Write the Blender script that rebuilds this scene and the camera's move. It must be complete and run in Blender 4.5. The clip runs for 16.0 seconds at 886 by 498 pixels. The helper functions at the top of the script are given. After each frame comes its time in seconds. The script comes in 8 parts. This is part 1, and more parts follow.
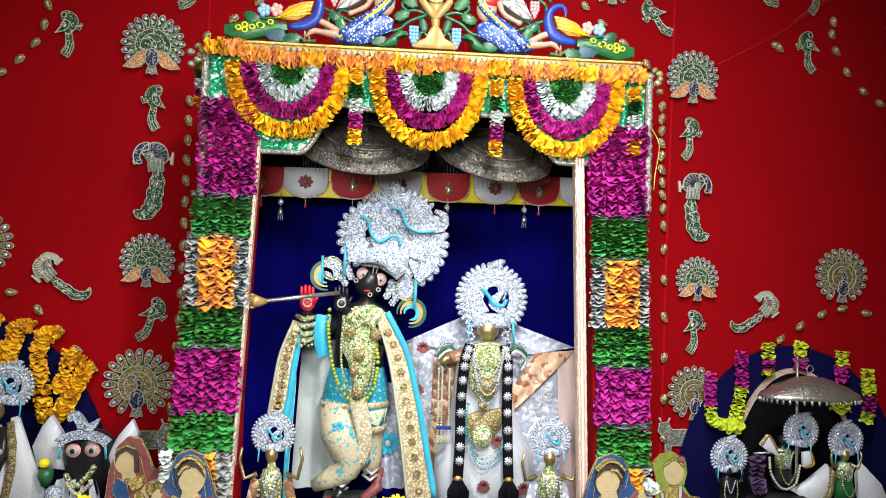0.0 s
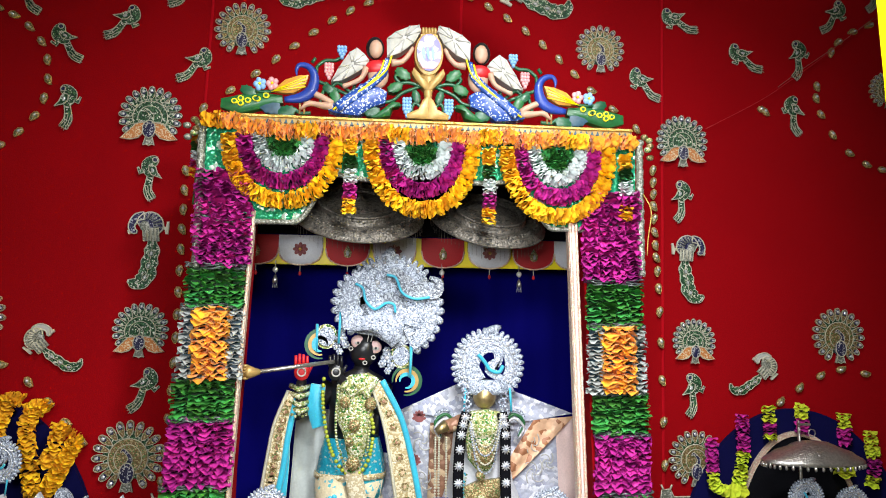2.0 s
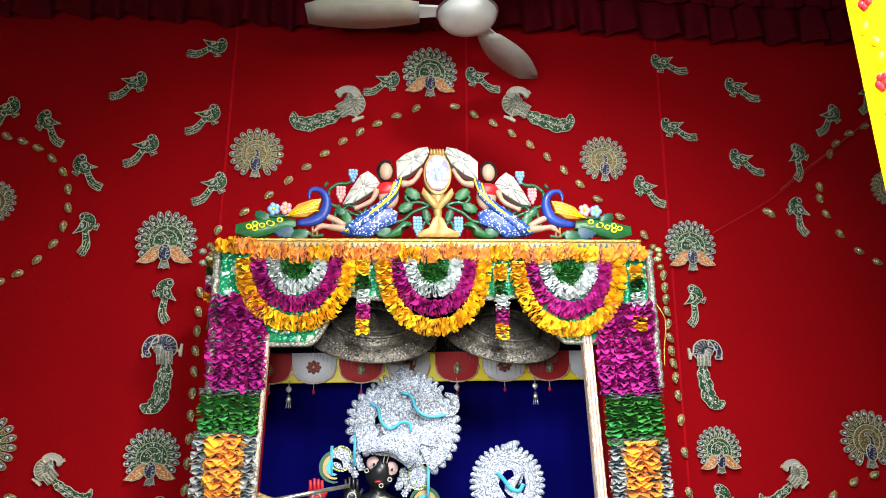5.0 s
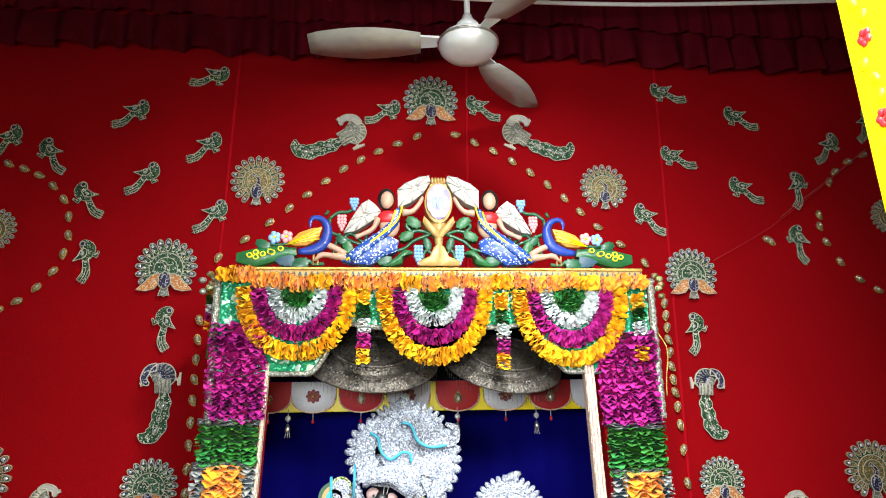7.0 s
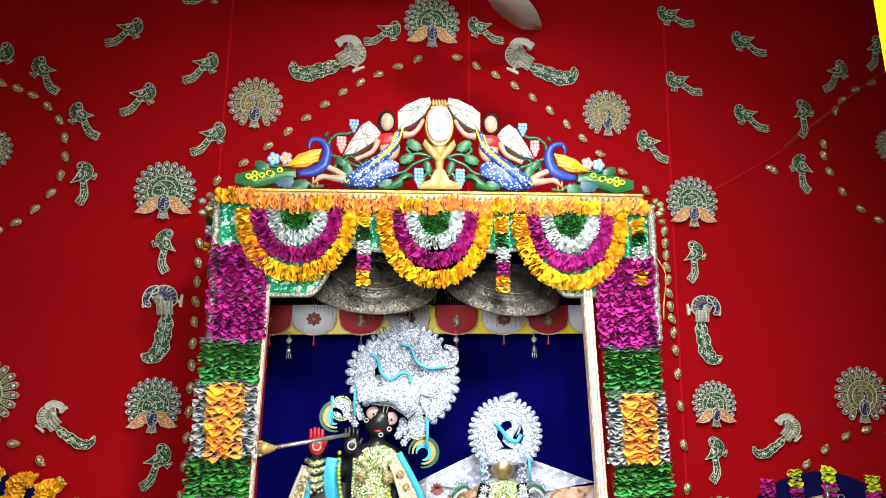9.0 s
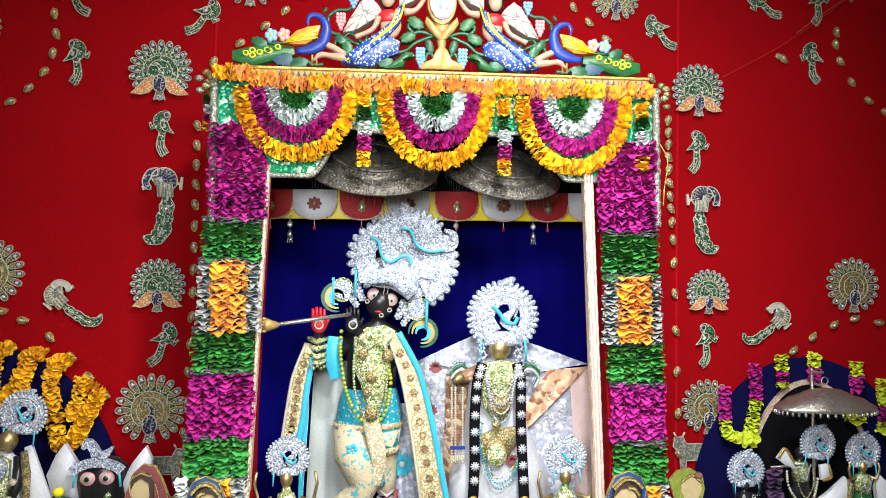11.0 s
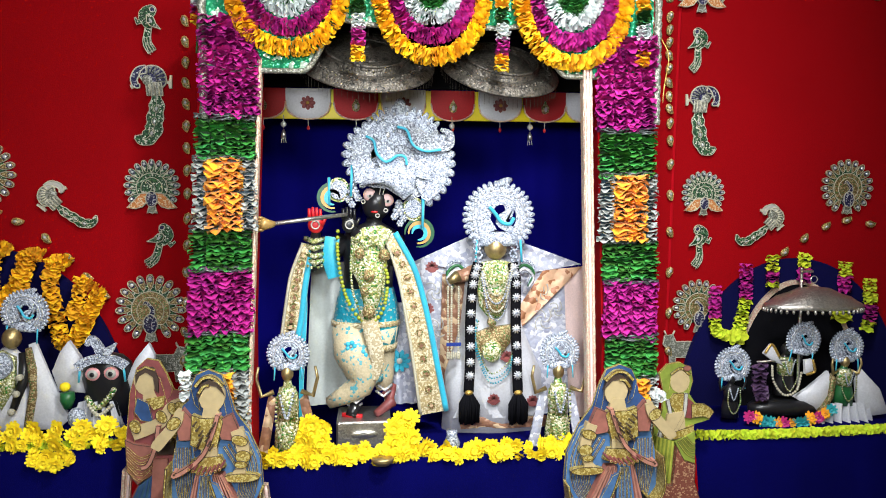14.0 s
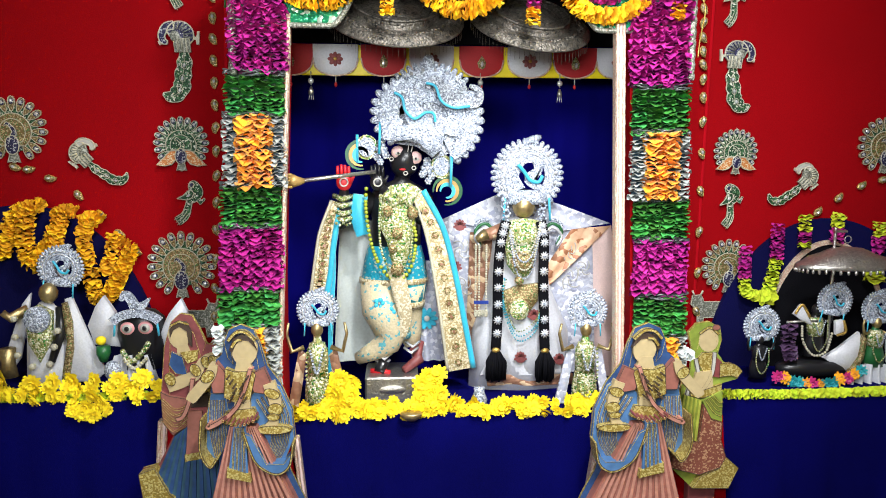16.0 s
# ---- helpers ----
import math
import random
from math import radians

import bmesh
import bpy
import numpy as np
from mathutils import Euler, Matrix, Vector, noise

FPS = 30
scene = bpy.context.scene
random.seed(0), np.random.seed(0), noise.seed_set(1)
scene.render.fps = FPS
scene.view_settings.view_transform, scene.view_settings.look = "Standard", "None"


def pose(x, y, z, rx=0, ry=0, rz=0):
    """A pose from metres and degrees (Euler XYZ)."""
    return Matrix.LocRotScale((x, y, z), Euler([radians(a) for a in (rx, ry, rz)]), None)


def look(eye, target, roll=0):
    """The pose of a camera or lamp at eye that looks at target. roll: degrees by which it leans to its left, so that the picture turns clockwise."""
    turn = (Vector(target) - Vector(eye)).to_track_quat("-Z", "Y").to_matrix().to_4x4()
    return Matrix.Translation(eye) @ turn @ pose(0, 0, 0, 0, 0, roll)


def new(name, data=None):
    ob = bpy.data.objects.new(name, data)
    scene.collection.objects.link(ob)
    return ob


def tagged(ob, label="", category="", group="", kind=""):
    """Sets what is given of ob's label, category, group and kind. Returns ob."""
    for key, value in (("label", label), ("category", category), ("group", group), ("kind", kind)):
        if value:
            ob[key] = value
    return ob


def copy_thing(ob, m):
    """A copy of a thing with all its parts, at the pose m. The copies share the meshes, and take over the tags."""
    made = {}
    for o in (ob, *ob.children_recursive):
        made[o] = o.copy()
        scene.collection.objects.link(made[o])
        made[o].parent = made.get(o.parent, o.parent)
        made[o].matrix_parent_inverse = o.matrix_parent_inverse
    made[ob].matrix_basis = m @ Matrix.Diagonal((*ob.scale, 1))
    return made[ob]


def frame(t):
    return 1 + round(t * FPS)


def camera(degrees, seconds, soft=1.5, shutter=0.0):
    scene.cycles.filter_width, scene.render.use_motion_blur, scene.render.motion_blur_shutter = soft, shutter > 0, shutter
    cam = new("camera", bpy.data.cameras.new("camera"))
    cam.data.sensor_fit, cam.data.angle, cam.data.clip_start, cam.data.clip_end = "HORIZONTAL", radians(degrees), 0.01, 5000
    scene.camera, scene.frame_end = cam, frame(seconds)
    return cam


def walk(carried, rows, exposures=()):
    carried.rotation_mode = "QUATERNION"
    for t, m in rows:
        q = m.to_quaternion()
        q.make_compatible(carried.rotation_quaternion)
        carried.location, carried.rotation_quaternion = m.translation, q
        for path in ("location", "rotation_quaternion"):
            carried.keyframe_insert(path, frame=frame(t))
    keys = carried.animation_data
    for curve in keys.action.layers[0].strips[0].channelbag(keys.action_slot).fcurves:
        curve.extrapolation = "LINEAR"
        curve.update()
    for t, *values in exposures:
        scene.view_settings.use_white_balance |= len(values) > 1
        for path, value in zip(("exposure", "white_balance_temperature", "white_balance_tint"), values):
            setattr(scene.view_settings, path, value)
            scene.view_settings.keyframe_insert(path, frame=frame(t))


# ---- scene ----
cam = camera(64.5, 16.0, soft=1.0)
# seconds, eye, target, roll
PATH = [
    (0, (-0.173, -0.146, 1.825), (0.019, 1.844, 1.894), 1.4),
    (0.5, (-0.171, -0.146, 1.827), (0.039, 1.84, 1.932), 1.3),
    (1, (-0.174, -0.149, 1.844), (0.052, 1.834, 1.975), 1.1),
    (1.5, (-0.169, -0.151, 1.855), (0.05, 1.829, 2.026), 1.1),
    (2, (-0.169, -0.148, 1.869), (0.03, 1.83, 2.092), 0.7),
    (2.5, (-0.176, -0.15, 1.889), (0.02, 1.823, 2.154), 0.1),
    (3, (-0.176, -0.157, 1.904), (0.019, 1.808, 2.218), -0.4),
    (3.5, (-0.174, -0.166, 1.919), (0.017, 1.794, 2.268), -0.7),
    (4, (-0.178, -0.168, 1.928), (0.002, 1.785, 2.324), -1.0),
    (4.5, (-0.181, -0.168, 1.941), (-0.011, 1.776, 2.382), -1.0),
    (7, (-0.19, -0.169, 1.972), (-0.017, 1.749, 2.513), -1.0),
    (7.5, (-0.191, -0.167, 1.967), (-0.017, 1.752, 2.505), -0.9),
    (8, (-0.192, -0.16, 1.953), (-0.005, 1.769, 2.447), -0.9),
    (8.5, (-0.195, -0.154, 1.944), (-0.008, 1.789, 2.378), -0.8),
    (9, (-0.193, -0.152, 1.931), (-0.016, 1.807, 2.296), -0.5),
    (9.5, (-0.192, -0.151, 1.911), (-0.021, 1.82, 2.208), -0.4),
    (10, (-0.197, -0.148, 1.89), (-0.024, 1.832, 2.113), -0.1),
    (12.5, (-0.199, -0.143, 1.813), (-0.007, 1.848, 1.79), 0.2),
    (13, (-0.192, -0.143, 1.809), (-0.001, 1.847, 1.743), 0.0),
    (13.5, (-0.199, -0.144, 1.802), (0.004, 1.842, 1.687), -0.0),
    (14, (-0.21, -0.141, 1.794), (-0.007, 1.844, 1.658), 0.1),
    (14.5, (-0.221, -0.14, 1.788), (-0.026, 1.844, 1.627), 0.3),
    (15, (-0.242, -0.138, 1.786), (-0.055, 1.845, 1.608), 0.3),
    (15.5, (-0.257, -0.139, 1.772), (-0.086, 1.843, 1.558), 0.3),
    (16, (-0.239, -0.137, 1.777), (-0.093, 1.843, 1.535), 0.2),
]
walk(cam, [(t, look(eye, target, roll)) for t, eye, target, roll in PATH], exposures=[(0.0, -0.12), (2.0, -0.26), (3.5, -0.18), (7.0, 0.02), (10.0, 0.09), (12.5, -0.03), (14.0, -0.07), (16.0, 0.05)])

# ---- light: a key lamp set by the fan's shadow, and added fill lamps ----
world = bpy.data.worlds.new("hall_world")
scene.world = world
world.use_nodes = True
world.node_tree.nodes["Background"].inputs[0].default_value = (0.9, 0.95, 1.0, 1)
world.node_tree.nodes["Background"].inputs[1].default_value = 0.004


def area_lamp(name, at, aim, size, size_y, watts, colour, spread=180):
    data = bpy.data.lights.new(name, "AREA")
    data.shape, data.size, data.size_y, data.energy, data.color, data.spread = "RECTANGLE", size, size_y, watts, colour, radians(spread)
    lamp = new(name, data)
    lamp.matrix_world = look(at, aim)
    return tagged(lamp, "white lamp panel out of view, lighting the shrine", "lamp")


area_lamp("key_lamp", (0.36, 0.6, 3.70), (0.05, 2.4, 0.55), 0.20, 0.18, 31, (0.97, 0.98, 1.0), 110)
# unseen fills, added to brighten under the canopy and the right side
area_lamp("hall_lamp", (-0.6, -0.30, 2.12), (0.0, 2.6, 1.45), 1.0, 0.35, 31, (0.95, 0.98, 1.0), 150)
area_lamp("hall_lamp", (0.3, 0.35, 2.75), (0.95, 2.6, 1.05), 0.9, 0.25, 37, (0.95, 0.98, 1.0), 140)

# ---- materials ----
def mat(name, base, rough=0.6, metal=0.0, var=0.18, fine=60.0, coarse=4.0, bump=0.15, hue=0.0, island=False, sheen=0.0, spec=0.5, coat=0.0, each=0.0):
    """A surface with variation at two scales, fine relief and, where wanted, a change from piece to piece."""
    m = bpy.data.materials.new(name)
    m.use_nodes = True
    n, k = m.node_tree.nodes, m.node_tree.links
    b = n["Principled BSDF"]
    tc = n.new("ShaderNodeTexCoord")
    big, small = n.new("ShaderNodeTexNoise"), n.new("ShaderNodeTexNoise")
    big.inputs["Scale"].default_value, small.inputs["Scale"].default_value = coarse, fine
    small.inputs["Detail"].default_value = 4
    for q in (big, small):
        k.new(tc.outputs["Object"], q.inputs["Vector"])
    add = n.new("ShaderNodeMath")
    add.operation = "ADD"
    k.new(big.outputs["Fac"], add.inputs[0])
    k.new(small.outputs["Fac"], add.inputs[1])
    last = add.outputs[0]
    if each:
        src = n.new("ShaderNodeNewGeometry").outputs["Random Per Island"] if island else n.new("ShaderNodeObjectInfo").outputs["Random"]
        mul = n.new("ShaderNodeMath")
        mul.operation = "MULTIPLY_ADD"
        k.new(src, mul.inputs[0])
        mul.inputs[1].default_value = each
        k.new(last, mul.inputs[2])
        last = mul.outputs[0]
    val = n.new("ShaderNodeMapRange")
    val.inputs["From Min"].default_value, val.inputs["From Max"].default_value = 0.6, 1.4 + each
    val.inputs["To Min"].default_value, val.inputs["To Max"].default_value = 1 - var, 1 + var
    k.new(last, val.inputs["Value"])
    hsv = n.new("ShaderNodeHueSaturation")
    hsv.inputs["Color"].default_value = (*base, 1)
    k.new(val.outputs[0], hsv.inputs["Value"])
    if hue:
        hr = n.new("ShaderNodeMapRange")
        hr.inputs["From Min"].default_value, hr.inputs["From Max"].default_value = 0.6, 1.4 + each
        hr.inputs["To Min"].default_value, hr.inputs["To Max"].default_value = 0.5 - hue, 0.5 + hue
        k.new(last, hr.inputs["Value"])
        k.new(hr.outputs[0], hsv.inputs["Hue"])
    k.new(hsv.outputs[0], b.inputs["Base Color"])
    b.inputs["Roughness"].default_value, b.inputs["Metallic"].default_value = rough, metal
    b.inputs["Specular IOR Level"].default_value = spec
    b.inputs["Sheen Weight"].default_value = sheen
    b.inputs["Coat Weight"].default_value = coat
    if bump:
        bp = n.new("ShaderNodeBump")
        bp.inputs["Strength"].default_value, bp.inputs["Distance"].default_value = bump, 0.004
        k.new(small.outputs["Fac"], bp.inputs["Height"])
        k.new(bp.outputs[0], b.inputs["Normal"])
    return m


def gems(name, base, accent, size=160.0, metal=0.6, rough=0.25, share=0.35, bump=0.8, tint=None):
    """Closely set beads, stones or embroidery: small cells of two colours with a rounded relief."""
    m = mat(name, base, rough, metal, var=0.25, fine=size, bump=0)
    n, k = m.node_tree.nodes, m.node_tree.links
    b = n["Principled BSDF"]
    tc = n.new("ShaderNodeTexCoord")
    v = n.new("ShaderNodeTexVoronoi")
    v.inputs["Scale"].default_value = size
    k.new(tc.outputs["Object"], v.inputs["Vector"])
    sep = n.new("ShaderNodeSeparateColor")
    k.new(v.outputs["Color"], sep.inputs[0])
    lt = n.new("ShaderNodeMath")
    lt.operation = "LESS_THAN"
    lt.inputs[1].default_value = share
    k.new(sep.outputs[0], lt.inputs[0])
    mix = n.new("ShaderNodeMix")
    mix.data_type = "RGBA"
    k.new(lt.outputs[0], mix.inputs["Factor"])
    old = b.inputs["Base Color"].links[0].from_socket
    k.new(old, mix.inputs["A"])
    mix.inputs["B"].default_value = (*accent, 1)
    out = mix.outputs["Result"]
    if tint:
        gt = n.new("ShaderNodeMath")
        gt.operation = "GREATER_THAN"
        gt.inputs[1].default_value = 0.86
        k.new(sep.outputs[1], gt.inputs[0])
        mix2 = n.new("ShaderNodeMix")
        mix2.data_type = "RGBA"
        k.new(gt.outputs[0], mix2.inputs["Factor"])
        k.new(out, mix2.inputs["A"])
        mix2.inputs["B"].default_value = (*tint, 1)
        out = mix2.outputs["Result"]
    k.new(out, b.inputs["Base Color"])
    bp = n.new("ShaderNodeBump")
    bp.invert = True
    bp.inputs["Strength"].default_value, bp.inputs["Distance"].default_value = bump, 0.5 / size
    k.new(v.outputs["Distance"], bp.inputs["Height"])
    k.new(bp.outputs[0], b.inputs["Normal"])
    return m


RED = mat("red_velvet", (0.27, 0.0008, 0.0035), 0.9, var=0.16, fine=260, coarse=1.6, bump=0.25, spec=0.08)
MAROON = mat("maroon_satin", (0.085, 0.002, 0.007), 0.75, var=0.3, fine=90, coarse=5, bump=0.2, spec=0.06)
BLUE = mat("blue_velvet", (0.0025, 0.0018, 0.14), 0.9, var=0.3, fine=300, coarse=2.5, bump=0.25, spec=0.06)
# blue velvet for the altars, with the shade on their fronts in its colour
SHADEDBLUE = mat("shaded_blue_velvet", (0.0012, 0.0012, 0.07), 0.92, var=0.35, fine=300, coarse=3, bump=0.25, spec=0.05)
NAVY = mat("navy_cloth", (0.002, 0.002, 0.042), 0.9, var=0.25, fine=300, coarse=3, bump=0.25, spec=0.12)
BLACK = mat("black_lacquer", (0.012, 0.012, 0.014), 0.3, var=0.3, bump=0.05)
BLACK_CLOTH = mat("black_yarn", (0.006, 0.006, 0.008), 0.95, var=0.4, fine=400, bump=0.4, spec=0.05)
ORANGE = mat("orange_petal", (0.98, 0.43, 0.012), 0.85, var=0.25, hue=0.02, island=True, each=0.8, bump=0.2, sheen=0.2)
YELLOW = mat("yellow_petal", (0.95, 0.74, 0.015), 0.85, var=0.22, hue=0.015, island=True, each=0.8, bump=0.2)
MARIGOLD = mat("marigold_petal", (0.98, 0.58, 0.012), 0.85, var=0.3, hue=0.03, island=True, each=0.8, bump=0.2)
LIME = mat("lime_petal", (0.62, 0.72, 0.03), 0.85, var=0.3, hue=0.03, island=True, each=0.8)
MAGENTA = mat("magenta_petal", (0.50, 0.028, 0.28), 0.32, var=0.62, hue=0.02, island=True, each=0.8, bump=0.3)
# wide colour range: foil highlights and shadows are put into the petal colour
GREEN = mat("green_foil_petal", (0.065, 0.31, 0.055), 0.28, var=0.75, hue=0.045, island=True, each=0.8, bump=0.3)
DARKGREEN = mat("dark_green_petal", (0.02, 0.10, 0.015), 0.5, var=0.5, hue=0.03, island=True, each=0.8, bump=0.3)
WHITE = mat("white_petal", (0.80, 0.86, 0.85), 0.9, var=0.15, island=True, each=0.8, bump=0.3)
GREY = mat("grey_foil_petal", (0.50, 0.53, 0.51), 0.45, metal=0.1, var=0.4, island=True, each=0.8, bump=0.3)
DARKFOIL = mat("dark_grey_foil", (0.09, 0.10, 0.10), 0.35, metal=0.2, var=0.5, island=True, each=0.8)
GREENFAB = gems("green_sequin_cloth", (0.02, 0.33, 0.15), (0.55, 0.75, 0.6), 70, 0.3, 0.22, 0.14)
GOLD = mat("gold_braid", (0.62, 0.40, 0.10), 0.35, metal=0.8, var=0.35, fine=220, coarse=20, bump=0.8)
GOLDPINK = gems("peach_gold_braid", (0.76, 0.50, 0.38), (0.84, 0.72, 0.56), 220, 0.35, 0.4, 0.4)
GOLDWORK = gems("gold_embroidery", (0.20, 0.13, 0.05), (0.48, 0.38, 0.20), 240, 0.5, 0.35, 0.4, tint=(0.1, 0.2, 0.06))
SILVER = gems("silver_stonework", (0.31, 0.35, 0.43), (0.62, 0.68, 0.78), 230, 0.25, 0.4, 0.42, 0.9, tint=(0.11, 0.13, 0.18))
SILVERDARK = gems("dull_silver_stonework", (0.22, 0.24, 0.28), (0.50, 0.54, 0.60), 230, 0.3, 0.4, 0.42, 0.9, tint=(0.10, 0.11, 0.14))
SILVERRIM = mat("silver_edge", (0.80, 0.82, 0.86), 0.25, metal=0.6, var=0.2, fine=300, bump=0.5)
TURQ = mat("turquoise_silk", (0.03, 0.42, 0.60), 0.4, var=0.2, fine=200, coarse=8, bump=0.2, sheen=0.3)
CREAM = gems("cream_brocade", (0.52, 0.43, 0.26), (0.70, 0.64, 0.48), 150, 0.1, 0.5, 0.4, 0.4)
DHOTI = gems("patched_brocade", (0.58, 0.50, 0.33), (0.10, 0.38, 0.44), 120, 0.05, 0.5, 0.12, 0.3)
SHAWLGOLD = gems("cream_gold_border", (0.46, 0.36, 0.18), (0.74, 0.66, 0.46), 170, 0.3, 0.4, 0.45, 0.6)
LIMEBEAD = mat("lime_bead", (0.33, 0.38, 0.03), 0.3, var=0.3)
PIPING = mat("red_piping", (0.40, 0.004, 0.010), 0.95, var=0.1, spec=0.03)
TURQWORK = gems("turquoise_brocade", (0.012, 0.30, 0.42), (0.40, 0.50, 0.42), 140, 0.1, 0.45, 0.14, 0.4)
GREENGOLD = gems("green_gold_beads", (0.36, 0.38, 0.14), (0.78, 0.78, 0.56), 170, 0.45, 0.25, 0.45, 1.0, tint=(0.06, 0.25, 0.05))
LACE = gems("white_lace", (0.42, 0.44, 0.53), (0.68, 0.69, 0.76), 70, 0.0, 0.6, 0.35, 0.3, tint=(0.36, 0.38, 0.5))
WHITECLOTH = mat("white_satin", (0.57, 0.58, 0.62), 0.42, var=0.16, fine=150, coarse=9, bump=0.2, sheen=0.2)
GREYCLOTH = mat("pale_grey_satin", (0.47, 0.51, 0.49), 0.4, var=0.12, fine=120, coarse=6, bump=0.2)
PEACH = gems("peach_brocade", (0.68, 0.42, 0.26), (0.36, 0.15, 0.07), 45, 0.1, 0.45, 0.3, 0.3)
PINK = mat("pink_net", (0.84, 0.63, 0.59), 0.5, var=0.15, fine=180, coarse=8)
BROWN = gems("brown_brocade", (0.30, 0.15, 0.09), (0.62, 0.45, 0.28), 45, 0.15, 0.4, 0.3, 0.4)
METAL = gems("tarnished_silver", (0.095, 0.085, 0.070), (0.15, 0.135, 0.113), 130, 0.55, 0.5, 0.35, 0.7, tint=(0.04, 0.038, 0.034))
BRIGHTMETAL = mat("worn_silver", (0.52, 0.50, 0.46), 0.32, metal=0.9, var=0.35, fine=120, coarse=10, bump=0.7)
BRASS = mat("brass", (0.50, 0.38, 0.18), 0.42, metal=0.9, var=0.3, fine=90, bump=0.4)
REDPAINT = mat("red_paint", (0.55, 0.015, 0.02), 0.4, var=0.2)
SCARLET = mat("scarlet_satin", (0.40, 0.006, 0.01), 0.65, var=0.2, fine=160, bump=0.2)
SKIN = mat("ivory_paint", (0.46, 0.28, 0.19), 0.45, var=0.15, fine=80, bump=0.1)
SKINDULL = mat("faded_ivory_paint", (0.34, 0.24, 0.11), 0.5, var=0.22, fine=60, bump=0.1)
PAINTGREEN = mat("green_paint", (0.010, 0.085, 0.035), 0.42, var=0.35, fine=60, coat=0.12)
LEAFGREEN = mat("leaf_green_paint", (0.014, 0.115, 0.032), 0.42, var=0.35, fine=60, coat=0.12)
PAINTBLUE = mat("blue_paint", (0.012, 0.04, 0.27), 0.42, var=0.35, fine=60, coat=0.12)
DOTBLUE = gems("dotted_blue_paint", (0.012, 0.06, 0.30), (0.55, 0.6, 0.7), 210, 0.0, 0.3, 0.17, 0.2)
PALEBLUE = mat("pale_blue_paint", (0.22, 0.42, 0.72), 0.42, var=0.3, fine=60)
PAINTGOLD = mat("gold_paint", (0.44, 0.28, 0.09), 0.42, metal=0.25, var=0.3, fine=60, coat=0.08)
PAINTORANGE = mat("orange_paint", (0.62, 0.28, 0.04), 0.42, var=0.3, fine=60, coat=0.08)
PAINTPINK = mat("pink_paint", (0.80, 0.35, 0.36), 0.35, var=0.2, fine=60, coat=0.08)
EYEROSE = mat("pale_rose_paint", (0.62, 0.40, 0.38), 0.4, var=0.2, fine=60)
PAINTWHITE = mat("white_paint", (0.44, 0.43, 0.39), 0.42, var=0.25, fine=60, coat=0.08)
PAINTYELLOW = mat("yellow_paint", (0.90, 0.74, 0.0), 0.45, var=0.08, fine=40, coarse=3, bump=0.1)
DULLBLUE = mat("faded_blue_paint", (0.02, 0.06, 0.17), 0.5, var=0.4, fine=50, coarse=10, bump=0.1)
DULLTEAL = mat("dark_teal_paint", (0.03, 0.08, 0.12), 0.5, var=0.4, fine=50, coarse=10, bump=0.1)
DULLROSE = mat("faded_rose_paint", (0.27, 0.10, 0.075), 0.5, var=0.3, fine=50, coarse=10, bump=0.1)
DULLWINE = mat("wine_paint", (0.20, 0.05, 0.05), 0.5, var=0.4, fine=50, coarse=10, bump=0.1)
DULLGREEN = mat("olive_green_paint", (0.22, 0.28, 0.04), 0.5, var=0.35, fine=50, coarse=10, bump=0.1)
GLITTER = gems("copper_glitter", (0.28, 0.09, 0.06), (0.6, 0.35, 0.2), 190, 0.4, 0.4, 0.25, 0.5)
DULLGOLD = gems("gold_glitter", (0.34, 0.24, 0.05), (0.60, 0.50, 0.18), 200, 0.35, 0.4, 0.4, 0.6)
BEADGREEN = gems("green_bead_applique", (0.010, 0.05, 0.020), (0.06, 0.16, 0.065), 210, 0.2, 0.3, 0.30, 0.9, tint=(0.6, 0.6, 0.5))
BEADGREY = gems("silver_bead_applique", (0.17, 0.18, 0.14), (0.42, 0.42, 0.36), 210, 0.3, 0.35, 0.35, 0.9)
BEADBLUE = gems("dark_blue_bead_applique", (0.015, 0.015, 0.06), (0.4, 0.4, 0.42), 230, 0.2, 0.3, 0.18, 0.9)
BEADORANGE = gems("orange_bead_applique", (0.55, 0.20, 0.05), (0.7, 0.55, 0.35), 230, 0.2, 0.35, 0.3, 0.9)
PALECORD = mat("pale_cord", (0.60, 0.57, 0.44), 0.45, metal=0.3, var=0.3, fine=300, bump=0.8)
STONE = mat("mirror_stone", (0.80, 0.82, 0.82), 0.12, metal=0.5, var=0.15)
FANPAINT = mat("fan_enamel", (0.55, 0.57, 0.56), 0.3, var=0.1, fine=30, bump=0.02)
FANBLADE = mat("fan_blade_enamel", (0.36, 0.35, 0.31), 0.4, var=0.15, fine=30, bump=0.02)
PLASTER = mat("cream_plaster", (0.48, 0.44, 0.37), 0.8, var=0.12, fine=40, coarse=1.5)
MARBLE = mat("grey_marble", (0.45, 0.44, 0.42), 0.25, var=0.2, fine=12, coarse=1.5, bump=0.03)
CABLE = mat("white_cable", (0.75, 0.74, 0.70), 0.5, var=0.1)

# ---- shapes ----
rnd = random.Random(5)


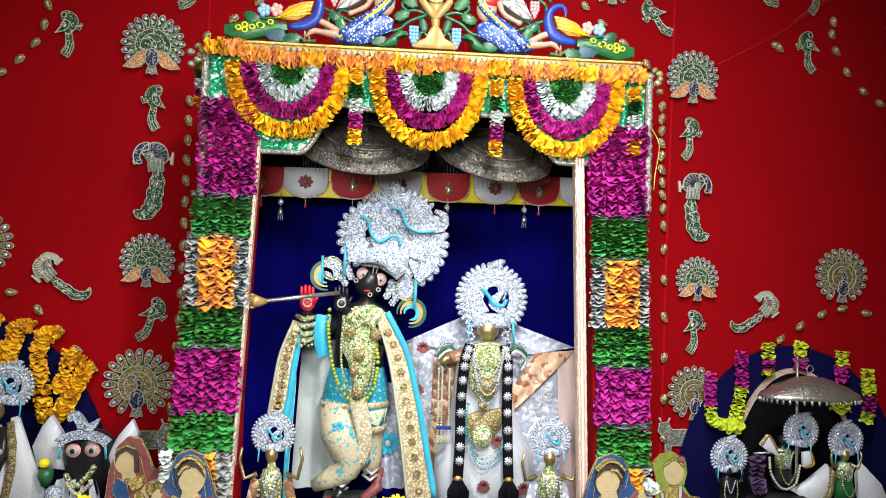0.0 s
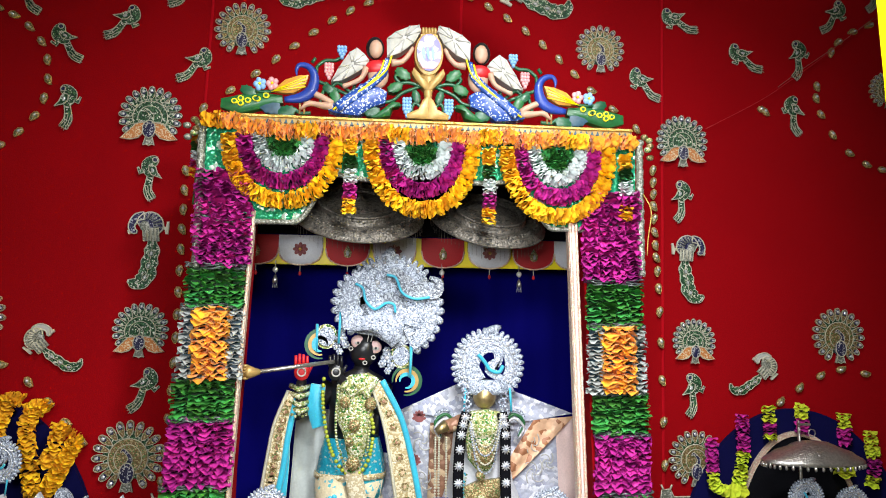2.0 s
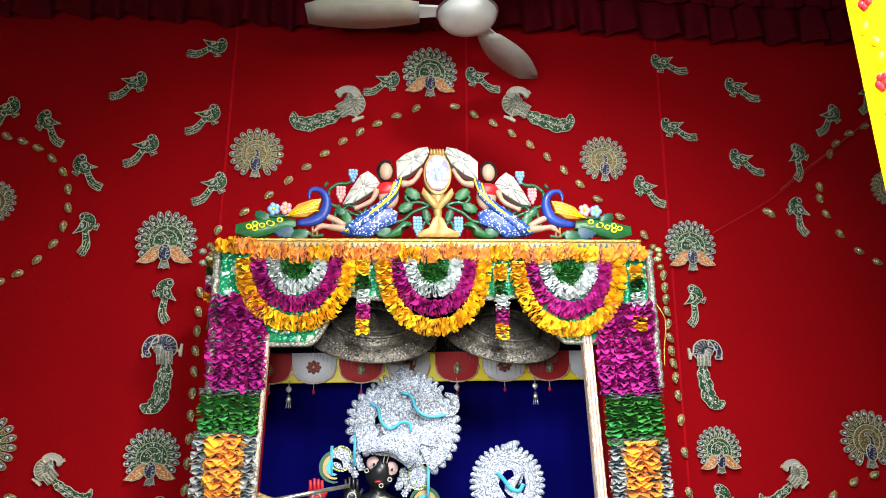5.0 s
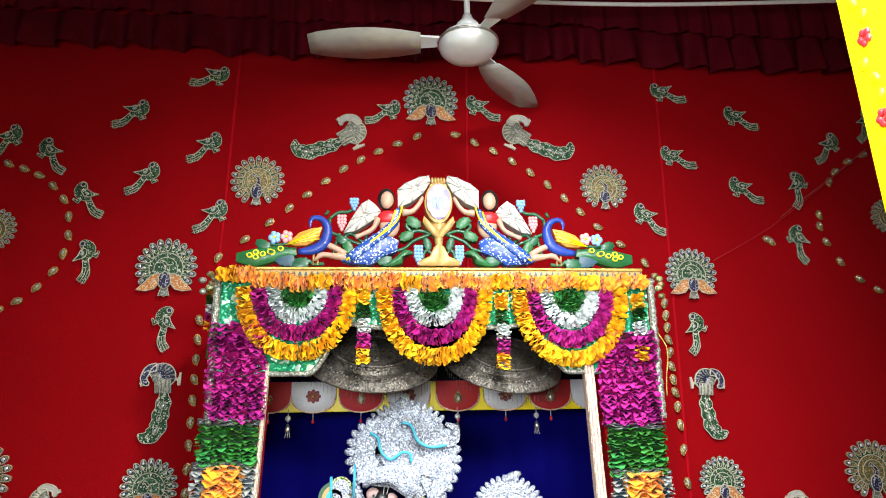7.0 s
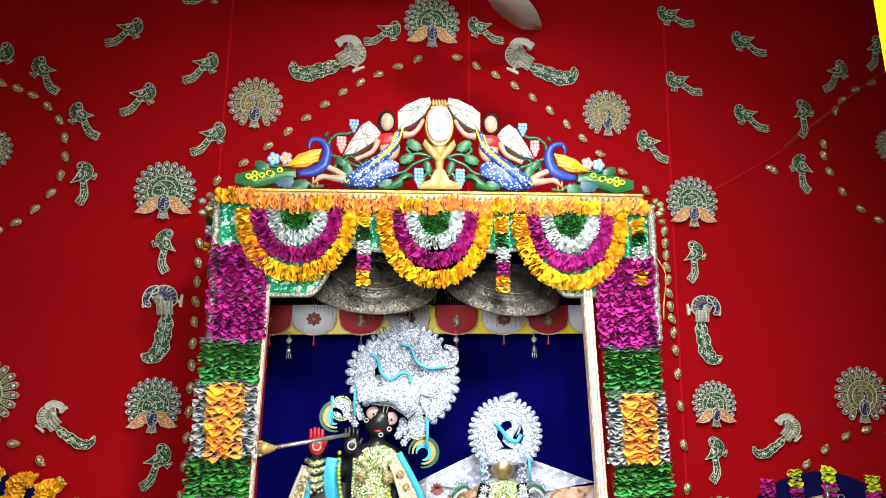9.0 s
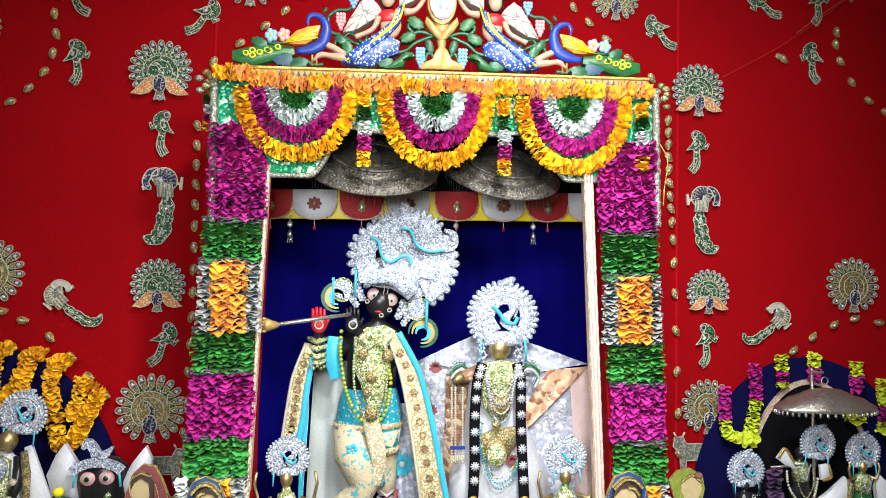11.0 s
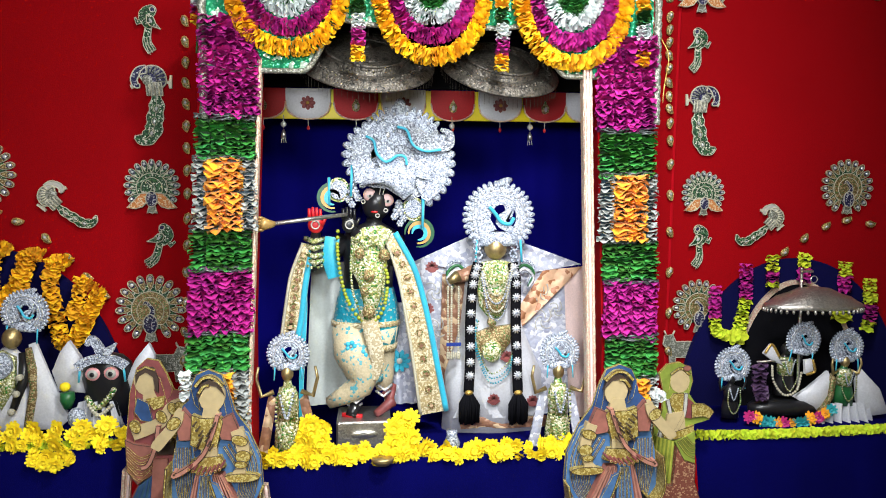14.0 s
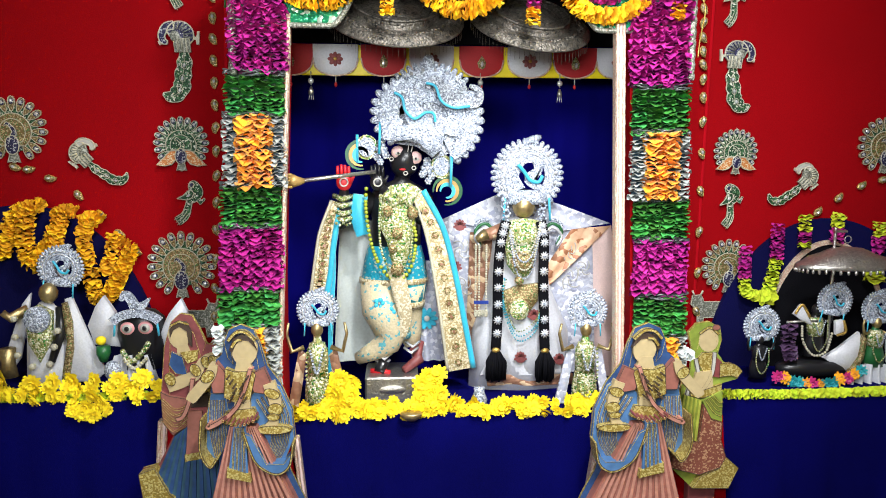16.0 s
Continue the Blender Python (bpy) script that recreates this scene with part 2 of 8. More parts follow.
class Shape:
    """Collects geometry with a material for each piece; becomes one mesh."""

    def __init__(self):
        self.v, self.f, self.mi, self.mats, self.sm = [], [], [], [], []

    def slot(self, m):
        if m not in self.mats:
            self.mats.append(m)
        return self.mats.index(m)

    def put(self, verts, faces, m, smooth=True):
        o, s = len(self.v), self.slot(m)
        self.v += [tuple(p) for p in verts]
        self.f += [tuple(i + o for i in f) for f in faces]
        self.mi += [s] * len(faces)
        self.sm += [smooth] * len(faces)
        return self

    def box(self, x0, x1, y0, y1, z0, z1, m, bevel=0.0):
        b = bevel
        ring = [(x0 + b, y0), (x1 - b, y0), (x1, y0 + b), (x1, y1 - b), (x1 - b, y1), (x0 + b, y1), (x0, y1 - b), (x0, y0 + b)] if b else [(x0, y0), (x1, y0), (x1, y1), (x0, y1)]
        n = len(ring)
        if not b:
            vs = [(x, y, z) for z in (z0, z1) for x, y in ring]
            fs = [tuple(range(n))[::-1], tuple(range(n, 2 * n))] + [(i, (i + 1) % n, n + (i + 1) % n, n + i) for i in range(n)]
            return self.put(vs, fs, m, False)
        cx, cy = (x0 + x1) / 2, (y0 + y1) / 2
        sx, sy = 1 - b / max(x1 - cx, 1e-6), 1 - b / max(y1 - cy, 1e-6)
        vs = []
        for z, k in ((z0, 1), (z0 + b, 0), (z1 - b, 0), (z1, 1)):
            vs += [((cx + (x - cx) * sx, cy + (y - cy) * sy, z) if k else (x, y, z)) for x, y in ring]
        fs = [tuple(range(n))[::-1], tuple(range(3 * n, 4 * n))]
        for a in range(3):
            fs += [(a * n + i, a * n + (i + 1) % n, (a + 1) * n + (i + 1) % n, (a + 1) * n + i) for i in range(n)]
        return self.put(vs, fs, m, False)

    def ball(self, c, r, m, seg=10, rings=6, tilt=None):
        """An ellipsoid; r: a number or three."""
        rx, ry, rz = (r, r, r) if isinstance(r, (int, float)) else r
        vs, fs = [(0, 0, rz)], []
        for j in range(1, rings):
            a = math.pi * j / rings
            for i in range(seg):
                b = 2 * math.pi * i / seg
                vs.append((rx * math.sin(a) * math.cos(b), ry * math.sin(a) * math.sin(b), rz * math.cos(a)))
        vs.append((0, 0, -rz))
        for i in range(seg):
            fs.append((0, 1 + i, 1 + (i + 1) % seg))
            for j in range(rings - 2):
                p, q = 1 + j * seg, 1 + (j + 1) * seg
                fs.append((p + i, q + i, q + (i + 1) % seg, p + (i + 1) % seg))
            p = 1 + (rings - 2) * seg
            fs.append((p + i, len(vs) - 1, p + (i + 1) % seg))
        t = tilt or Matrix()
        return self.put([Vector(c) + (t.to_3x3() @ Vector(p)) for p in vs], fs, m)

    def tube(self, path, radii, m, seg=8, flat=1.0, caps=True):
        """A round or flattened tube along a path; radii: a number or one for each point; flat: depth against width (along y)."""
        path = [Vector(p) for p in path]
        n = len(path)
        radii = [radii] * n if isinstance(radii, (int, float)) else radii
        vs, fs = [], []
        for i, p in enumerate(path):
            d = (path[min(i + 1, n - 1)] - path[max(i - 1, 0)])
            d = d.normalized() if d.length > 1e-9 else Vector((0, 0, 1))
            u = d.cross(Vector((0, 1, 0)))
            u = u.normalized() if u.length > 0.05 else Vector((1, 0, 0))
            w = u.cross(d).normalized()
            for j in range(seg):
                a = 2 * math.pi * j / seg
                vs.append(p + u * (radii[i] * math.cos(a)) + w * (radii[i] * flat * math.sin(a)))
        for i in range(n - 1):
            for j in range(seg):
                fs.append((i * seg + j, i * seg + (j + 1) % seg, (i + 1) * seg + (j + 1) % seg, (i + 1) * seg + j))
        if caps:
            fs += [tuple(range(seg))[::-1], tuple(range((n - 1) * seg, n * seg))]
        return self.put(vs, fs, m)

    def rings(self, prof, m, seg=20, c=(0, 0, 0), wave=0.0, waves=8, phase=0.0):
        """A lathe with elliptic rings: prof rows (z, rx, ry, dx, dy); wave: folds, as a share of the radius, stronger to the foot."""
        vs, fs = [], []
        n = len(prof)
        for i, row in enumerate(prof):
            z, rx, ry, dx, dy = (*row, 0, 0)[:5]
            for j in range(seg):
                a = 2 * math.pi * j / seg
                k = 1 + wave * math.sin(waves * a + phase)
                vs.append((c[0] + dx + rx * k * math.cos(a), c[1] + dy + ry * k * math.sin(a), c[2] + z))
        for i in range(n - 1):
            for j in range(seg):
                fs.append((i * seg + j, i * seg + (j + 1) % seg, (i + 1) * seg + (j + 1) % seg, (i + 1) * seg + j))
        fs += [tuple(range(seg))[::-1], tuple(range((n - 1) * seg, n * seg))]
        return self.put(vs, fs, m)

    def plate(self, outline, y0, y1, m, side=None, bulge=0.0):
        """A flat piece cut out of the x-z plane, from y0 (front) to y1 (back); bulge lifts its middle towards the front."""
        n = len(outline)
        cx, cz = sum(p[0] for p in outline) / n, sum(p[1] for p in outline) / n
        area = sum(outline[i][0] * outline[(i + 1) % n][1] - outline[(i + 1) % n][0] * outline[i][1] for i in range(n))
        if area < 0:
            outline = outline[::-1]
        front = [(x, y0, z) for x, z in outline]
        back = [(x, y1, z) for x, z in outline]
        if bulge:
            mid = [(cx + (x - cx) * 0.72, y0 - bulge * 0.8, cz + (z - cz) * 0.72) for x, z in outline]
            vs = front + back + mid + [(cx, y0 - bulge, cz)]
            fs = [(i, (i + 1) % n, 2 * n + (i + 1) % n, 2 * n + i) for i in range(n)] + [(2 * n + i, 2 * n + (i + 1) % n, 3 * n) for i in range(n)]
            self.put(vs, fs, m)
            self.put(front + back, [(n + i, n + (i + 1) % n, (i + 1) % n, i) for i in range(n)], side or m, False)
            return self
        self.put(front, [tuple(range(n))], m, False)
        return self.put(front + back, [(n + i, n + (i + 1) % n, (i + 1) % n, i) for i in range(n)] + [tuple(range(2 * n - 1, n - 1, -1))], side or m, False)

    def mesh(self, name):
        me = bpy.data.meshes.new(name)
        me.from_pydata(self.v, [], self.f)
        for q in self.mats:
            me.materials.append(q)
        me.polygons.foreach_set("material_index", self.mi)
        me.polygons.foreach_set("use_smooth", self.sm)
        me.update()
        return me

    def add(self, name, parent=None, label="", category="", group="", kind="", at=None):
        ob = new(name, self.mesh(name))
        if parent is not None:
            ob.parent = parent
        if at is not None:
            ob.matrix_basis = at if isinstance(at, Matrix) else Matrix.Translation(at)
        return tagged(ob, label, category, group, kind)


def thing(name, at=(0, 0, 0), label="", category="", group=""):
    ob = new(name)
    ob.empty_display_size = 0.05
    ob.matrix_basis = at if isinstance(at, Matrix) else Matrix.Translation(at)
    return tagged(ob, label, category, group)


def arc(cx, cz, rx, rz, a0, a1, n):
    """Points of an ellipse in the x-z plane, degrees from the right, counter-clockwise."""
    return [(cx + rx * math.cos(radians(a0 + (a1 - a0) * i / (n - 1))), cz + rz * math.sin(radians(a0 + (a1 - a0) * i / (n - 1)))) for i in range(n)]


def blob(cx, cz, rx, rz, turn=0.0, n=16):
    c, s = math.cos(radians(turn)), math.sin(radians(turn))
    return [(cx + c * x - s * z, cz + s * x + c * z) for x, z in arc(0, 0, rx, rz, 0, 360 - 360 / n, n)]


def curve(points, n=24):
    """A smooth way through a few points (Catmull-Rom), in two or three dimensions."""
    p = [Vector(q) for q in points]
    p = [p[0] * 2 - p[1]] + p + [p[-1] * 2 - p[-2]]
    out, m = [], len(points) - 1
    for i in range(n + 1):
        u = min(i / n * m, m - 1e-6)
        k, t = int(u), u - int(u)
        a, b, c, d = p[k:k + 4]
        out.append(0.5 * ((2 * b) + (c - a) * t + (2 * a - 5 * b + 4 * c - d) * t * t + (3 * b - a - 3 * c + d) * t ** 3))
    return out


def band(points, widths):
    """The outline of a band of changing width along a way in the x-z plane."""
    p = [Vector((q[0], q[1])) for q in points]
    n = len(p)
    left, right = [], []
    for i in range(n):
        d = (p[min(i + 1, n - 1)] - p[max(i - 1, 0)]).normalized()
        w = widths if isinstance(widths, (int, float)) else np.interp(i / (n - 1), np.linspace(0, 1, len(widths)), widths)
        left.append((p[i].x - d.y * w / 2, p[i].y + d.x * w / 2))
        right.append((p[i].x + d.y * w / 2, p[i].y - d.x * w / 2))
    return left + right[::-1]


def petal_rope(s, path, radius, m, step=0.011, count=7, thin=0.0012, cup=0.35, fuzz=0.25):
    """A thick garland: ruffled flower discs threaded along a way. m: a material, or a function of the share of the way."""
    path = [Vector(p) for p in path]
    seg = [(path[i + 1] - path[i]).length for i in range(len(path) - 1)]
    total, d = sum(seg), 0.0
    while d < total:
        e, i = d, 0
        while i < len(seg) - 1 and e > seg[i]:
            e -= seg[i]
            i += 1
        p = path[i].lerp(path[i + 1], e / seg[i])
        ax = (path[i + 1] - path[i]).normalized()
        ax = (ax + Vector((rnd.uniform(-1, 1), rnd.uniform(-1, 1), rnd.uniform(-1, 1))) * 0.22).normalized()
        u = ax.orthogonal().normalized()
        w = ax.cross(u)
        turn = rnd.uniform(0, 6.28)
        mm = m(d / total) if callable(m) else m
        m_ring, lobes = 18, rnd.choice((4, 5, 6))
        wav, ph, big = rnd.uniform(0.5, 1.1) * radius * cup, rnd.uniform(0, 6.28), radius * rnd.uniform(1 - fuzz * 0.5, 1 + fuzz * 0.4)
        inner, outer = [], []
        for j in range(m_ring):
            a = turn + 2 * math.pi * j / m_ring
            o = u * math.cos(a) + w * math.sin(a)
            r = big * (1 + 0.08 * math.cos(lobes * a) + rnd.uniform(-0.06, 0.05))
            inner.append(p + o * (r * 0.55) + ax * (0.25 * wav * math.sin(lobes * a + ph)))
            outer.append(p + o * r + ax * (0.45 * wav + 0.7 * wav * math.sin(lobes * a + ph) + rnd.uniform(-0.07, 0.07) * radius))
        vs = [p] + inner + outer
        fs = [(0, 1 + j, 1 + (j + 1) % m_ring) for j in range(m_ring)]
        fs += [(1 + j, 1 + m_ring + j, 1 + m_ring + (j + 1) % m_ring, 1 + (j + 1) % m_ring) for j in range(m_ring)]
        s.put(vs, fs, mm)
        d += step * rnd.uniform(0.8, 1.2)
    return s


def ruffle(s, x0, x1, z0, z1, y, m, cols, rows, depth=0.02):
    """A panel of crumpled, overlapping foil ribbons that stand out from the panel at uneven angles."""
    w, hh = (x1 - x0) / cols, (z1 - z0) / rows
    for r in range(rows):
        for c in range(cols + 1):
            cx = x0 + w * (c + rnd.uniform(-0.45, 0.45))
            ln = w * rnd.uniform(0.75, 1.35)
            xa, xb = max(cx - ln / 2, x0 - 0.004), min(cx + ln / 2, x1 + 0.004)
            if xb - xa < 0.3 * w:
                continue
            z = z0 + hh * (r + 0.5 + rnd.uniform(-0.5, 0.5))
            n, tilt = 9, rnd.uniform(-0.22, 0.22)
            ph, amp, freq = rnd.uniform(0, 6.28), rnd.uniform(0.15, 0.5) * hh, rnd.uniform(9, 17)
            out = depth * rnd.uniform(0.55, 1.4)
            vs = []
            for i in range(n):
                t = i / (n - 1)
                bow = 0.35 + 0.65 * math.sin(math.pi * t)
                x = xa + (xb - xa) * t
                zz = min(max(z + tilt * (x - cx) + amp * math.sin(ph + freq * t), z0), z1)
                k = out * bow
                vs += [(x, y + 0.006, zz + 0.5 * hh), (x, y - k, zz + 0.10 * hh + 0.4 * amp * math.cos(ph + 1.7 * freq * t)), (x, y - k * rnd.uniform(0.6, 0.9), zz - 0.45 * hh)]
            fs = []
            for i in range(n - 1):
                for j in range(2):
                    fs.append((i * 3 + j, i * 3 + j + 1, i * 3 + j + 4, i * 3 + j + 3))
            s.put(vs, fs, m, True)
    return s


SETTLED = set()


def bring(k=1.0, x=0.0, y=0.0, z=0.0):
    """Sets all that was built since the last call at its place: scaled by k, then shifted."""
    for ob in scene.objects:
        if ob.parent is None and ob.type in ("MESH", "EMPTY") and ob not in SETTLED:
            ob.matrix_basis = Matrix.Translation((x, y, z)) @ Matrix.Diagonal((k, 1, k, 1)) @ ob.matrix_basis
            SETTLED.add(ob)

# ---- the setting ----
WALL_Y, FRONT = 2.60, 2.155


def plain(name, m, *boxes, label="", category=""):
    s = Shape()
    for b in boxes:
        s.box(*b, m)
    return s.add(name, label=label, category=category, kind="structure")


plain("floor", MARBLE, (-2.7, 2.7, -3.0, 3.1, -0.1, 0.0), label="polished grey marble hall floor", category="floor")
plain("ceiling", PLASTER, (-2.7, 2.7, -3.0, 3.1, 4.3, 4.4), label="cream plastered hall ceiling", category="ceiling")
plain("wall_south", PLASTER, (-2.7, 2.7, -3.1, -3.0, 0.0, 4.3), label="cream plastered hall wall", category="wall")
plain("wall_west", PLASTER, (-2.8, -2.7, -3.0, 3.1, 0.0, 4.3), label="cream plastered hall wall", category="wall")
plain("wall_east", PLASTER, (2.7, 2.8, -3.0, 3.1, 0.0, 4.3), label="cream plastered hall wall", category="wall")


def red_wall():
    """A red velvet cloth, slightly rippled, stretched over the wall, with the opening of the shrine in it."""
    s = Shape()
    nx, nz = 108, 86
    xs = [-2.7 + 5.4 * i / nx for i in range(nx + 1)]
    zs = [4.3 * j / nz for j in range(nz + 1)]

    def ripple(x, z):
        return WALL_Y + 0.004 + 0.007 * noise.noise(Vector((x * 1.3, z * 0.45, 3))) + 0.0025 * noise.noise(Vector((x * 5 + z * 2, z * 1.2, 7)))

    vs = [(x, ripple(x, z), z) for z in zs for x in xs]
    fs = []
    for j in range(nz):
        for i in range(nx):
            x, z = (xs[i] + xs[i + 1]) / 2, (zs[j] + zs[j + 1]) / 2
            if not (-0.72 < x < 0.70 and 0.85 < z < 2.23):
                fs.append((j * (nx + 1) + i, j * (nx + 1) + i + 1, (j + 1) * (nx + 1) + i + 1, (j + 1) * (nx + 1) + i))
    s.put(vs, fs, RED)
    wall = s.add("wall_north", label="red velvet wall cloth with beaded bird appliques", category="wall", kind="structure")
    for x, z0 in ((-0.84, 1.0), (0.16, 2.6), (1.02, 1.0)):
        q = Shape()
        n = 40
        path = [(x + (0.02 if x > 0 else 0.03) * (z - 2.6), ripple(x, z) - 0.001, z) for z in [z0 + (4.2 - z0) * i / n for i in range(n + 1)]]
        q.tube(path, 0.0065, PIPING, 8, 0.3)
        q.add("seam", wall)
    b = Shape()
    b.box(-2.7, -0.70, 2.63, 2.75, 0, 4.3, PLASTER).box(0.70, 2.7, 2.63, 2.75, 0, 4.3, PLASTER)
    b.box(-0.70, 0.70, 2.63, 2.75, 2.25, 4.3, PLASTER).box(-0.70, 0.70, 2.63, 2.75, 0, 0.8, PLASTER)
    b.add("backing", wall)


red_wall()


def niche():
    """The inside of the shrine, lined with blue velvet in soft vertical folds."""
    s = Shape()
    n = 90
    vs, fs = [], []
    for i in range(n + 1):
        x = -0.92 + 1.84 * i / n
        y = 2.90 + 0.008 * math.sin(x * 21) + 0.006 * math.sin(x * 47 + 1)
        vs += [(x, y, 0.8), (x, y + 0.004 * math.sin(x * 33), 2.4)]
    for i in range(n):
        fs.append((2 * i, 2 * i + 2, 2 * i + 3, 2 * i + 1))
    s.put(vs, fs, BLUE)
    lining = [Shape().box(*b, BLUE) for b in ((-0.95, -0.92, 2.64, 2.93, 0.8, 2.42), (0.92, 0.95, 2.64, 2.93, 0.8, 2.42), (-0.92, 0.92, 2.64, 2.93, 2.4, 2.43), (-0.92, 0.92, 2.64, 2.93, 0.78, 0.80))]
    back = s.add("backdrop", label="deep blue velvet lining of the shrine niche", category="backdrop", kind="structure")
    for q in lining:
        q.add("side_lining", back)


niche()


def altar(name, x0, x1, y0, top, label):
    """A table under a long cloth that falls in shallow folds to the floor."""
    s = Shape()
    n, rows = 60, 10
    vs, fs = [], []
    for j in range(rows + 1):
        z = top * (1 - j / rows)
        for i in range(n + 1):
            x = x0 + (x1 - x0) * i / n
            k = (1 - z / top)
            vs.append((x, y0 - 0.012 * k * (math.sin(x * 40) + 0.6 * math.sin(x * 71 + 2)), z))
    for j in range(rows):
        for i in range(n):
            a = j * (n + 1) + i
            fs.append((a, a + n + 1, a + n + 2, a + 1))
    s.put(vs, fs, SHADEDBLUE)
    s.put([(x0, y0, top), (x1, y0, top), (x1, 2.58, top), (x0, 2.58, top)], [(0, 1, 2, 3)], SHADEDBLUE, False)
    t = thing(name, (0, 0, 0), label, "altar table")
    s.add("table_cloth", t)
    Shape().box(x0 + 0.01, x1 - 0.01, y0 + 0.02, 2.58, 0.0, top - 0.006, NAVY).add("table_body", t)


altar("altar_table", -0.60, 0.60, 2.19, 0.922, "altar table under royal blue velvet cloth")
altar("altar_table", -2.6, -0.80, 2.19, 0.99, "side altar table under royal blue velvet cloth")
altar("altar_table", 0.81, 2.6, 2.19, 0.957, "side altar table under royal blue velvet cloth")
s = Shape()
s.box(-0.62, 0.58, 2.59, 2.92, 0.8, 0.893, BLUE)
s.add("niche_platform", label="blue velvet platform inside the shrine niche", category="platform", kind="structure")
s = Shape()
s.box(-2.6, 2.6, 1.80, 2.18, 0.0, 0.507, NAVY, 0.01)
s.add("altar_step", label="navy cloth covered step before the altar", category="step")

bring()


def side_arch(cx, base, rx, rz, inner):
    s = Shape()
    s.plate(arc(cx, base, rx, rz, 0, 180, 40), 2.565, 2.592, NAVY)
    t = s.add("arched_backdrop", label="dark navy velvet arch standing behind the side shrine", category="arch panel")
    if inner:
        q = Shape()
        q.plate(arc(cx, base + 0.002, inner[0], inner[1], 0, 180, 36), 2.556, 2.564, BLACK_CLOTH)
        q.add("inner_panel", t, "black inner panel")
        q = Shape()
        q.plate(arc(cx, base + 0.002, inner[0] + 0.018, inner[1] + 0.018, 36, 144, 36) + arc(cx, base + 0.002, inner[0], inner[1], 144, 36, 36), 2.548, 2.563, GOLDPINK)
        q.add("braid", t, "peach and gold braid edging")


side_arch(-1.60, 0.966, 0.48, 0.655, None)
bring(1.0286, 0.0342, 0, -0.0487)
side_arch(1.50, 0.931, 0.48, 0.64, (0.27, 0.535))
bring(1.0163, 0.0, 0, -0.0344)


def pelmet():
    """A gathered maroon curtain heading across the top of the wall."""
    s = Shape()
    n = 420
    for zt, zb, y, amp in ((3.80, 3.625, 2.50, 0.040), (4.28, 3.765, 2.45, 0.014)):
        vs, fs = [], []
        for i in range(n + 1):
            x = -2.65 + 5.3 * i / n
            ph = x * 46 + 1.6 * math.sin(x * 3.1) + 1.4 * math.sin(x * 9.7)
            f = math.sin(ph)
            for j in range(6):
                k = j / 5
                z = zt + (zb - zt) * k
                if j == 5:
                    z += 0.016 * f + 0.014 * math.sin(x * 3.3) + 0.008 * math.sin(x * 23)
                vs.append((x, y + amp * (0.35 + 0.9 * k) * f + 0.008 * k * math.sin(ph * 2.3), z))
        for i in range(n):
            for j in range(5):
                a = i * 6 + j
                fs.append((a, a + 1, a + 7, a + 6))
        s.put(vs, fs, MAROON)
    s.add("curtain_pelmet", label="gathered maroon satin pelmet along the ceiling", category="curtain")


pelmet()
bring(0.9702, 0.0234, 0, 0.062)

# ---- the throne frame with its flowers ----


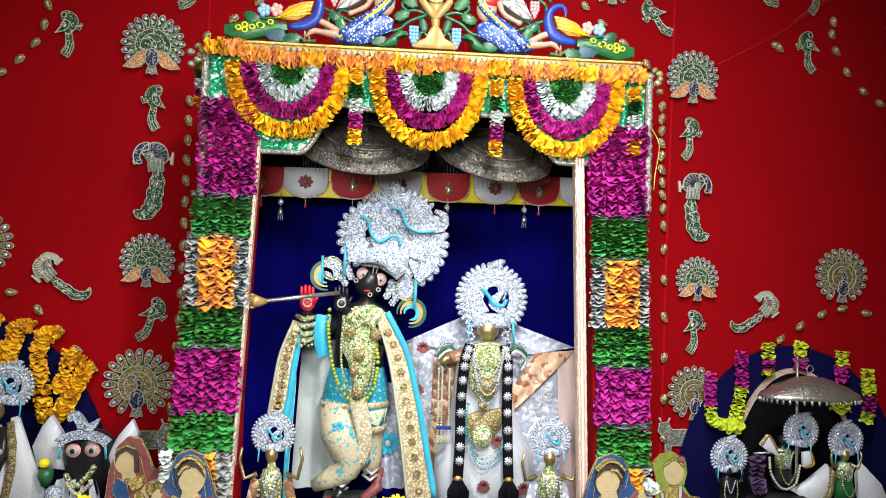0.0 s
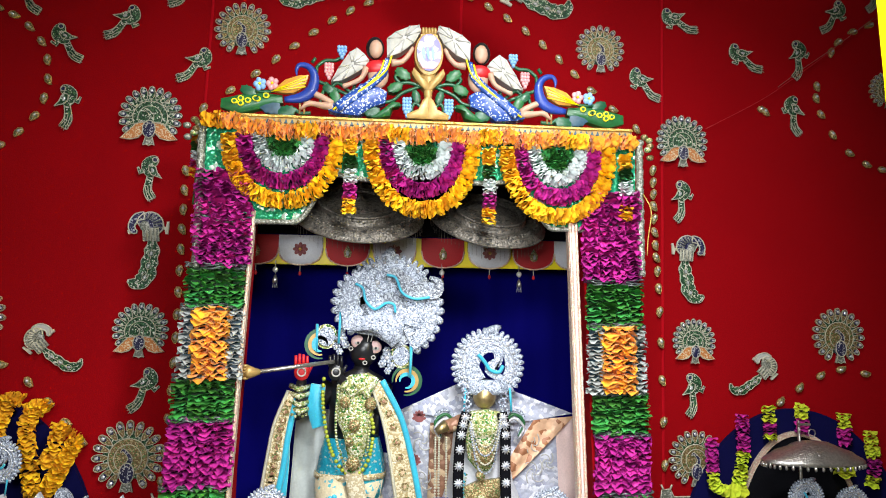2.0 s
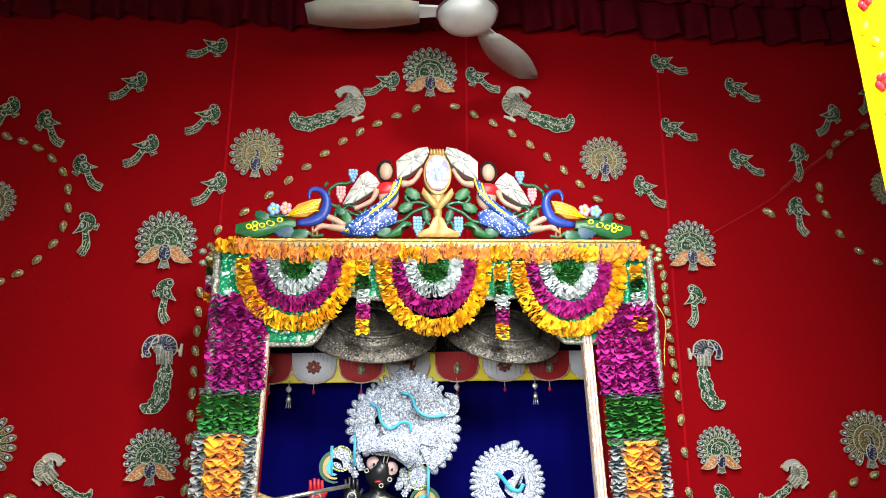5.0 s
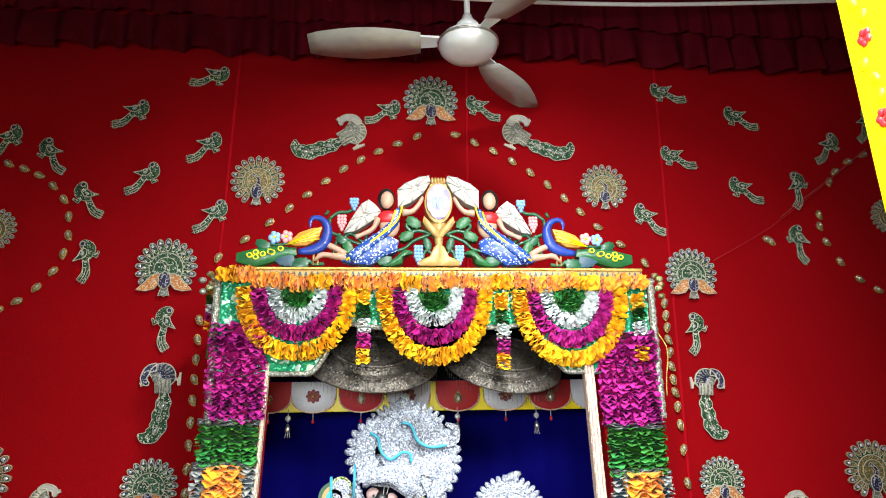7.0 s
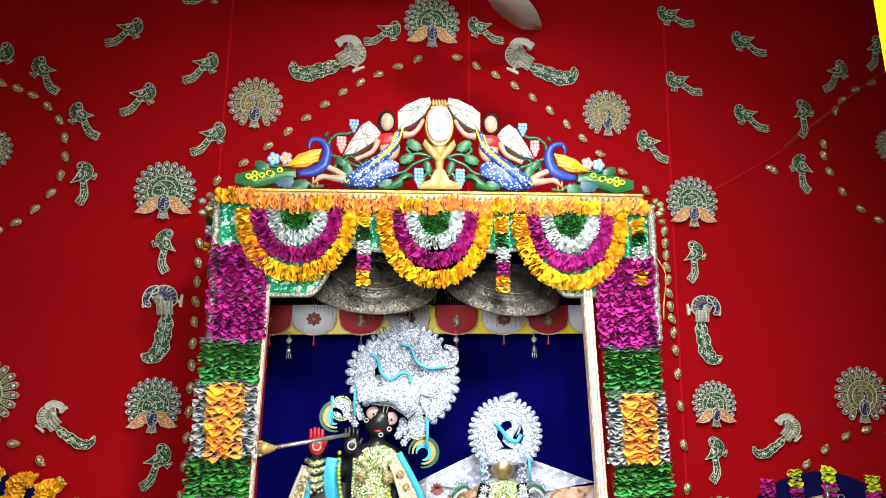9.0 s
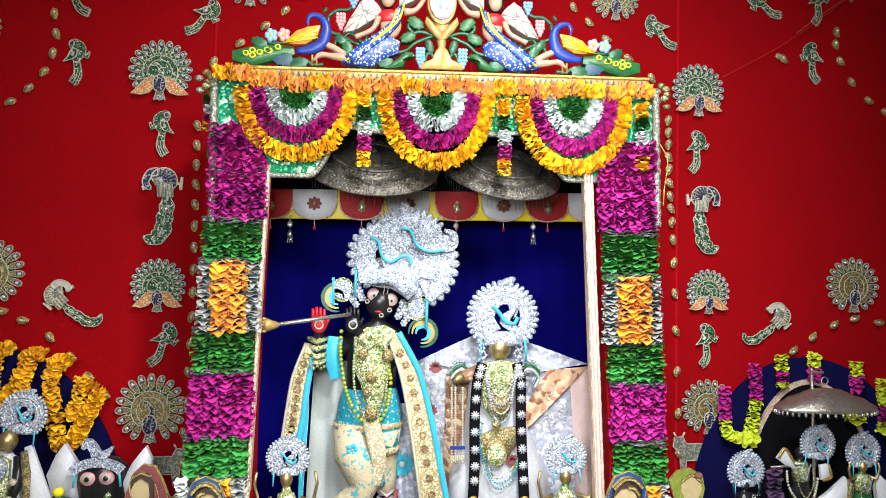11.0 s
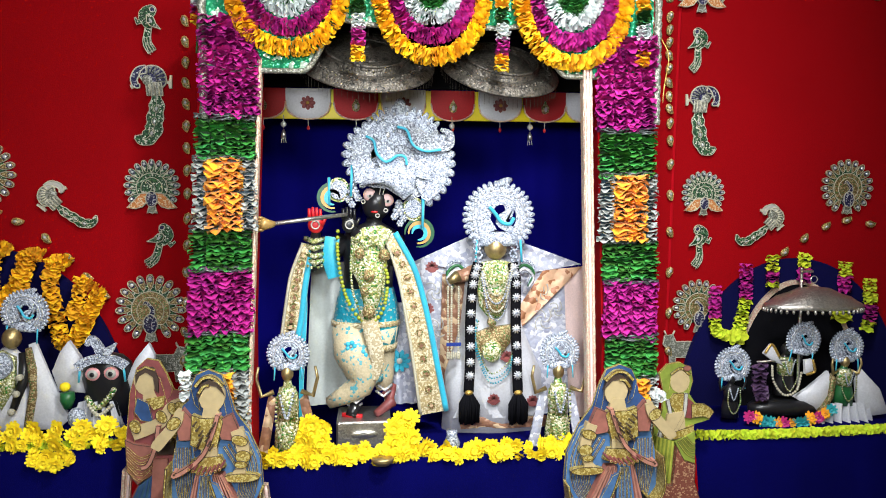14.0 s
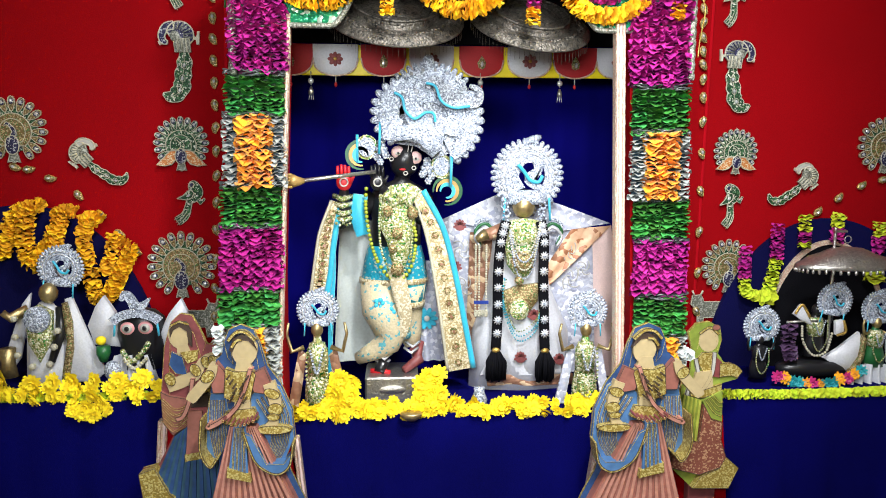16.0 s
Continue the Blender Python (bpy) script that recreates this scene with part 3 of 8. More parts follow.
def throne():
    t = thing("throne_frame", (0, 0, 0), "tall canopy frame wrapped in flowers with gold braid", "throne")
    # the pillars spread towards their feet
    for o in ([(-0.725, 2.50), (-0.565, 2.50), (-0.565, 2.17), (-0.598, 1.40), (-0.60, 0.95), (-0.55, 0.60), (-0.53, 0.0), (-1.05, 0.0), (-1.0, 0.90), (-0.81, 1.20), (-0.735, 2.17)],
              [(0.73, 2.50), (0.535, 2.50), (0.54, 2.17), (0.572, 1.30), (0.575, 0.95), (0.46, 0.60), (0.42, 0.0), (1.0, 0.0), (0.92, 0.90), (0.775, 1.20), (0.735, 2.17)]):
        Shape().plate(o, FRONT + 0.01, FRONT + 0.14, RED).add("pillar", t, "red velvet covered pillar")
    for (xa, za), (xb, zb), w, cords in (((-0.556, 2.24), (-0.614, 1.0), 0.012, 1), ((0.503, 2.24), (0.541, 0.95), 0.032, 3), ((-0.995, 0.93), (-1.03, 0.50), 0.03, 2), ((-0.565, 0.86), (-0.53, 0.50), 0.022, 2), ((0.47, 0.80), (0.43, 0.50), 0.022, 2)):
        q = Shape()
        q.plate([(xa - w / 2, za), (xa + w / 2, za), (xb + w / 2, zb), (xb - w / 2, zb)], FRONT - 0.002, FRONT + 0.03, GOLDPINK)
        braid_strip = q.add("braid", t, "peach and gold braided strip")
        for k in range(cords):
            q = Shape()
            n = int((za - zb) * 40)
            off = w * ((k + 0.5) / cords - 0.5)
            q.tube([(xa + (xb - xa) * i / n + off, FRONT - 0.004 - 0.0015 * (i % 2), za + (zb - za) * i / n) for i in range(n + 1)], [0.0038 + 0.0018 * (i % 2) for i in range(n + 1)], GOLDPINK if k != 1 else PINK, 6)
            q.add("braid_cord", braid_strip)
    for x in (-0.729, 0.738):
        q = Shape()
        n = 40
        q.tube([(x + 0.002 * math.sin(i * 2.1), FRONT - 0.012, 2.05 + 0.47 * i / n) for i in range(n + 1)], 0.013, BEADGREY, 8)
        q.add("beaded_edge", t, "silver beaded edging")
    Shape().box(-0.735, 0.74, FRONT + 0.016, FRONT + 0.30, 2.475, 2.514, PAINTGOLD, 0.006).add("beam", t)
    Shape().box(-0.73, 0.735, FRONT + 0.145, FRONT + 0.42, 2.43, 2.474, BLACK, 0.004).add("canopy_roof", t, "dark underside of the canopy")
    # added sheet: hides the lit red wall, black for the dark under the roof
    Shape().box(-0.66, 0.67, 2.572, 2.584, 2.222, 2.46, BLACK_CLOTH, 0.002).add("canopy_back", t, "added black sheet for the dark behind the umbrellas")
    # valance: green sequin cloth with a scalloped lower edge
    q = Shape()
    n = 160
    vs, fs = [], []

    def low(x):
        u = (x + 0.72) / 1.45
        k = min(1.0, max(0.0, (abs(u - 0.5) - 0.20) / 0.10))
        return 2.385 - 0.18 * k * k * (3 - 2 * k) - 0.03 * abs(math.sin(math.pi * 4 * u)) * (1 - k)

    for i in range(n + 1):
        x = -0.72 + 1.45 * i / n
        for j in range(5):
            k = j / 4
            vs.append((x, FRONT + 0.006 + 0.006 * math.sin(x * 46) * k, 2.515 + (low(x) - 2.515) * k))
    for i in range(n):
        for j in range(4):
            a = i * 5 + j
            fs.append((a, a + 1, a + 6, a + 5))
    q.put(vs, fs, GREENFAB)
    q.tube([(-0.72 + 1.45 * i / n, FRONT + 0.002, low(-0.72 + 1.45 * i / n)) for i in range(n + 1)], 0.009, BEADGREY, 6)
    q.add("valance", t, "green sequinned valance with a beaded edge")
    return t


throne()


def rail():
    s = Shape()
    s.box(-0.735, 0.755, FRONT - 0.03, FRONT + 0.06, 2.550, 2.588, PAINTGOLD, 0.004)
    s.box(-0.735, 0.755, FRONT - 0.036, FRONT - 0.029, 2.578, 2.588, GOLD, 0.002).box(-0.735, 0.755, FRONT - 0.034, FRONT - 0.029, 2.550, 2.557, GOLD, 0.002)
    for i in range(72):
        x = -0.725 + 1.47 * i / 71
        s.plate([(x - 0.006, 2.560), (x + 0.006, 2.560), (x, 2.574)], FRONT - 0.039, FRONT - 0.034, DULLTEAL)
    return s


def swag(cx, w, top, drop, tassel_free=0):
    """A half-moon hanging of four nested flower ropes round a green fan."""
    t = thing("flower_swag", (cx, FRONT - 0.03, top), "half-moon swag of orange, magenta, white and green flowers", "garland", "flower swags on the canopy")
    for name, k, r, m, dy in (("orange_rope", 1.0, 0.029, MARIGOLD, 0.0), ("magenta_rope", 0.73, 0.028, MAGENTA, 0.004), ("white_rope", 0.47, 0.027, WHITE, 0.008)):
        q = Shape()
        a = [(w / 2 * k * math.cos(u) + 0.0, dy, -drop * (0.02 + 0.98 * k) * abs(math.sin(u)) ** 0.85 + 0.02 * (1 - k)) for u in [math.pi + math.pi * i / 30 for i in range(31)]]
        petal_rope(q, a, r, m, 0.0075, 8)
        q.add(name, t)
    q = Shape()
    for j in range(7):
        u = math.pi * (1.12 + 0.76 * j / 6)
        petal_rope(q, [(0.01 * math.cos(u), 0.01, -0.005), (w * 0.16 * math.cos(u), 0.0, drop * 0.36 * math.sin(u))], 0.017, DARKGREEN if j % 2 else GREEN, 0.008, 6)
    q.add("green_fan", t)


swag(-0.466, 0.345, 2.485, 0.215)
swag(-0.014, 0.335, 2.475, 0.222)
swag(0.446, 0.348, 2.475, 0.232)


def tassel(x, z0, z1, y=FRONT - 0.045, r=0.024):
    t = Shape()
    bands = (MARIGOLD, DARKGREEN, WHITE, MAGENTA, MARIGOLD)
    petal_rope(t, [(x, y, z0), (x + 0.003, y - 0.004, (z0 + z1) / 2), (x, y, z1)], r, lambda u: bands[min(4, int(u * 5))], 0.008, 8)
    t.add("flower_tassel", label="short hanging tassel of banded flowers", category="garland", group="flower tassels")


tassel(-0.250, 2.475, 2.235)
tassel(0.208, 2.46, 2.212)
tassel(0.674, 2.455, 2.238)
tassel(-0.757, 2.50, 2.36, FRONT + 0.05)

def orange_string():
    """Bunched orange flowers threaded along the beam, in clumps."""
    t = thing("orange_flower_string", (0, FRONT - 0.04, 2.513), "orange flower string along the canopy beam", "garland")
    n = 24
    for i in range(n):
        a, b = -0.725 + 1.44 * i / n, -0.725 + 1.44 * (i + 1) / n
        dz = 0.014 if i < 2 else -0.010 - 0.008 * math.sin(i * 1.9)
        q = Shape()
        petal_rope(q, [(a, 0, dz), ((a + b) / 2, -0.006, dz - 0.004), (b, 0, dz)], 0.0265, ORANGE if i % 5 else MARIGOLD, 0.0065, 8, fuzz=0.45)
        q.add("flower_clump", t)


orange_string()

# darkened petal colours, standing for the shade in the gaps between flowers
GAP_SHADE = {MAGENTA: mat("magenta_gap_shade", (0.10, 0.004, 0.05), 0.7), GREEN: mat("green_gap_shade", (0.008, 0.045, 0.01), 0.7)}


def flower_column(x0, x1, rows, lean, name, label):
    """Panels of foil ribbons up the front of a pillar. rows: z of the joints from above; the fourth panel kind has side strips."""
    t = thing("flower_column", ((x0 + x1) / 2, FRONT, rows[0]), label, "garland", "flower columns on the pillars")
    mid = (x0 + x1) / 2
    kinds = (MAGENTA, GREEN, "mixed", GREEN, MAGENTA, GREEN, "mixed")
    for i, kind in enumerate(kinds):
        za, zb = rows[i], rows[i + 1]
        a, b = x0 - mid + lean * (rows[0] - za), x1 - mid + lean * 0.68 * (rows[0] - za)
        q = Shape()
        n = max(8, int((za - zb) / 0.0085))
        # added dark sheet that paints the shade between the strings
        q.box(a + 0.004, b - 0.004, 0.004, 0.008, zb - rows[0], za - rows[0], GAP_SHADE[kind] if kind != "mixed" else DULLTEAL)
        if kind == "mixed":
            w = (b - a)
            petal_rope(q, [(a + w * 0.11, -0.008, za - rows[0]), (a + w * 0.10, -0.008, zb - rows[0])], w * 0.15, GREY, 0.0105, 8, fuzz=0.3)
            petal_rope(q, [(b - w * 0.11, -0.008, za - rows[0]), (b - w * 0.10, -0.008, zb - rows[0])], w * 0.15, GREY, 0.0105, 8, fuzz=0.3)
            petal_rope(q, [(a + w * 0.40, -0.02, za - rows[0]), (a + w * 0.40, -0.02, zb - rows[0])], 0.040, ORANGE, 0.010, 8, fuzz=0.35)
            petal_rope(q, [(a + w * 0.62, -0.02, za - rows[0]), (a + w * 0.62, -0.02, zb - rows[0])], 0.040, ORANGE, 0.010, 8, fuzz=0.35)
            q.add("orange_panel", t)
        else:
            # four strings of threaded foil flowers side by side, ending at uneven heights
            w = (b - a) / 4
            for k in range(4):
                x = a + w * (k + 0.5)
                top, low = za - rows[0] + rnd.uniform(-0.012, 0.004), zb - rows[0] + rnd.uniform(-0.004, 0.014)
                way = [(x, -0.012, top), (x + rnd.uniform(-0.006, 0.006), -0.016, (top + low) / 2), (x + rnd.uniform(-0.004, 0.004), -0.012, low)]
                if kind is MAGENTA:
                    petal_rope(q, way, w * 0.60, kind, 0.0085, 8, cup=0.42, fuzz=0.5)
                else:
                    petal_rope(q, way, w * 0.58, kind, 0.0092, 8, cup=0.26, fuzz=0.35)
            q.add("magenta_panel" if kind is MAGENTA else "green_panel", t)
        if i:
            q = Shape()
            ruffle(q, a, b, za - rows[0] - 0.008, za - rows[0] + 0.012, -0.012, DARKFOIL, 3, 3, 0.022)
            q.add("grey_band", t)
    # loose petals over the top edge
    q = Shape()
    for k in range(3):
        petal_rope(q, [(x0 - mid + (x1 - x0) * (k + 0.5) / 3, -0.018, 0.03), (x0 - mid + (x1 - x0) * (k + 0.5) / 3, -0.018, -0.06)], 0.036, MAGENTA, 0.012, 7, fuzz=0.4)
    q.add("top_petals", t)


flower_column(-0.737, -0.560, (2.335, 2.054, 1.924, 1.703, 1.573, 1.371, 1.244, 1.02), -0.066, "left", "tall column of magenta, green, orange and pale grey foil flowers")
flower_column(0.538, 0.731, (2.30, 2.025, 1.88, 1.661, 1.525, 1.333, 1.196, 1.0), 0.042, "right", "tall column of magenta, green, orange and grey foil flowers")
bring()

# ---- beaded appliques on the red cloth ----
WY = WALL_Y - 0.004


def cord(s, outline, r=0.0017, m=PALECORD, y=WY - 0.005):
    s.tube([(x, y, z) for x, z in [*outline, outline[0]]], r, m, 4, caps=False)


FEATHERS = {}


def feather_mesh(k, wings):
    if (k, wings) not in FEATHERS:
        s = Shape()
        o = [((0.021 * math.cos(a) - 0.006 * (1 - math.cos(a))) * k, 0.0150 * k * math.sin(a) * (0.55 + 0.45 * math.cos(a / 2) ** 2)) for a in [2 * math.pi * i / 14 - math.pi for i in range(14)]]
        s.plate(o, WY - 0.006, WY + 0.003, BEADGREEN if wings else GOLDWORK)
        cord(s, o, 0.0013, y=WY - 0.007)
        s.plate(blob(0.003 * k, 0, 0.011 * k, 0.0085 * k, 0, 10), WY - 0.009, WY - 0.004, BEADBLUE)
        s.plate(blob(0.004 * k, 0, 0.0066 * k, 0.0056 * k, 0, 8), WY - 0.012, WY - 0.005, STONE, bulge=0.002)
        FEATHERS[(k, wings)] = s.mesh("feather")
    return FEATHERS[(k, wings)]


def fan_peacock(x, z, k=1.0, body=BEADBLUE, wings=True, inner=BEADGREEN, turn=0):
    """A displaying peacock: a ring of eyed feathers, an inner fan, wings and body, all edged with cord."""
    t = thing("peacock_applique", pose(x, 0, z, 0, turn, 0), "round beaded peacock applique with spread tail" if wings else "round beaded peacock applique in gold and blue", "applique", "peacock appliques on the red cloth")
    a0, a1, n = (-32, 212, 15) if wings else (-60, 240, 17)
    R = 0.098 * k
    s = Shape()
    s.plate(arc(0, 0.012 * k, R * 0.86, R * 0.86, a0, a1, 34), WY - 0.003, WY + 0.004, BEADGREEN)
    s.add("tail_ground", t)
    feather = feather_mesh(k, wings)
    for i in range(n):
        a = a0 + (a1 - a0) * i / (n - 1)
        ob = new("feather", feather)
        ob.parent = t
        ob.matrix_basis = pose(R * math.cos(radians(a)), 0, 0.012 * k + R * math.sin(radians(a)), 0, -a, 0)
    s = Shape()
    o = arc(0, 0.006 * k, R * 0.66, R * 0.66, a0 + 8, a1 - 8, 26)
    s.plate(o, WY - 0.009, WY - 0.002, BEADGREEN if wings else GOLDWORK)
    cord(s, o, 0.0018, y=WY - 0.010)
    o = arc(0, 0.004 * k, R * 0.46, R * 0.48, a0 + 10, a1 - 10, 22)
    s.plate(o, WY - 0.012, WY - 0.004, inner)
    cord(s, o, 0.0016, y=WY - 0.013)
    s.add("inner_fan", t)
    s = Shape()
    if wings:
        for d in (-1, 1):
            o = [(d * 0.012 * k, -0.014 * k), (d * 0.050 * k, -0.020 * k), (d * 0.072 * k, -0.045 * k), (d * 0.106 * k, -0.080 * k), (d * 0.070 * k, -0.084 * k), (d * 0.040 * k, -0.076 * k), (d * 0.020 * k, -0.052 * k)]
            s.plate(o, WY - 0.013, WY - 0.003, BEADORANGE)
            cord(s, o, 0.002, y=WY - 0.014)
    o = [(-0.011 * k, -0.066 * k), (-0.022 * k, -0.104 * k), (-0.008 * k, -0.100 * k), (0.0, -0.106 * k), (0.010 * k, -0.100 * k), (0.021 * k, -0.104 * k), (0.011 * k, -0.066 * k)]
    s.plate(o, WY - 0.012, WY - 0.003, BEADGREY)
    cord(s, o, 0.0018, y=WY - 0.013)
    o = blob(0, -0.042 * k, 0.024 * k, 0.034 * k, 0, 16)
    s.plate(o, WY - 0.018, WY - 0.004, body, bulge=0.003)
    cord(s, o, 0.002, y=WY - 0.019)
    neck = curve([(0.0, -0.02 * k), (0.010 * k, 0.006 * k), (-0.004 * k, 0.026 * k), (-0.014 * k, 0.034 * k), (-0.022 * k, 0.026 * k)], 12)
    s.plate(band(neck, [0.020 * k, 0.014 * k, 0.010 * k, 0.010 * k, 0.003 * k]), WY - 0.019, WY - 0.006, body if not wings else BEADGREEN)
    cord(s, band(neck, [0.020 * k, 0.014 * k, 0.010 * k, 0.010 * k, 0.003 * k]), 0.0014, y=WY - 0.020)
    s.add("bird", t)


def parrot(x, z, d=1, turn=0.0, k=1.0):
    """A small green beaded parrot with folded wing and long tail; d: the way that its head looks."""
    t = thing("parrot_applique", pose(x, 0, z, 0, turn, 0), "small green beaded parrot applique edged in pale cord", "applique", "parrot appliques on the red cloth")

    def at(pts, n=0):
        if n:
            pts = [(p.x, p.y) for p in curve([*pts, pts[0]], n)][:-1]
        return [(d * px * k, pz * k) for px, pz in pts]

    s = Shape()
    o = at(band(curve([(-0.016, -0.014), (-0.036, -0.038), (-0.060, -0.060), (-0.094, -0.067)], 10), [0.022, 0.024, 0.031, 0.034]))
    s.plate(o, WY - 0.005, WY + 0.003, BEADGREEN)
    cord(s, o)
    for e in (-0.3, 0.0, 0.3):
        s.tube([(px, WY - 0.007, pz) for px, pz in at([(-0.044 + 0.02 * e, -0.048 - 0.03 * e), (-0.070, -0.063 - 0.03 * e), (-0.100, -0.068 - 0.036 * e)])], 0.0016, PALECORD, 4)
    s.add("tail", t)
    s = Shape()
    o = at([(0.002, 0.030), (0.009, 0.043), (0.022, 0.047), (0.035, 0.040), (0.043, 0.024), (0.045, 0.004), (0.038, -0.014), (0.022, -0.025), (-0.002, -0.029), (-0.022, -0.024), (-0.028, -0.010), (-0.014, 0.004), (-0.002, 0.016)], 32)
    s.plate(o, WY - 0.006, WY + 0.003, BEADGREEN, bulge=0.003)
    cord(s, o)
    s.add("body", t)
    s = Shape()
    o = at([(-0.055, 0.010), (-0.028, 0.011), (-0.006, 0.019), (0.010, 0.014), (0.012, 0.002), (-0.002, -0.010), (-0.022, -0.011), (-0.038, 0.0)])
    s.plate(o, WY - 0.011, WY - 0.003, BEADGREEN)
    cord(s, o, 0.002, y=WY - 0.012)
    s.plate(at(blob(-0.010, 0.003, 0.009, 0.005, 15, 10)), WY - 0.015, WY - 0.009, STONE, bulge=0.002)
    s.add("wing", t)
    s = Shape()
    o = at([(0.006, -0.026), (0.012, -0.046), (0.037, -0.036), (0.036, -0.030), (0.023, -0.033), (0.020, -0.023)])
    s.plate(o, WY - 0.006, WY + 0.002, BEADGREEN)
    cord(s, o, 0.002)
    s.add("claw", t)
    s = Shape()
    s.plate(at(blob(0.018, 0.034, 0.009, 0.008, 0, 12)), WY - 0.010, WY - 0.004, BEADBLUE)
    s.tube([(px, WY - 0.010, pz) for px, pz in at(arc(0.018, 0.034, 0.010, 0.009, 0, 360, 13))], 0.0018, PALECORD, 4)
    s.add("eye", t)


def long_peacock(x, z, d=1, turn=0.0, k=1.0, grey=False, slim=1.0):
    """A peacock with a long scalloped tail that ends in a curl, a striped wing and a bent neck."""
    t = thing("long_peacock_applique", pose(x, 0, z, 0, turn, 0), "long-tailed beaded peacock applique in green and blue" if not grey else "long-tailed beaded peacock applique in green and silver", "applique", "long peacock appliques on the red cloth")
    dark, pale = (BEADGREY, PALECORD) if grey else (BEADBLUE, BEADGREY)

    def at(pts):
        return [(d * px * k, pz * k) for px, pz in pts]

    s = Shape()
    path = curve([(0.010, 0.012), (0.012, -0.037), (0.004, -0.085), (-0.004, -0.130), (-0.036, -0.160), (-0.070, -0.150)], 30)
    wide = [float(np.interp(i / 30, (0, 0.15, 0.4, 0.65, 0.85, 1), (0.022, 0.050, 0.058, 0.060, 0.040, 0.010))) * slim * (1 + 0.10 * math.cos(i * 1.15)) for i in range(31)]
    o = at(band(path, wide))
    s.plate(o, WY - 0.006, WY + 0.003, BEADGREEN)
    cord(s, o, 0.002)
    s.tube([(px, WY - 0.008, pz) for px, pz in at([(p[0], p[1]) for p in path[1:26]])], 0.0011, PALECORD, 4)
    for i in (7, 13, 19):
        p = path[i]
        s.plate(at(blob(p[0], p[1], 0.005, 0.008, -10, 10)), WY - 0.012, WY - 0.005, STONE, bulge=0.002)
        s.tube([(px, WY - 0.009, pz) for px, pz in at(arc(p[0], p[1], 0.010, 0.014, 0, 360, 13))], 0.0010, PALECORD, 4)
    s.add("tail", t)
    s = Shape()
    o = at(arc(0.0, 0.062, 0.050, 0.050, -20, 165, 22) + [(-0.030, 0.050), (0.0, 0.020), (0.030, 0.026)])
    s.plate(o, WY - 0.009, WY + 0.002, dark)
    cord(s, o, 0.0026, y=WY - 0.010)
    for a in range(-10, 130, 20):
        s.tube([(px, WY - 0.011, pz) for px, pz in at([(-0.010 + 0.024 * math.cos(radians(a)), 0.060 + 0.024 * math.sin(radians(a))), (0.048 * math.cos(radians(a)), 0.062 + 0.048 * math.sin(radians(a)))])], 0.0028, pale, 5)
    s.add("wing", t)
    s = Shape()
    o = at(band(curve([(-0.022, 0.098), (-0.050, 0.090), (-0.066, 0.062), (-0.060, 0.040), (-0.046, 0.036)], 14), [0.030, 0.028, 0.024, 0.022, 0.012]))
    s.plate(o, WY - 0.010, WY + 0.002, PAINTWHITE if grey else BEADBLUE)
    cord(s, o, 0.0024, y=WY - 0.011)
    o = at([(-0.062, 0.046), (-0.082, 0.040), (-0.076, 0.026), (-0.060, 0.034)])
    s.plate(o, WY - 0.008, WY + 0.002, PALECORD)
    s.add("neck", t)
    s = Shape()
    for q in (-0.020, -0.004, 0.012, 0.026):
        o = at([(q - 0.004, 0.050), (q + 0.008, 0.050), (q + 0.012, 0.002), (q + 0.001, 0.0)])
        s.plate(o, WY - 0.013, WY - 0.003, BEADGREY, bulge=0.002)
        cord(s, o, 0.0016, y=WY - 0.014)
    s.plate(at(blob(-0.018, 0.058, 0.018, 0.020, 0, 14)), WY - 0.014, WY - 0.004, BEADGREY, bulge=0.004)
    s.add("breast", t)
    s = Shape()
    o = at([(0.046, 0.062), (0.058, 0.056), (0.062, 0.078), (0.070, 0.078), (0.068, 0.030), (0.058, 0.030), (0.056, 0.046), (0.044, 0.050)])
    s.plate(o, WY - 0.007, WY + 0.002, PALECORD)
    s.add("claw", t)


for x, z, k in ((-1.034, 2.655, 1.0), (1.100, 2.640, 0.93), (0.016, 3.408, 1.0), (-1.024, 1.836, 0.86), (1.129, 1.818, 0.76)):
    fan_peacock(x, z, k)
for x, z, k in ((-0.702, 3.026, 0.84), (0.755, 3.021, 0.79), (-1.703, 2.81, 0.66), (2.031, 2.905, 0.62), (-1.04, 1.375, 0.99), (1.121, 1.356, 0.84), (1.751, 1.844, 0.87), (-1.627, 1.882, 0.94)):
    fan_peacock(x, z, 1.1 * k, wings=False, inner=GOLDWORK)

for x, z, d, turn in ((-1.21, 3.344, 1, 0), (-1.537, 3.159, -1, 20), (-1.377, 2.97, -1, 15), (-1.14, 3.062, 1, -8), (-0.903, 3.202, 1, -5), (-0.86, 2.903, 1, -8), (-1.346, 2.725, 1, -50), (-1.021, 2.459, -1, 50), (-0.993, 1.655, 1, -25), (-0.163, 3.375, 1, 8), (0.218, 3.405, -1, -5), (1.058, 3.495, -1, -18)):
    parrot(x, z, d, turn)
for x, z, d, turn in ((1.387, 3.384, -1, -8), (1.074, 3.186, -1, -12), (1.367, 3.042, -1, -3), (1.817, 3.259, 1, -15), (1.631, 3.064, 1, -45), (1.597, 2.816, -1, 42), (0.925, 2.91, -1, 8), (1.093, 2.431, 1, -42), (1.118, 1.646, 1, -45), (2.013, 3.381, 1, -30), (-0.896, 3.517, 1, 18), (-1.696, 3.215, 1, -15)):
    parrot(x, z, d, turn)

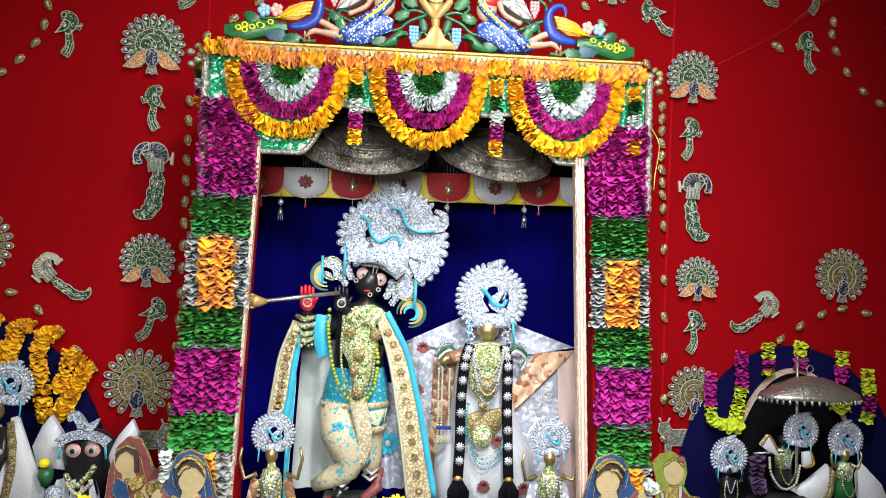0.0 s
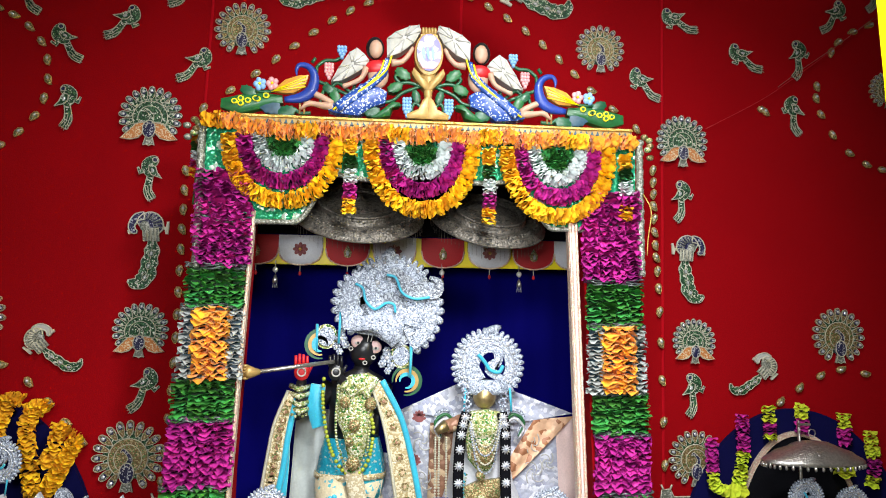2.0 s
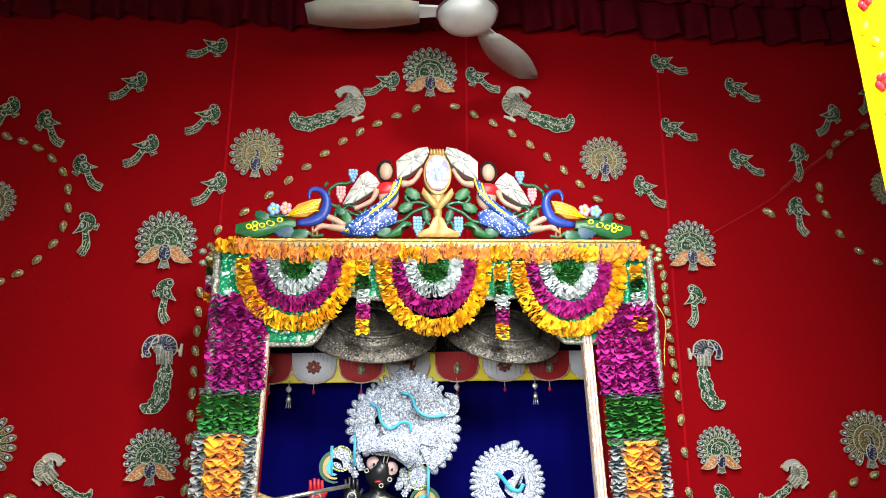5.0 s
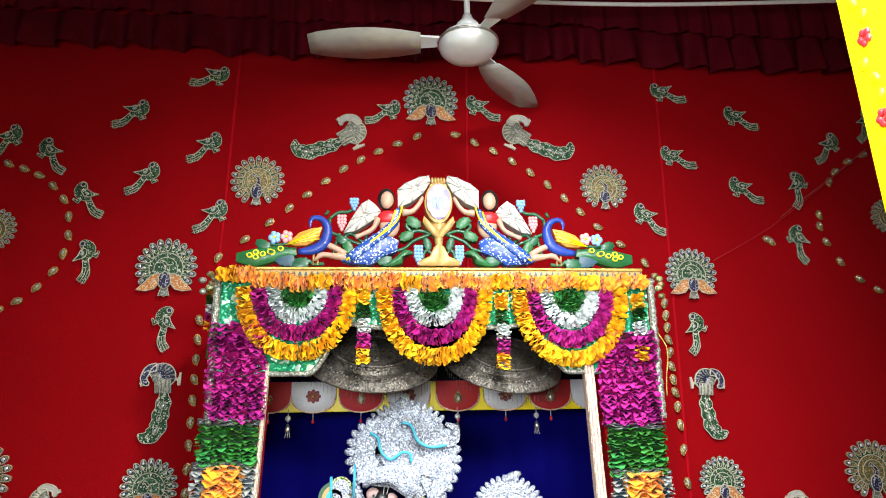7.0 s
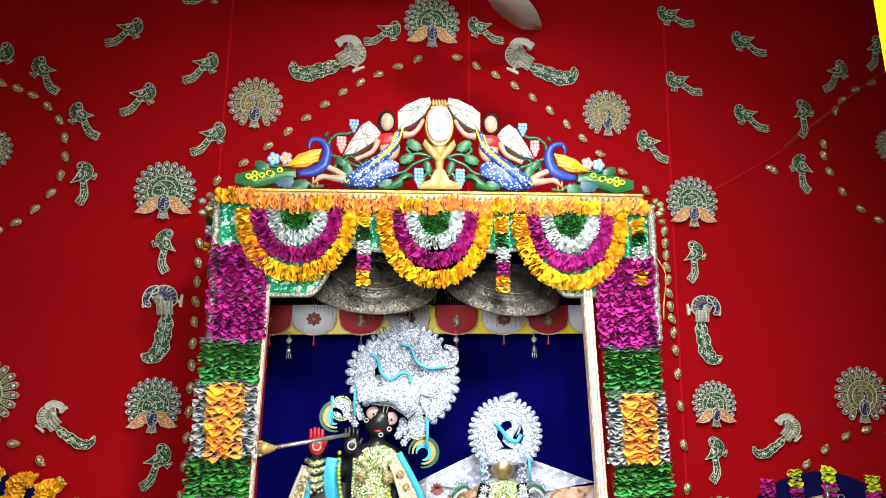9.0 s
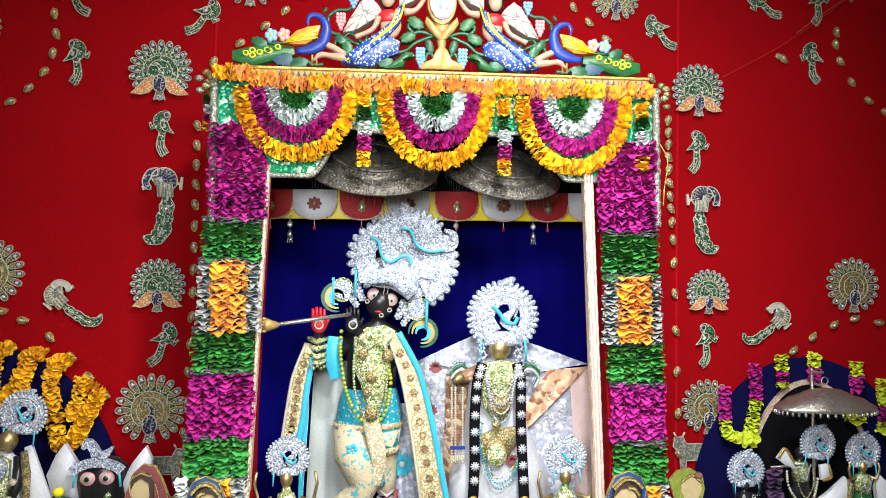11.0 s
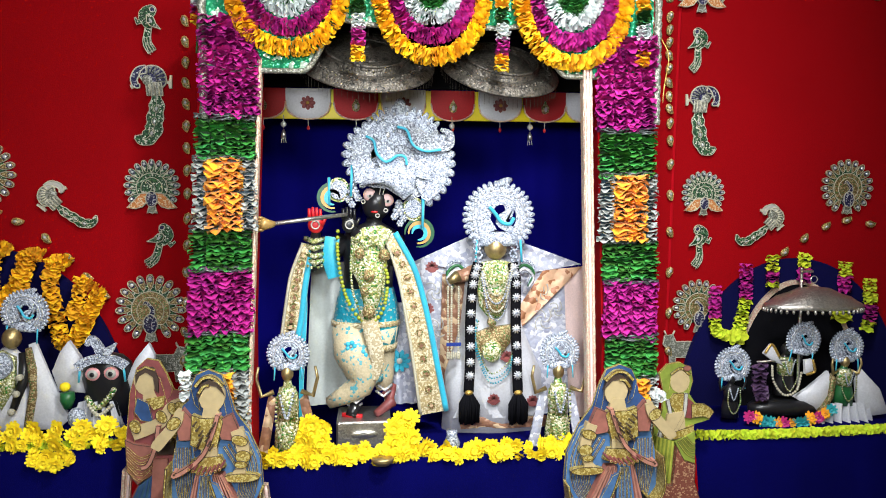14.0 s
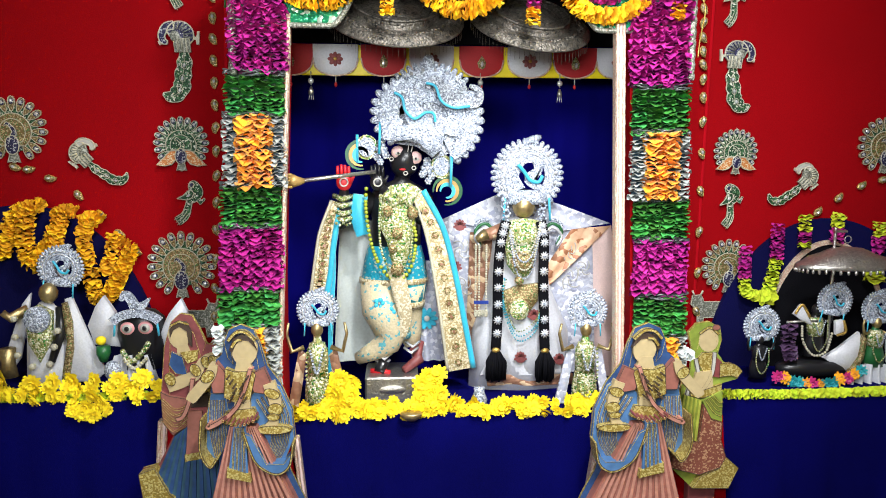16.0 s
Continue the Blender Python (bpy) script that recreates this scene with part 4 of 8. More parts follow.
long_peacock(-1.012, 2.18, 1)
long_peacock(1.111, 2.15, -1, 0, 0.94)
long_peacock(-0.376, 3.232, 1, 62, 1.1, True, 0.95)
long_peacock(0.442, 3.246, -1, -62, 1.1, True, 0.95)
long_peacock(-1.354, 1.777, -1, -48, 0.80, True, 0.7)
long_peacock(1.40, 1.697, 1, 48, 0.78, True, 0.7)



def paisley_mesh():
    s = Shape()
    o = [(-0.006, 0.028), (0.006, 0.024), (0.016, 0.008), (0.016, -0.012), (0.004, -0.026), (-0.010, -0.022), (-0.016, -0.006), (-0.012, 0.010)]
    s.plate(o, WY - 0.006, WY + 0.003, GOLDWORK, bulge=0.004)
    cord(s, o, 0.0022, GOLD)
    s.plate(blob(0.0, -0.006, 0.006, 0.008, 0, 8), WY - 0.014, WY - 0.006, STONE, bulge=0.002)
    return s.mesh("paisley_applique")


PAISLEY = paisley_mesh()


def paisley(x, z, turn):
    ob = new("paisley_applique", PAISLEY)
    ob.matrix_basis = pose(x, 0, z, 0, turn, 0) @ Matrix.Diagonal((0.8, 1, 0.8, 1))
    tagged(ob, "tiny gold paisley applique sewn on red velvet", "applique", "paisley appliques on the red cloth")


def bead_line(points, count):
    """Appliques at even steps along a way."""
    way = curve([(x, 0, z) for x, z in points], count - 1)
    for i, p in enumerate(way):
        d = way[min(i + 1, count - 1)] - way[max(i - 1, 0)]
        paisley(p.x, p.z, -math.degrees(math.atan2(d.z, d.x)) + 90 + rnd.uniform(-25, 25))


bead_line([(-0.044, 3.251), (-0.208, 3.177), (-0.352, 3.095), (-0.498, 2.979), (-0.645, 2.857), (-0.838, 2.709)], 11)
bead_line([(0.121, 3.263), (0.284, 3.19), (0.44, 3.094), (0.581, 2.98), (0.717, 2.853), (0.906, 2.697)], 11)
bead_line([(-0.892, 2.458), (-0.895, 2.1), (-0.9, 1.696), (-0.925, 1.183)], 15)
bead_line([(0.973, 2.525), (0.975, 2.267), (0.989, 1.944), (0.999, 1.182)], 16)
bead_line([(-1.687, 3.095), (-1.563, 3.047), (-1.455, 2.946), (-1.42, 2.797), (-1.46, 2.65), (-1.577, 2.532), (-1.707, 2.472)], 13)
bead_line([(1.969, 3.207), (1.89, 3.172), (1.82, 3.122), (1.785, 3.073)], 4)
bead_line([(1.712, 2.918), (1.71, 2.835), (1.773, 2.707), (1.885, 2.601), (1.993, 2.564)], 7)
bead_line([(1.459, 2.805), (1.474, 2.795)], 2)
bead_line([(-1.63, 1.758), (-1.55, 1.739), (-1.408, 1.654), (-1.298, 1.544), (-1.208, 1.441)], 7)
bead_line([(1.406, 1.489), (1.489, 1.588), (1.573, 1.644), (1.667, 1.694), (1.757, 1.719), (1.863, 1.702)], 6)


def cow(x, z, d):
    s = Shape()
    o = [(d * px, pz) for px, pz in [(-0.07, 0.02), (-0.05, 0.045), (0.03, 0.045), (0.045, 0.075), (0.08, 0.07), (0.085, 0.035), (0.06, 0.01), (0.055, -0.06), (0.035, -0.06), (0.03, -0.02), (-0.03, -0.02), (-0.035, -0.06), (-0.058, -0.06), (-0.06, -0.01)]]
    s.plate(o, WY - 0.006, WY + 0.003, BEADGREY)
    cord(s, o, 0.0025)
    for k in (-1, 1):
        s.tube([(d * (0.06 + 0.012 * k), WY - 0.006, 0.07), (d * (0.06 + 0.022 * k), WY - 0.006, 0.092)], 0.004, PALECORD, 5)
    s.add("cow_applique", label="grey beaded cow applique on the red cloth", category="applique", at=pose(x, 0, z))


cow(-0.99, 1.164, 1)
cow(1.06, 1.176, -1)

bring()

# ---- carved and painted pediment on the canopy ----
def pediment():
    t = thing("carved_pediment", Matrix.Translation((0.004, FRONT, 2.553)) @ Matrix.Diagonal((0.932, 1, 1, 1)), "carved and painted pediment with peacocks, winged figures and vines", "pediment")
    base = rail()
    base.v = [(x, y - FRONT, z - 2.588) for x, y, z in base.v]
    base.add("rail", t, "gold painted rail with small teeth")
    Y0, Y1 = -0.016, 0.012

    def half(d):
        def o(pts):
            return [(d * u, w) for u, w in pts]

        def way(pts, r, m, y=-0.012, n=20):
            return Shape().tube([(d * p[0], y, p[1]) for p in curve(pts, n)], r, m, 7)

        # peacock
        s = Shape()
        s.plate(o(band(curve([(0.7276, 0.0369), (0.6622, 0.0369), (0.5852, 0.0508), (0.5159, 0.0590)], 14), [0.03, 0.062, 0.05, 0.026])), Y0, Y1, LEAFGREEN, bulge=0.012)
        for c in ((0.6776, 0.0410), (0.6560, 0.0508), (0.6560, 0.0344), (0.6314, 0.0451), (0.6068, 0.0533), (0.5991, 0.0508), (0.5698, 0.0640)):
            s.plate(o(blob(c[0], c[1], 0.011, 0.009)), Y0 - 0.016, Y0 - 0.004, PAINTYELLOW)
            s.plate(o(blob(c[0], c[1], 0.006, 0.005)), Y0 - 0.019, Y0 - 0.006, LEAFGREEN)
        s.add("peacock_tail", t, "green tail with yellow eyes")
        s = Shape()
        nk = curve([(0.5082, 0.0558), (0.4543, 0.0640), (0.4158, 0.0902), (0.4066, 0.1394), (0.4273, 0.1706), (0.4582, 0.1763), (0.4697, 0.1599), (0.4682, 0.1378)], 28)
        s.tube([(d * p[0], Y0 - 0.004, p[1]) for p in nk], [float(np.interp(i / 28, np.linspace(0, 1, 8), [0.010, 0.018, 0.022, 0.016, 0.011, 0.0085, 0.007, 0.0015])) for i in range(29)], PAINTBLUE, 10, 0.7)
        s.tube([(d * (0.4158, 0.1845)[0], Y0 - 0.008, (0.4158, 0.1845)[1]), (d * (0.4042, 0.2009)[0], Y0 - 0.008, (0.4042, 0.2009)[1])], 0.006, PAINTGREEN, 6)
        s.add("peacock_body", t, "glossy blue body")
        s = Shape()
        s.plate(o([(0.5467, 0.0804), (0.5082, 0.1189), (0.4620, 0.1353), (0.4250, 0.1394), (0.4389, 0.0984), (0.4774, 0.0754), (0.5159, 0.0738)]), Y0 - 0.016, Y0, PAINTORANGE, bulge=0.008)
        for k in range(4):
            a, b = (0.5274, 0.0820), (0.4327, 0.1312)
            s.tube([(d * (a[0] + 0.008 * k), Y0 - 0.026, a[1] - 0.004 * k + 0.004), (d * b[0], Y0 - 0.024, b[1] - 0.012 * k)], 0.0016, PAINTYELLOW, 5)
        s.add("peacock_wing", t, "orange and gold wing")
        s = Shape()
        for px in ((0.4543, 0.0410), (0.4389, 0.0410)):
            s.tube([(d * px[0], Y0, px[1] + 0.02), (d * px[0], Y0, px[1] - 0.03)], 0.004, PAINTGOLD, 5)
        s.add("peacock_leg", t)
        # blossoms
        for c, m in (((0.5521, 0.1082), PAINTPINK), ((0.5952, 0.1050), PALEBLUE)):
            s = Shape()
            for k in range(5):
                a = 2 * math.pi * k / 5
                s.ball((d * (c[0] + 0.013 * math.cos(a)), Y0 - 0.004, c[1] + 0.013 * math.sin(a)), (0.011, 0.008, 0.011), m, 8, 5)
            s.ball((d * c[0], Y0 - 0.01, c[1]), 0.005, PAINTYELLOW, 6, 4)
            s.add("blossom", t)
        # leaves
        for c, r, a, m in (((0.6352, 0.0804), 0.026, 20, PAINTGREEN), ((0.5544, 0.0287), 0.034, 10, DULLTEAL), ((0.5005, 0.0164), 0.03, -10, PAINTGREEN), ((0.3311, 0.0738), 0.026, 60, LEAFGREEN),
                           ((0.0924, 0.1640), 0.028, 30, LEAFGREEN), ((0.1193, 0.1148), 0.026, -20, LEAFGREEN), ((0.0423, 0.0861), 0.022, 70, PAINTGREEN), ((0.2002, 0.0287), 0.03, 10, PAINTGREEN), ((0.3542, 0.0984), 0.022, 30, PAINTGREEN)):
            s = Shape()
            n, pts = 9, []
            for k in range(2 * n):
                u = 2 * math.pi * k / (2 * n)
                rr = r * (1 + 0.18 * (k % 2)) * (1 - 0.25 * math.sin(u) ** 2)
                ca, sa = math.cos(radians(a)), math.sin(radians(a))
                x, z = rr * math.cos(u), rr * 0.8 * math.sin(u)
                pts.append((c[0] + ca * x - sa * z, c[1] + sa * x + ca * z))
            s.plate(o(pts), Y0 - 0.004, Y1, m, bulge=0.004)
            s.add("leaf", t)
        for pts in ([(0.3542, 0.0984), (0.3234, 0.1230), (0.2772, 0.0943), (0.2618, 0.1230)], [(0.2772, 0.0082), (0.2849, 0.0410), (0.3080, 0.0574)], [(0.1001, 0.1312), (0.1193, 0.1517), (0.1001, 0.1763), (0.0808, 0.1681)], [(0.0462, 0.0082), (0.0577, 0.0410), (0.0462, 0.0656), (0.0269, 0.0533)], [(0.6237, 0.0861), (0.5852, 0.0820), (0.5467, 0.0861)], [(0.5159, 0.0205), (0.4774, 0.0287), (0.4543, 0.0148), (0.4158, 0.0164)], [(0.4004, 0.1763), (0.3696, 0.1984), (0.3349, 0.2009), (0.3118, 0.2132)], [(0.4004, 0.1763), (0.3965, 0.1312), (0.3619, 0.1148), (0.3234, 0.0984)], [(0.3619, 0.1230), (0.3773, 0.0820), (0.3850, 0.0492)], [(0.3234, 0.0984), (0.2849, 0.0820), (0.2618, 0.0574)],
                    [(0.0231, 0.1230), (0.0693, 0.1353), (0.1001, 0.1312)], [(0.0308, 0.1230), (0.0924, 0.0984), (0.1309, 0.0697), (0.2002, 0.0574)], [(0.1463, 0.0164), (0.1386, 0.0492), (0.1116, 0.0590), (0.0962, 0.0533)]):
            way(pts, 0.0062, PAINTGREEN).add("vine", t)
        s = Shape()
        s.plate(o([(0.2002, 0.0082), (0.1617, 0.0369), (0.1270, 0.0656), (0.1001, 0.0615), (0.1040, 0.0492), (0.1232, 0.0451), (0.1347, 0.0164), (0.1694, 0.0082)]), Y0 - 0.006, Y1, LEAFGREEN, bulge=0.01)
        s.add("small_bird", t, "green painted bird")
        for c, m, n in (((0.3557, 0.1599), PAINTPINK, 5), ((0.0755, 0.0533), PALEBLUE, 6), ((0.3118, 0.2214), PALEBLUE, 4)):
            bunch = None
            for i in range(n):
                w = 3 if i < n - 2 else (2 if i < n - 1 else 1)
                for j in range(w):
                    s = Shape().ball((d * (c[0] + (j - (w - 1) / 2) * 0.011), Y0 - 0.004, c[1] + 0.022 - i * 0.0115), (0.0075, 0.009, 0.0075), m, 7, 5)
                    if bunch is None:
                        bunch = s.add("grape_bunch", t)
                    else:
                        s.add("grape", bunch)
        # winged figure, plain, as one carved piece
        s = Shape()
        s.plate(o([(0.3234, 0.0148), (0.3542, 0.0246), (0.3465, 0.0410), (0.2772, 0.0804), (0.2425, 0.1189), (0.2002, 0.1230), (0.1478, 0.0943), (0.1540, 0.0574), (0.2002, 0.0410), (0.2464, 0.0098)]), Y0 - 0.012, Y1, DOTBLUE, bulge=0.014)
        s.tube([(d * p[0], Y0 - 0.024, p[1]) for p in curve([(0.1478, 0.2050), (0.1656, 0.1558), (0.2079, 0.1148), (0.2695, 0.0697), (0.3234, 0.0287)], 16)], [0.010] * 3 + [0.016] * 8 + [0.019] * 6, DOTBLUE, 8, 0.5)
        for e in (-1, 1):
            s.tube([(d * (p[0] + 0.013 * e), Y0 - 0.030, p[1] - 0.008 * e) for p in curve([(0.1478, 0.2050), (0.1656, 0.1558), (0.2079, 0.1148), (0.2695, 0.0697), (0.3234, 0.0287)], 16)], 0.0035, PAINTYELLOW, 5)
        s.ball((d * (0.1809, 0.1517)[0], Y0 - 0.008, (0.1809, 0.1517)[1]), (0.038, 0.018, 0.046), SKIN, 12, 8)
        s.ball((d * (0.1848, 0.1763)[0], Y0 - 0.012, (0.1848, 0.1763)[1]), (0.044, 0.02, 0.026), REDPAINT, 12, 8)
        s.tube([(d * p[0], Y0 - 0.014, p[1]) for p in curve([(0.2233, 0.1738), (0.2425, 0.1353), (0.2849, 0.1132), (0.3065, 0.1050)], 10)], [0.014, 0.012, 0.010, 0.009, 0.009, 0.009, 0.008, 0.008, 0.009, 0.010, 0.006], SKIN, 8)
        s.tube([(d * p[0], Y0 - 0.010, p[1]) for p in curve([(0.1347, 0.1968), (0.1001, 0.2009), (0.0770, 0.2214), (0.0577, 0.2542)], 10)], [0.014, 0.013, 0.011, 0.010, 0.010, 0.009, 0.009, 0.009, 0.008, 0.008, 0.006], SKIN, 8)
        s.tube([(d * p[0], Y0 - 0.008, p[1]) for p in curve([(0.3388, 0.0369), (0.3850, 0.0410), (0.4235, 0.0451), (0.4504, 0.0246)], 8)], [0.014, 0.013, 0.012, 0.010, 0.009, 0.010, 0.010, 0.006, 0.005], SKIN, 8)
        s.tube([(d * p[0], Y0 - 0.002, p[1]) for p in curve([(0.3388, 0.0492), (0.3773, 0.0697), (0.4081, 0.0820)], 6)], 0.011, SKIN, 8)
        s.ball((d * (0.1940, 0.2460)[0], Y0 - 0.004, (0.1940, 0.2460)[1]), (0.033, 0.020, 0.040), BLACK, 12, 8)
        s.ball((d * (0.1910, 0.2394)[0], Y0 - 0.016, (0.1910, 0.2394)[1]), (0.025, 0.016, 0.032), SKIN, 12, 8)
        s.add("carved_figure", t, "plain carved figure in a blue dotted dress")
        for pts in ([(0.3480, 0.1214), (0.3234, 0.1681), (0.2849, 0.2255), (0.2580, 0.2419), (0.2310, 0.2214), (0.2141, 0.2009), (0.2233, 0.1804), (0.2618, 0.1542), (0.3080, 0.1271)],
                    [(0.1502, 0.2132), (0.1525, 0.2788), (0.1232, 0.3034), (0.0693, 0.3280), (0.0347, 0.3329), (0.0293, 0.3116), (0.0539, 0.2706), (0.1001, 0.2337)]):
            s = Shape()
            s.plate(o(pts), Y0 - 0.014, Y1, PAINTWHITE, bulge=0.008)
            cx, cz = sum(p[0] for p in pts) / len(pts), sum(p[1] for p in pts) / len(pts)
            for i, p in enumerate(pts):
                s.tube([(d * (cx + (p[0] - cx) * 0.15), Y0 - 0.024, cz + (p[1] - cz) * 0.15), (d * (cx + (p[0] - cx) * 0.95), Y0 - 0.018, cz + (p[1] - cz) * 0.95)], 0.0028, PAINTWHITE, 5)
            s.add("wing", t, "white feathered wing")
        # scrolled leaf foot of the emblem
        s = Shape()
        s.plate(o([(0.0000, 0.1353), (0.0231, 0.1542), (0.0539, 0.1845), (0.0601, 0.1640), (0.0462, 0.1410), (0.0154, 0.1107), (0.0000, 0.1066)]), Y0 - 0.012, Y1, PAINTGOLD, bulge=0.008)
        s.plate(o([(0.0000, 0.0861), (0.0192, 0.0738), (0.0347, 0.0410), (0.0770, 0.0230), (0.0731, 0.0082), (0.0308, 0.0082), (0.0000, 0.0082)]), Y0 - 0.012, Y1, PAINTGOLD, bulge=0.008)
        s.add("gold_scroll", t, "gold painted acanthus scroll")

    half(-1)
    half(1)
    s = Shape()
    c = (0.0000, 0.2337)
    s.plate(blob(0, c[1], 0.052, 0.074, 0, 28), Y0 - 0.014, Y1, PAINTGOLD, bulge=0.006)
    s.add("emblem_frame", t, "gold oval frame")
    s = Shape()
    s.plate(blob(0, c[1], 0.044, 0.064, 0, 26), Y0 - 0.026, Y0 - 0.016, gems("pale_violet_enamel", (0.30, 0.28, 0.60), (0.55, 0.58, 0.80), 60, 0.0, 0.85, 0.5, 0.05))
    s.plate([(-0.036, c[1] - 0.036), (0.036, c[1] - 0.036), (0.022, c[1] - 0.058), (-0.022, c[1] - 0.058)], Y0 - 0.029, Y0 - 0.025, PAINTPINK)
    for k in (-0.02, -0.004, 0.014):
        s.plate(blob(k, c[1] - 0.005, 0.005, 0.022, 8), Y0 - 0.029, Y0 - 0.025, PALEBLUE)
    s.add("emblem_plaque", t, "shiny pale violet oval plaque")
    s = Shape()
    for k in range(-2, 3):
        s.ball((k * 0.011, Y0 - 0.01, (0.0000, 0.3132)[1]), (0.007, 0.01, 0.015), PAINTGOLD, 8, 5)
    s.box(-0.032, 0.032, Y0 - 0.014, Y1, (0.0000, 0.2968)[1] - 0.004, (0.0000, 0.2968)[1] + 0.006, PAINTGOLD, 0.002)
    s.add("emblem_crown", t, "small gold crown")
    s = Shape()
    s.rings([((0.0000, 0.0082)[1], 0.012, 0.012), ((0.0000, 0.0574)[1], 0.010, 0.012), ((0.0000, 0.0984)[1], 0.016, 0.014), ((0.0000, 0.1476)[1], 0.022, 0.014), ((0.0000, 0.1722)[1], 0.03, 0.012)], PAINTGOLD, 12, (0, -0.014, 0))
    s.add("emblem_stem", t, "gold stem")


pediment()
bring()


# ---- umbrellas, scalloped hanging and fittings over the idols ----
def umbrella(x, y, z, r, nod, roll):
    t = thing("silver_umbrella", pose(x, y, z, nod, roll, 0), "engraved tarnished silver umbrella hanging over the idols", "umbrella", "silver umbrellas")
    prof = [(-0.03, 0.99), (0.0, 1.02), (0.03, 1.0), (0.09, 0.94), (0.115, 0.88), (0.12, 0.80), (0.10, 0.70), (0.09, 0.66), (0.17, 0.655), (0.225, 0.64), (0.235, 0.61), (0.215, 0.55), (0.165, 0.52), (0.17, 0.47), (0.22, 0.36), (0.25, 0.22), (0.26, 0.08), (0.33, 0.05), (0.36, 0.015)]
    s = Shape()
    s.rings([(h * r * 0.85, k * r, k * r) for h, k in prof], METAL, 48)
    dome = s.add("dome", t)
    s = Shape()
    for k, h, rr in ((1.01, 0.0, 0.005), (0.635, 0.23, 0.005), (0.51, 0.17, 0.003), (0.40, 0.205, 0.0025), (0.92, 0.095, 0.0025)):
        s.tube([(k * r * math.cos(a), k * r * math.sin(a), h * r * 0.85) for a in [2 * math.pi * i / 48 for i in range(49)]], rr, METAL, 6)
    for i in range(30):
        a = 2 * math.pi * i / 30
        for q in range(3):
            aa = a + 0.07 * q
            s.ball(((0.83 + 0.03 * math.sin(5 * i + q)) * r * math.cos(aa), (0.83 + 0.03 * math.sin(5 * i + q)) * r * math.sin(aa), 0.118 * r * 0.85), (0.007, 0.007, 0.004), METAL, 6, 4)
    s.add("engraving", dome)
    s = Shape()
    down = (t.matrix_basis.to_3x3().inverted() @ Vector((0, 0, -1)))
    for i in range(80):
        a = 2 * math.pi * i / 80
        p = Vector((1.0 * r * math.cos(a), 1.0 * r * math.sin(a), -0.01))
        s.tube([p, p + down * rnd.uniform(0.02, 0.04)], 0.0005, METAL, 4)
    fr = s.add("chain_fringe", t, "thin hanging chains")
    s = Shape()
    up = -down
    s.tube([Vector((0, 0, 0.4 * r)), Vector((0, 0, 0.4 * r)) + up * 0.18], 0.003, METAL, 6)
    s.add("hook_rod", t)


umbrella(-0.222, 2.34, 2.274, 0.229, 34, 4)
umbrella(0.242, 2.34, 2.258, 0.207, 34, 7)
bring()


def hanging():
    t = thing("scalloped_hanging", (0, 2.575, 2.216), "row of red and white satin scallops on a yellow band", "hanging")
    Shape().box(-0.68, 0.70, 0.004, 0.014, -0.112, 0.0, PAINTYELLOW, 0.002).add("yellow_band", t, "yellow cloth band")
    for i, x in enumerate((-0.610, -0.444, -0.265, -0.085, 0.104, 0.288, 0.464, 0.632)):
        red = i % 2 == 0
        s = Shape()
        w, h = 0.084, 0.115
        pts = [(x - w, 0.0), (x - w, -0.05)] + [(x + w * math.cos(a) * (1.0 if abs(math.cos(a)) < 0.95 else 0.98), -0.05 - (h - 0.05) * abs(math.sin(a)) ** 0.8) for a in [math.pi + math.pi * k / 14 for k in range(1, 14)]] + [(x + w, -0.05), (x + w, 0.0)]
        s.plate(pts, -0.008, 0.0, SCARLET if red else WHITECLOTH, bulge=0.006)
        p = s.add("scallop", t, "red satin scallop" if red else "white satin scallop")
        s = Shape()
        s.tube([(q[0], -0.009, q[1]) for q in pts[1:-1]], 0.0032, GOLDPINK, 5)
        s.add("edging", p)
        s = Shape()
        if red:
            s.plate([(x, -0.035), (x + 0.016, -0.062), (x + 0.012, -0.08), (x, -0.086), (x - 0.012, -0.08), (x - 0.016, -0.062)], -0.02, -0.012, GOLDWORK, bulge=0.004)
            s.plate(blob(x, -0.068, 0.006, 0.010), -0.028, -0.018, STONE, bulge=0.002)
        else:
            for k in range(8):
                a = 2 * math.pi * k / 8
                s.plate(blob(x + 0.017 * math.cos(a), -0.055 + 0.015 * math.sin(a), 0.012, 0.008, math.degrees(a), 8), -0.018, -0.012, DULLWINE, bulge=0.004)
            s.ball((x, -0.022, -0.055), 0.007, GOLD, 8, 5)
        s.add("applique_flower" if not red else "applique_drop", p)
        s = Shape()
        s.tube([(x, -0.006, -h), (x, -0.006, -h - 0.025)], 0.002, STONE, 5)
        s.ball((x, -0.006, -h - 0.032), (0.006, 0.006, 0.009), REDPAINT, 7, 5)
        s.add("bead_drop", p)
    for x in (-0.535, 0.10, 0.405):
        s = Shape()
        s.tube([(x, -0.012, -0.10), (x, -0.012, -0.15)], 0.0018, STONE, 5)
        s.ball((x, -0.014, -0.135), (0.011, 0.005, 0.011), STONE, 8, 6)
        s.rings([(-0.185, 0.010, 0.010), (-0.17, 0.009, 0.009), (-0.155, 0.003, 0.003)], BRIGHTMETAL, 10, (x, -0.012, 0))
        for k in (-1, 0, 1):
            s.tube([(x + 0.006 * k, -0.012, -0.185), (x + 0.009 * k, -0.012, -0.205)], 0.0014, STONE, 4)
        s.add("bell_pendant", t, "tiny silver bell pendant")


hanging()
bring()


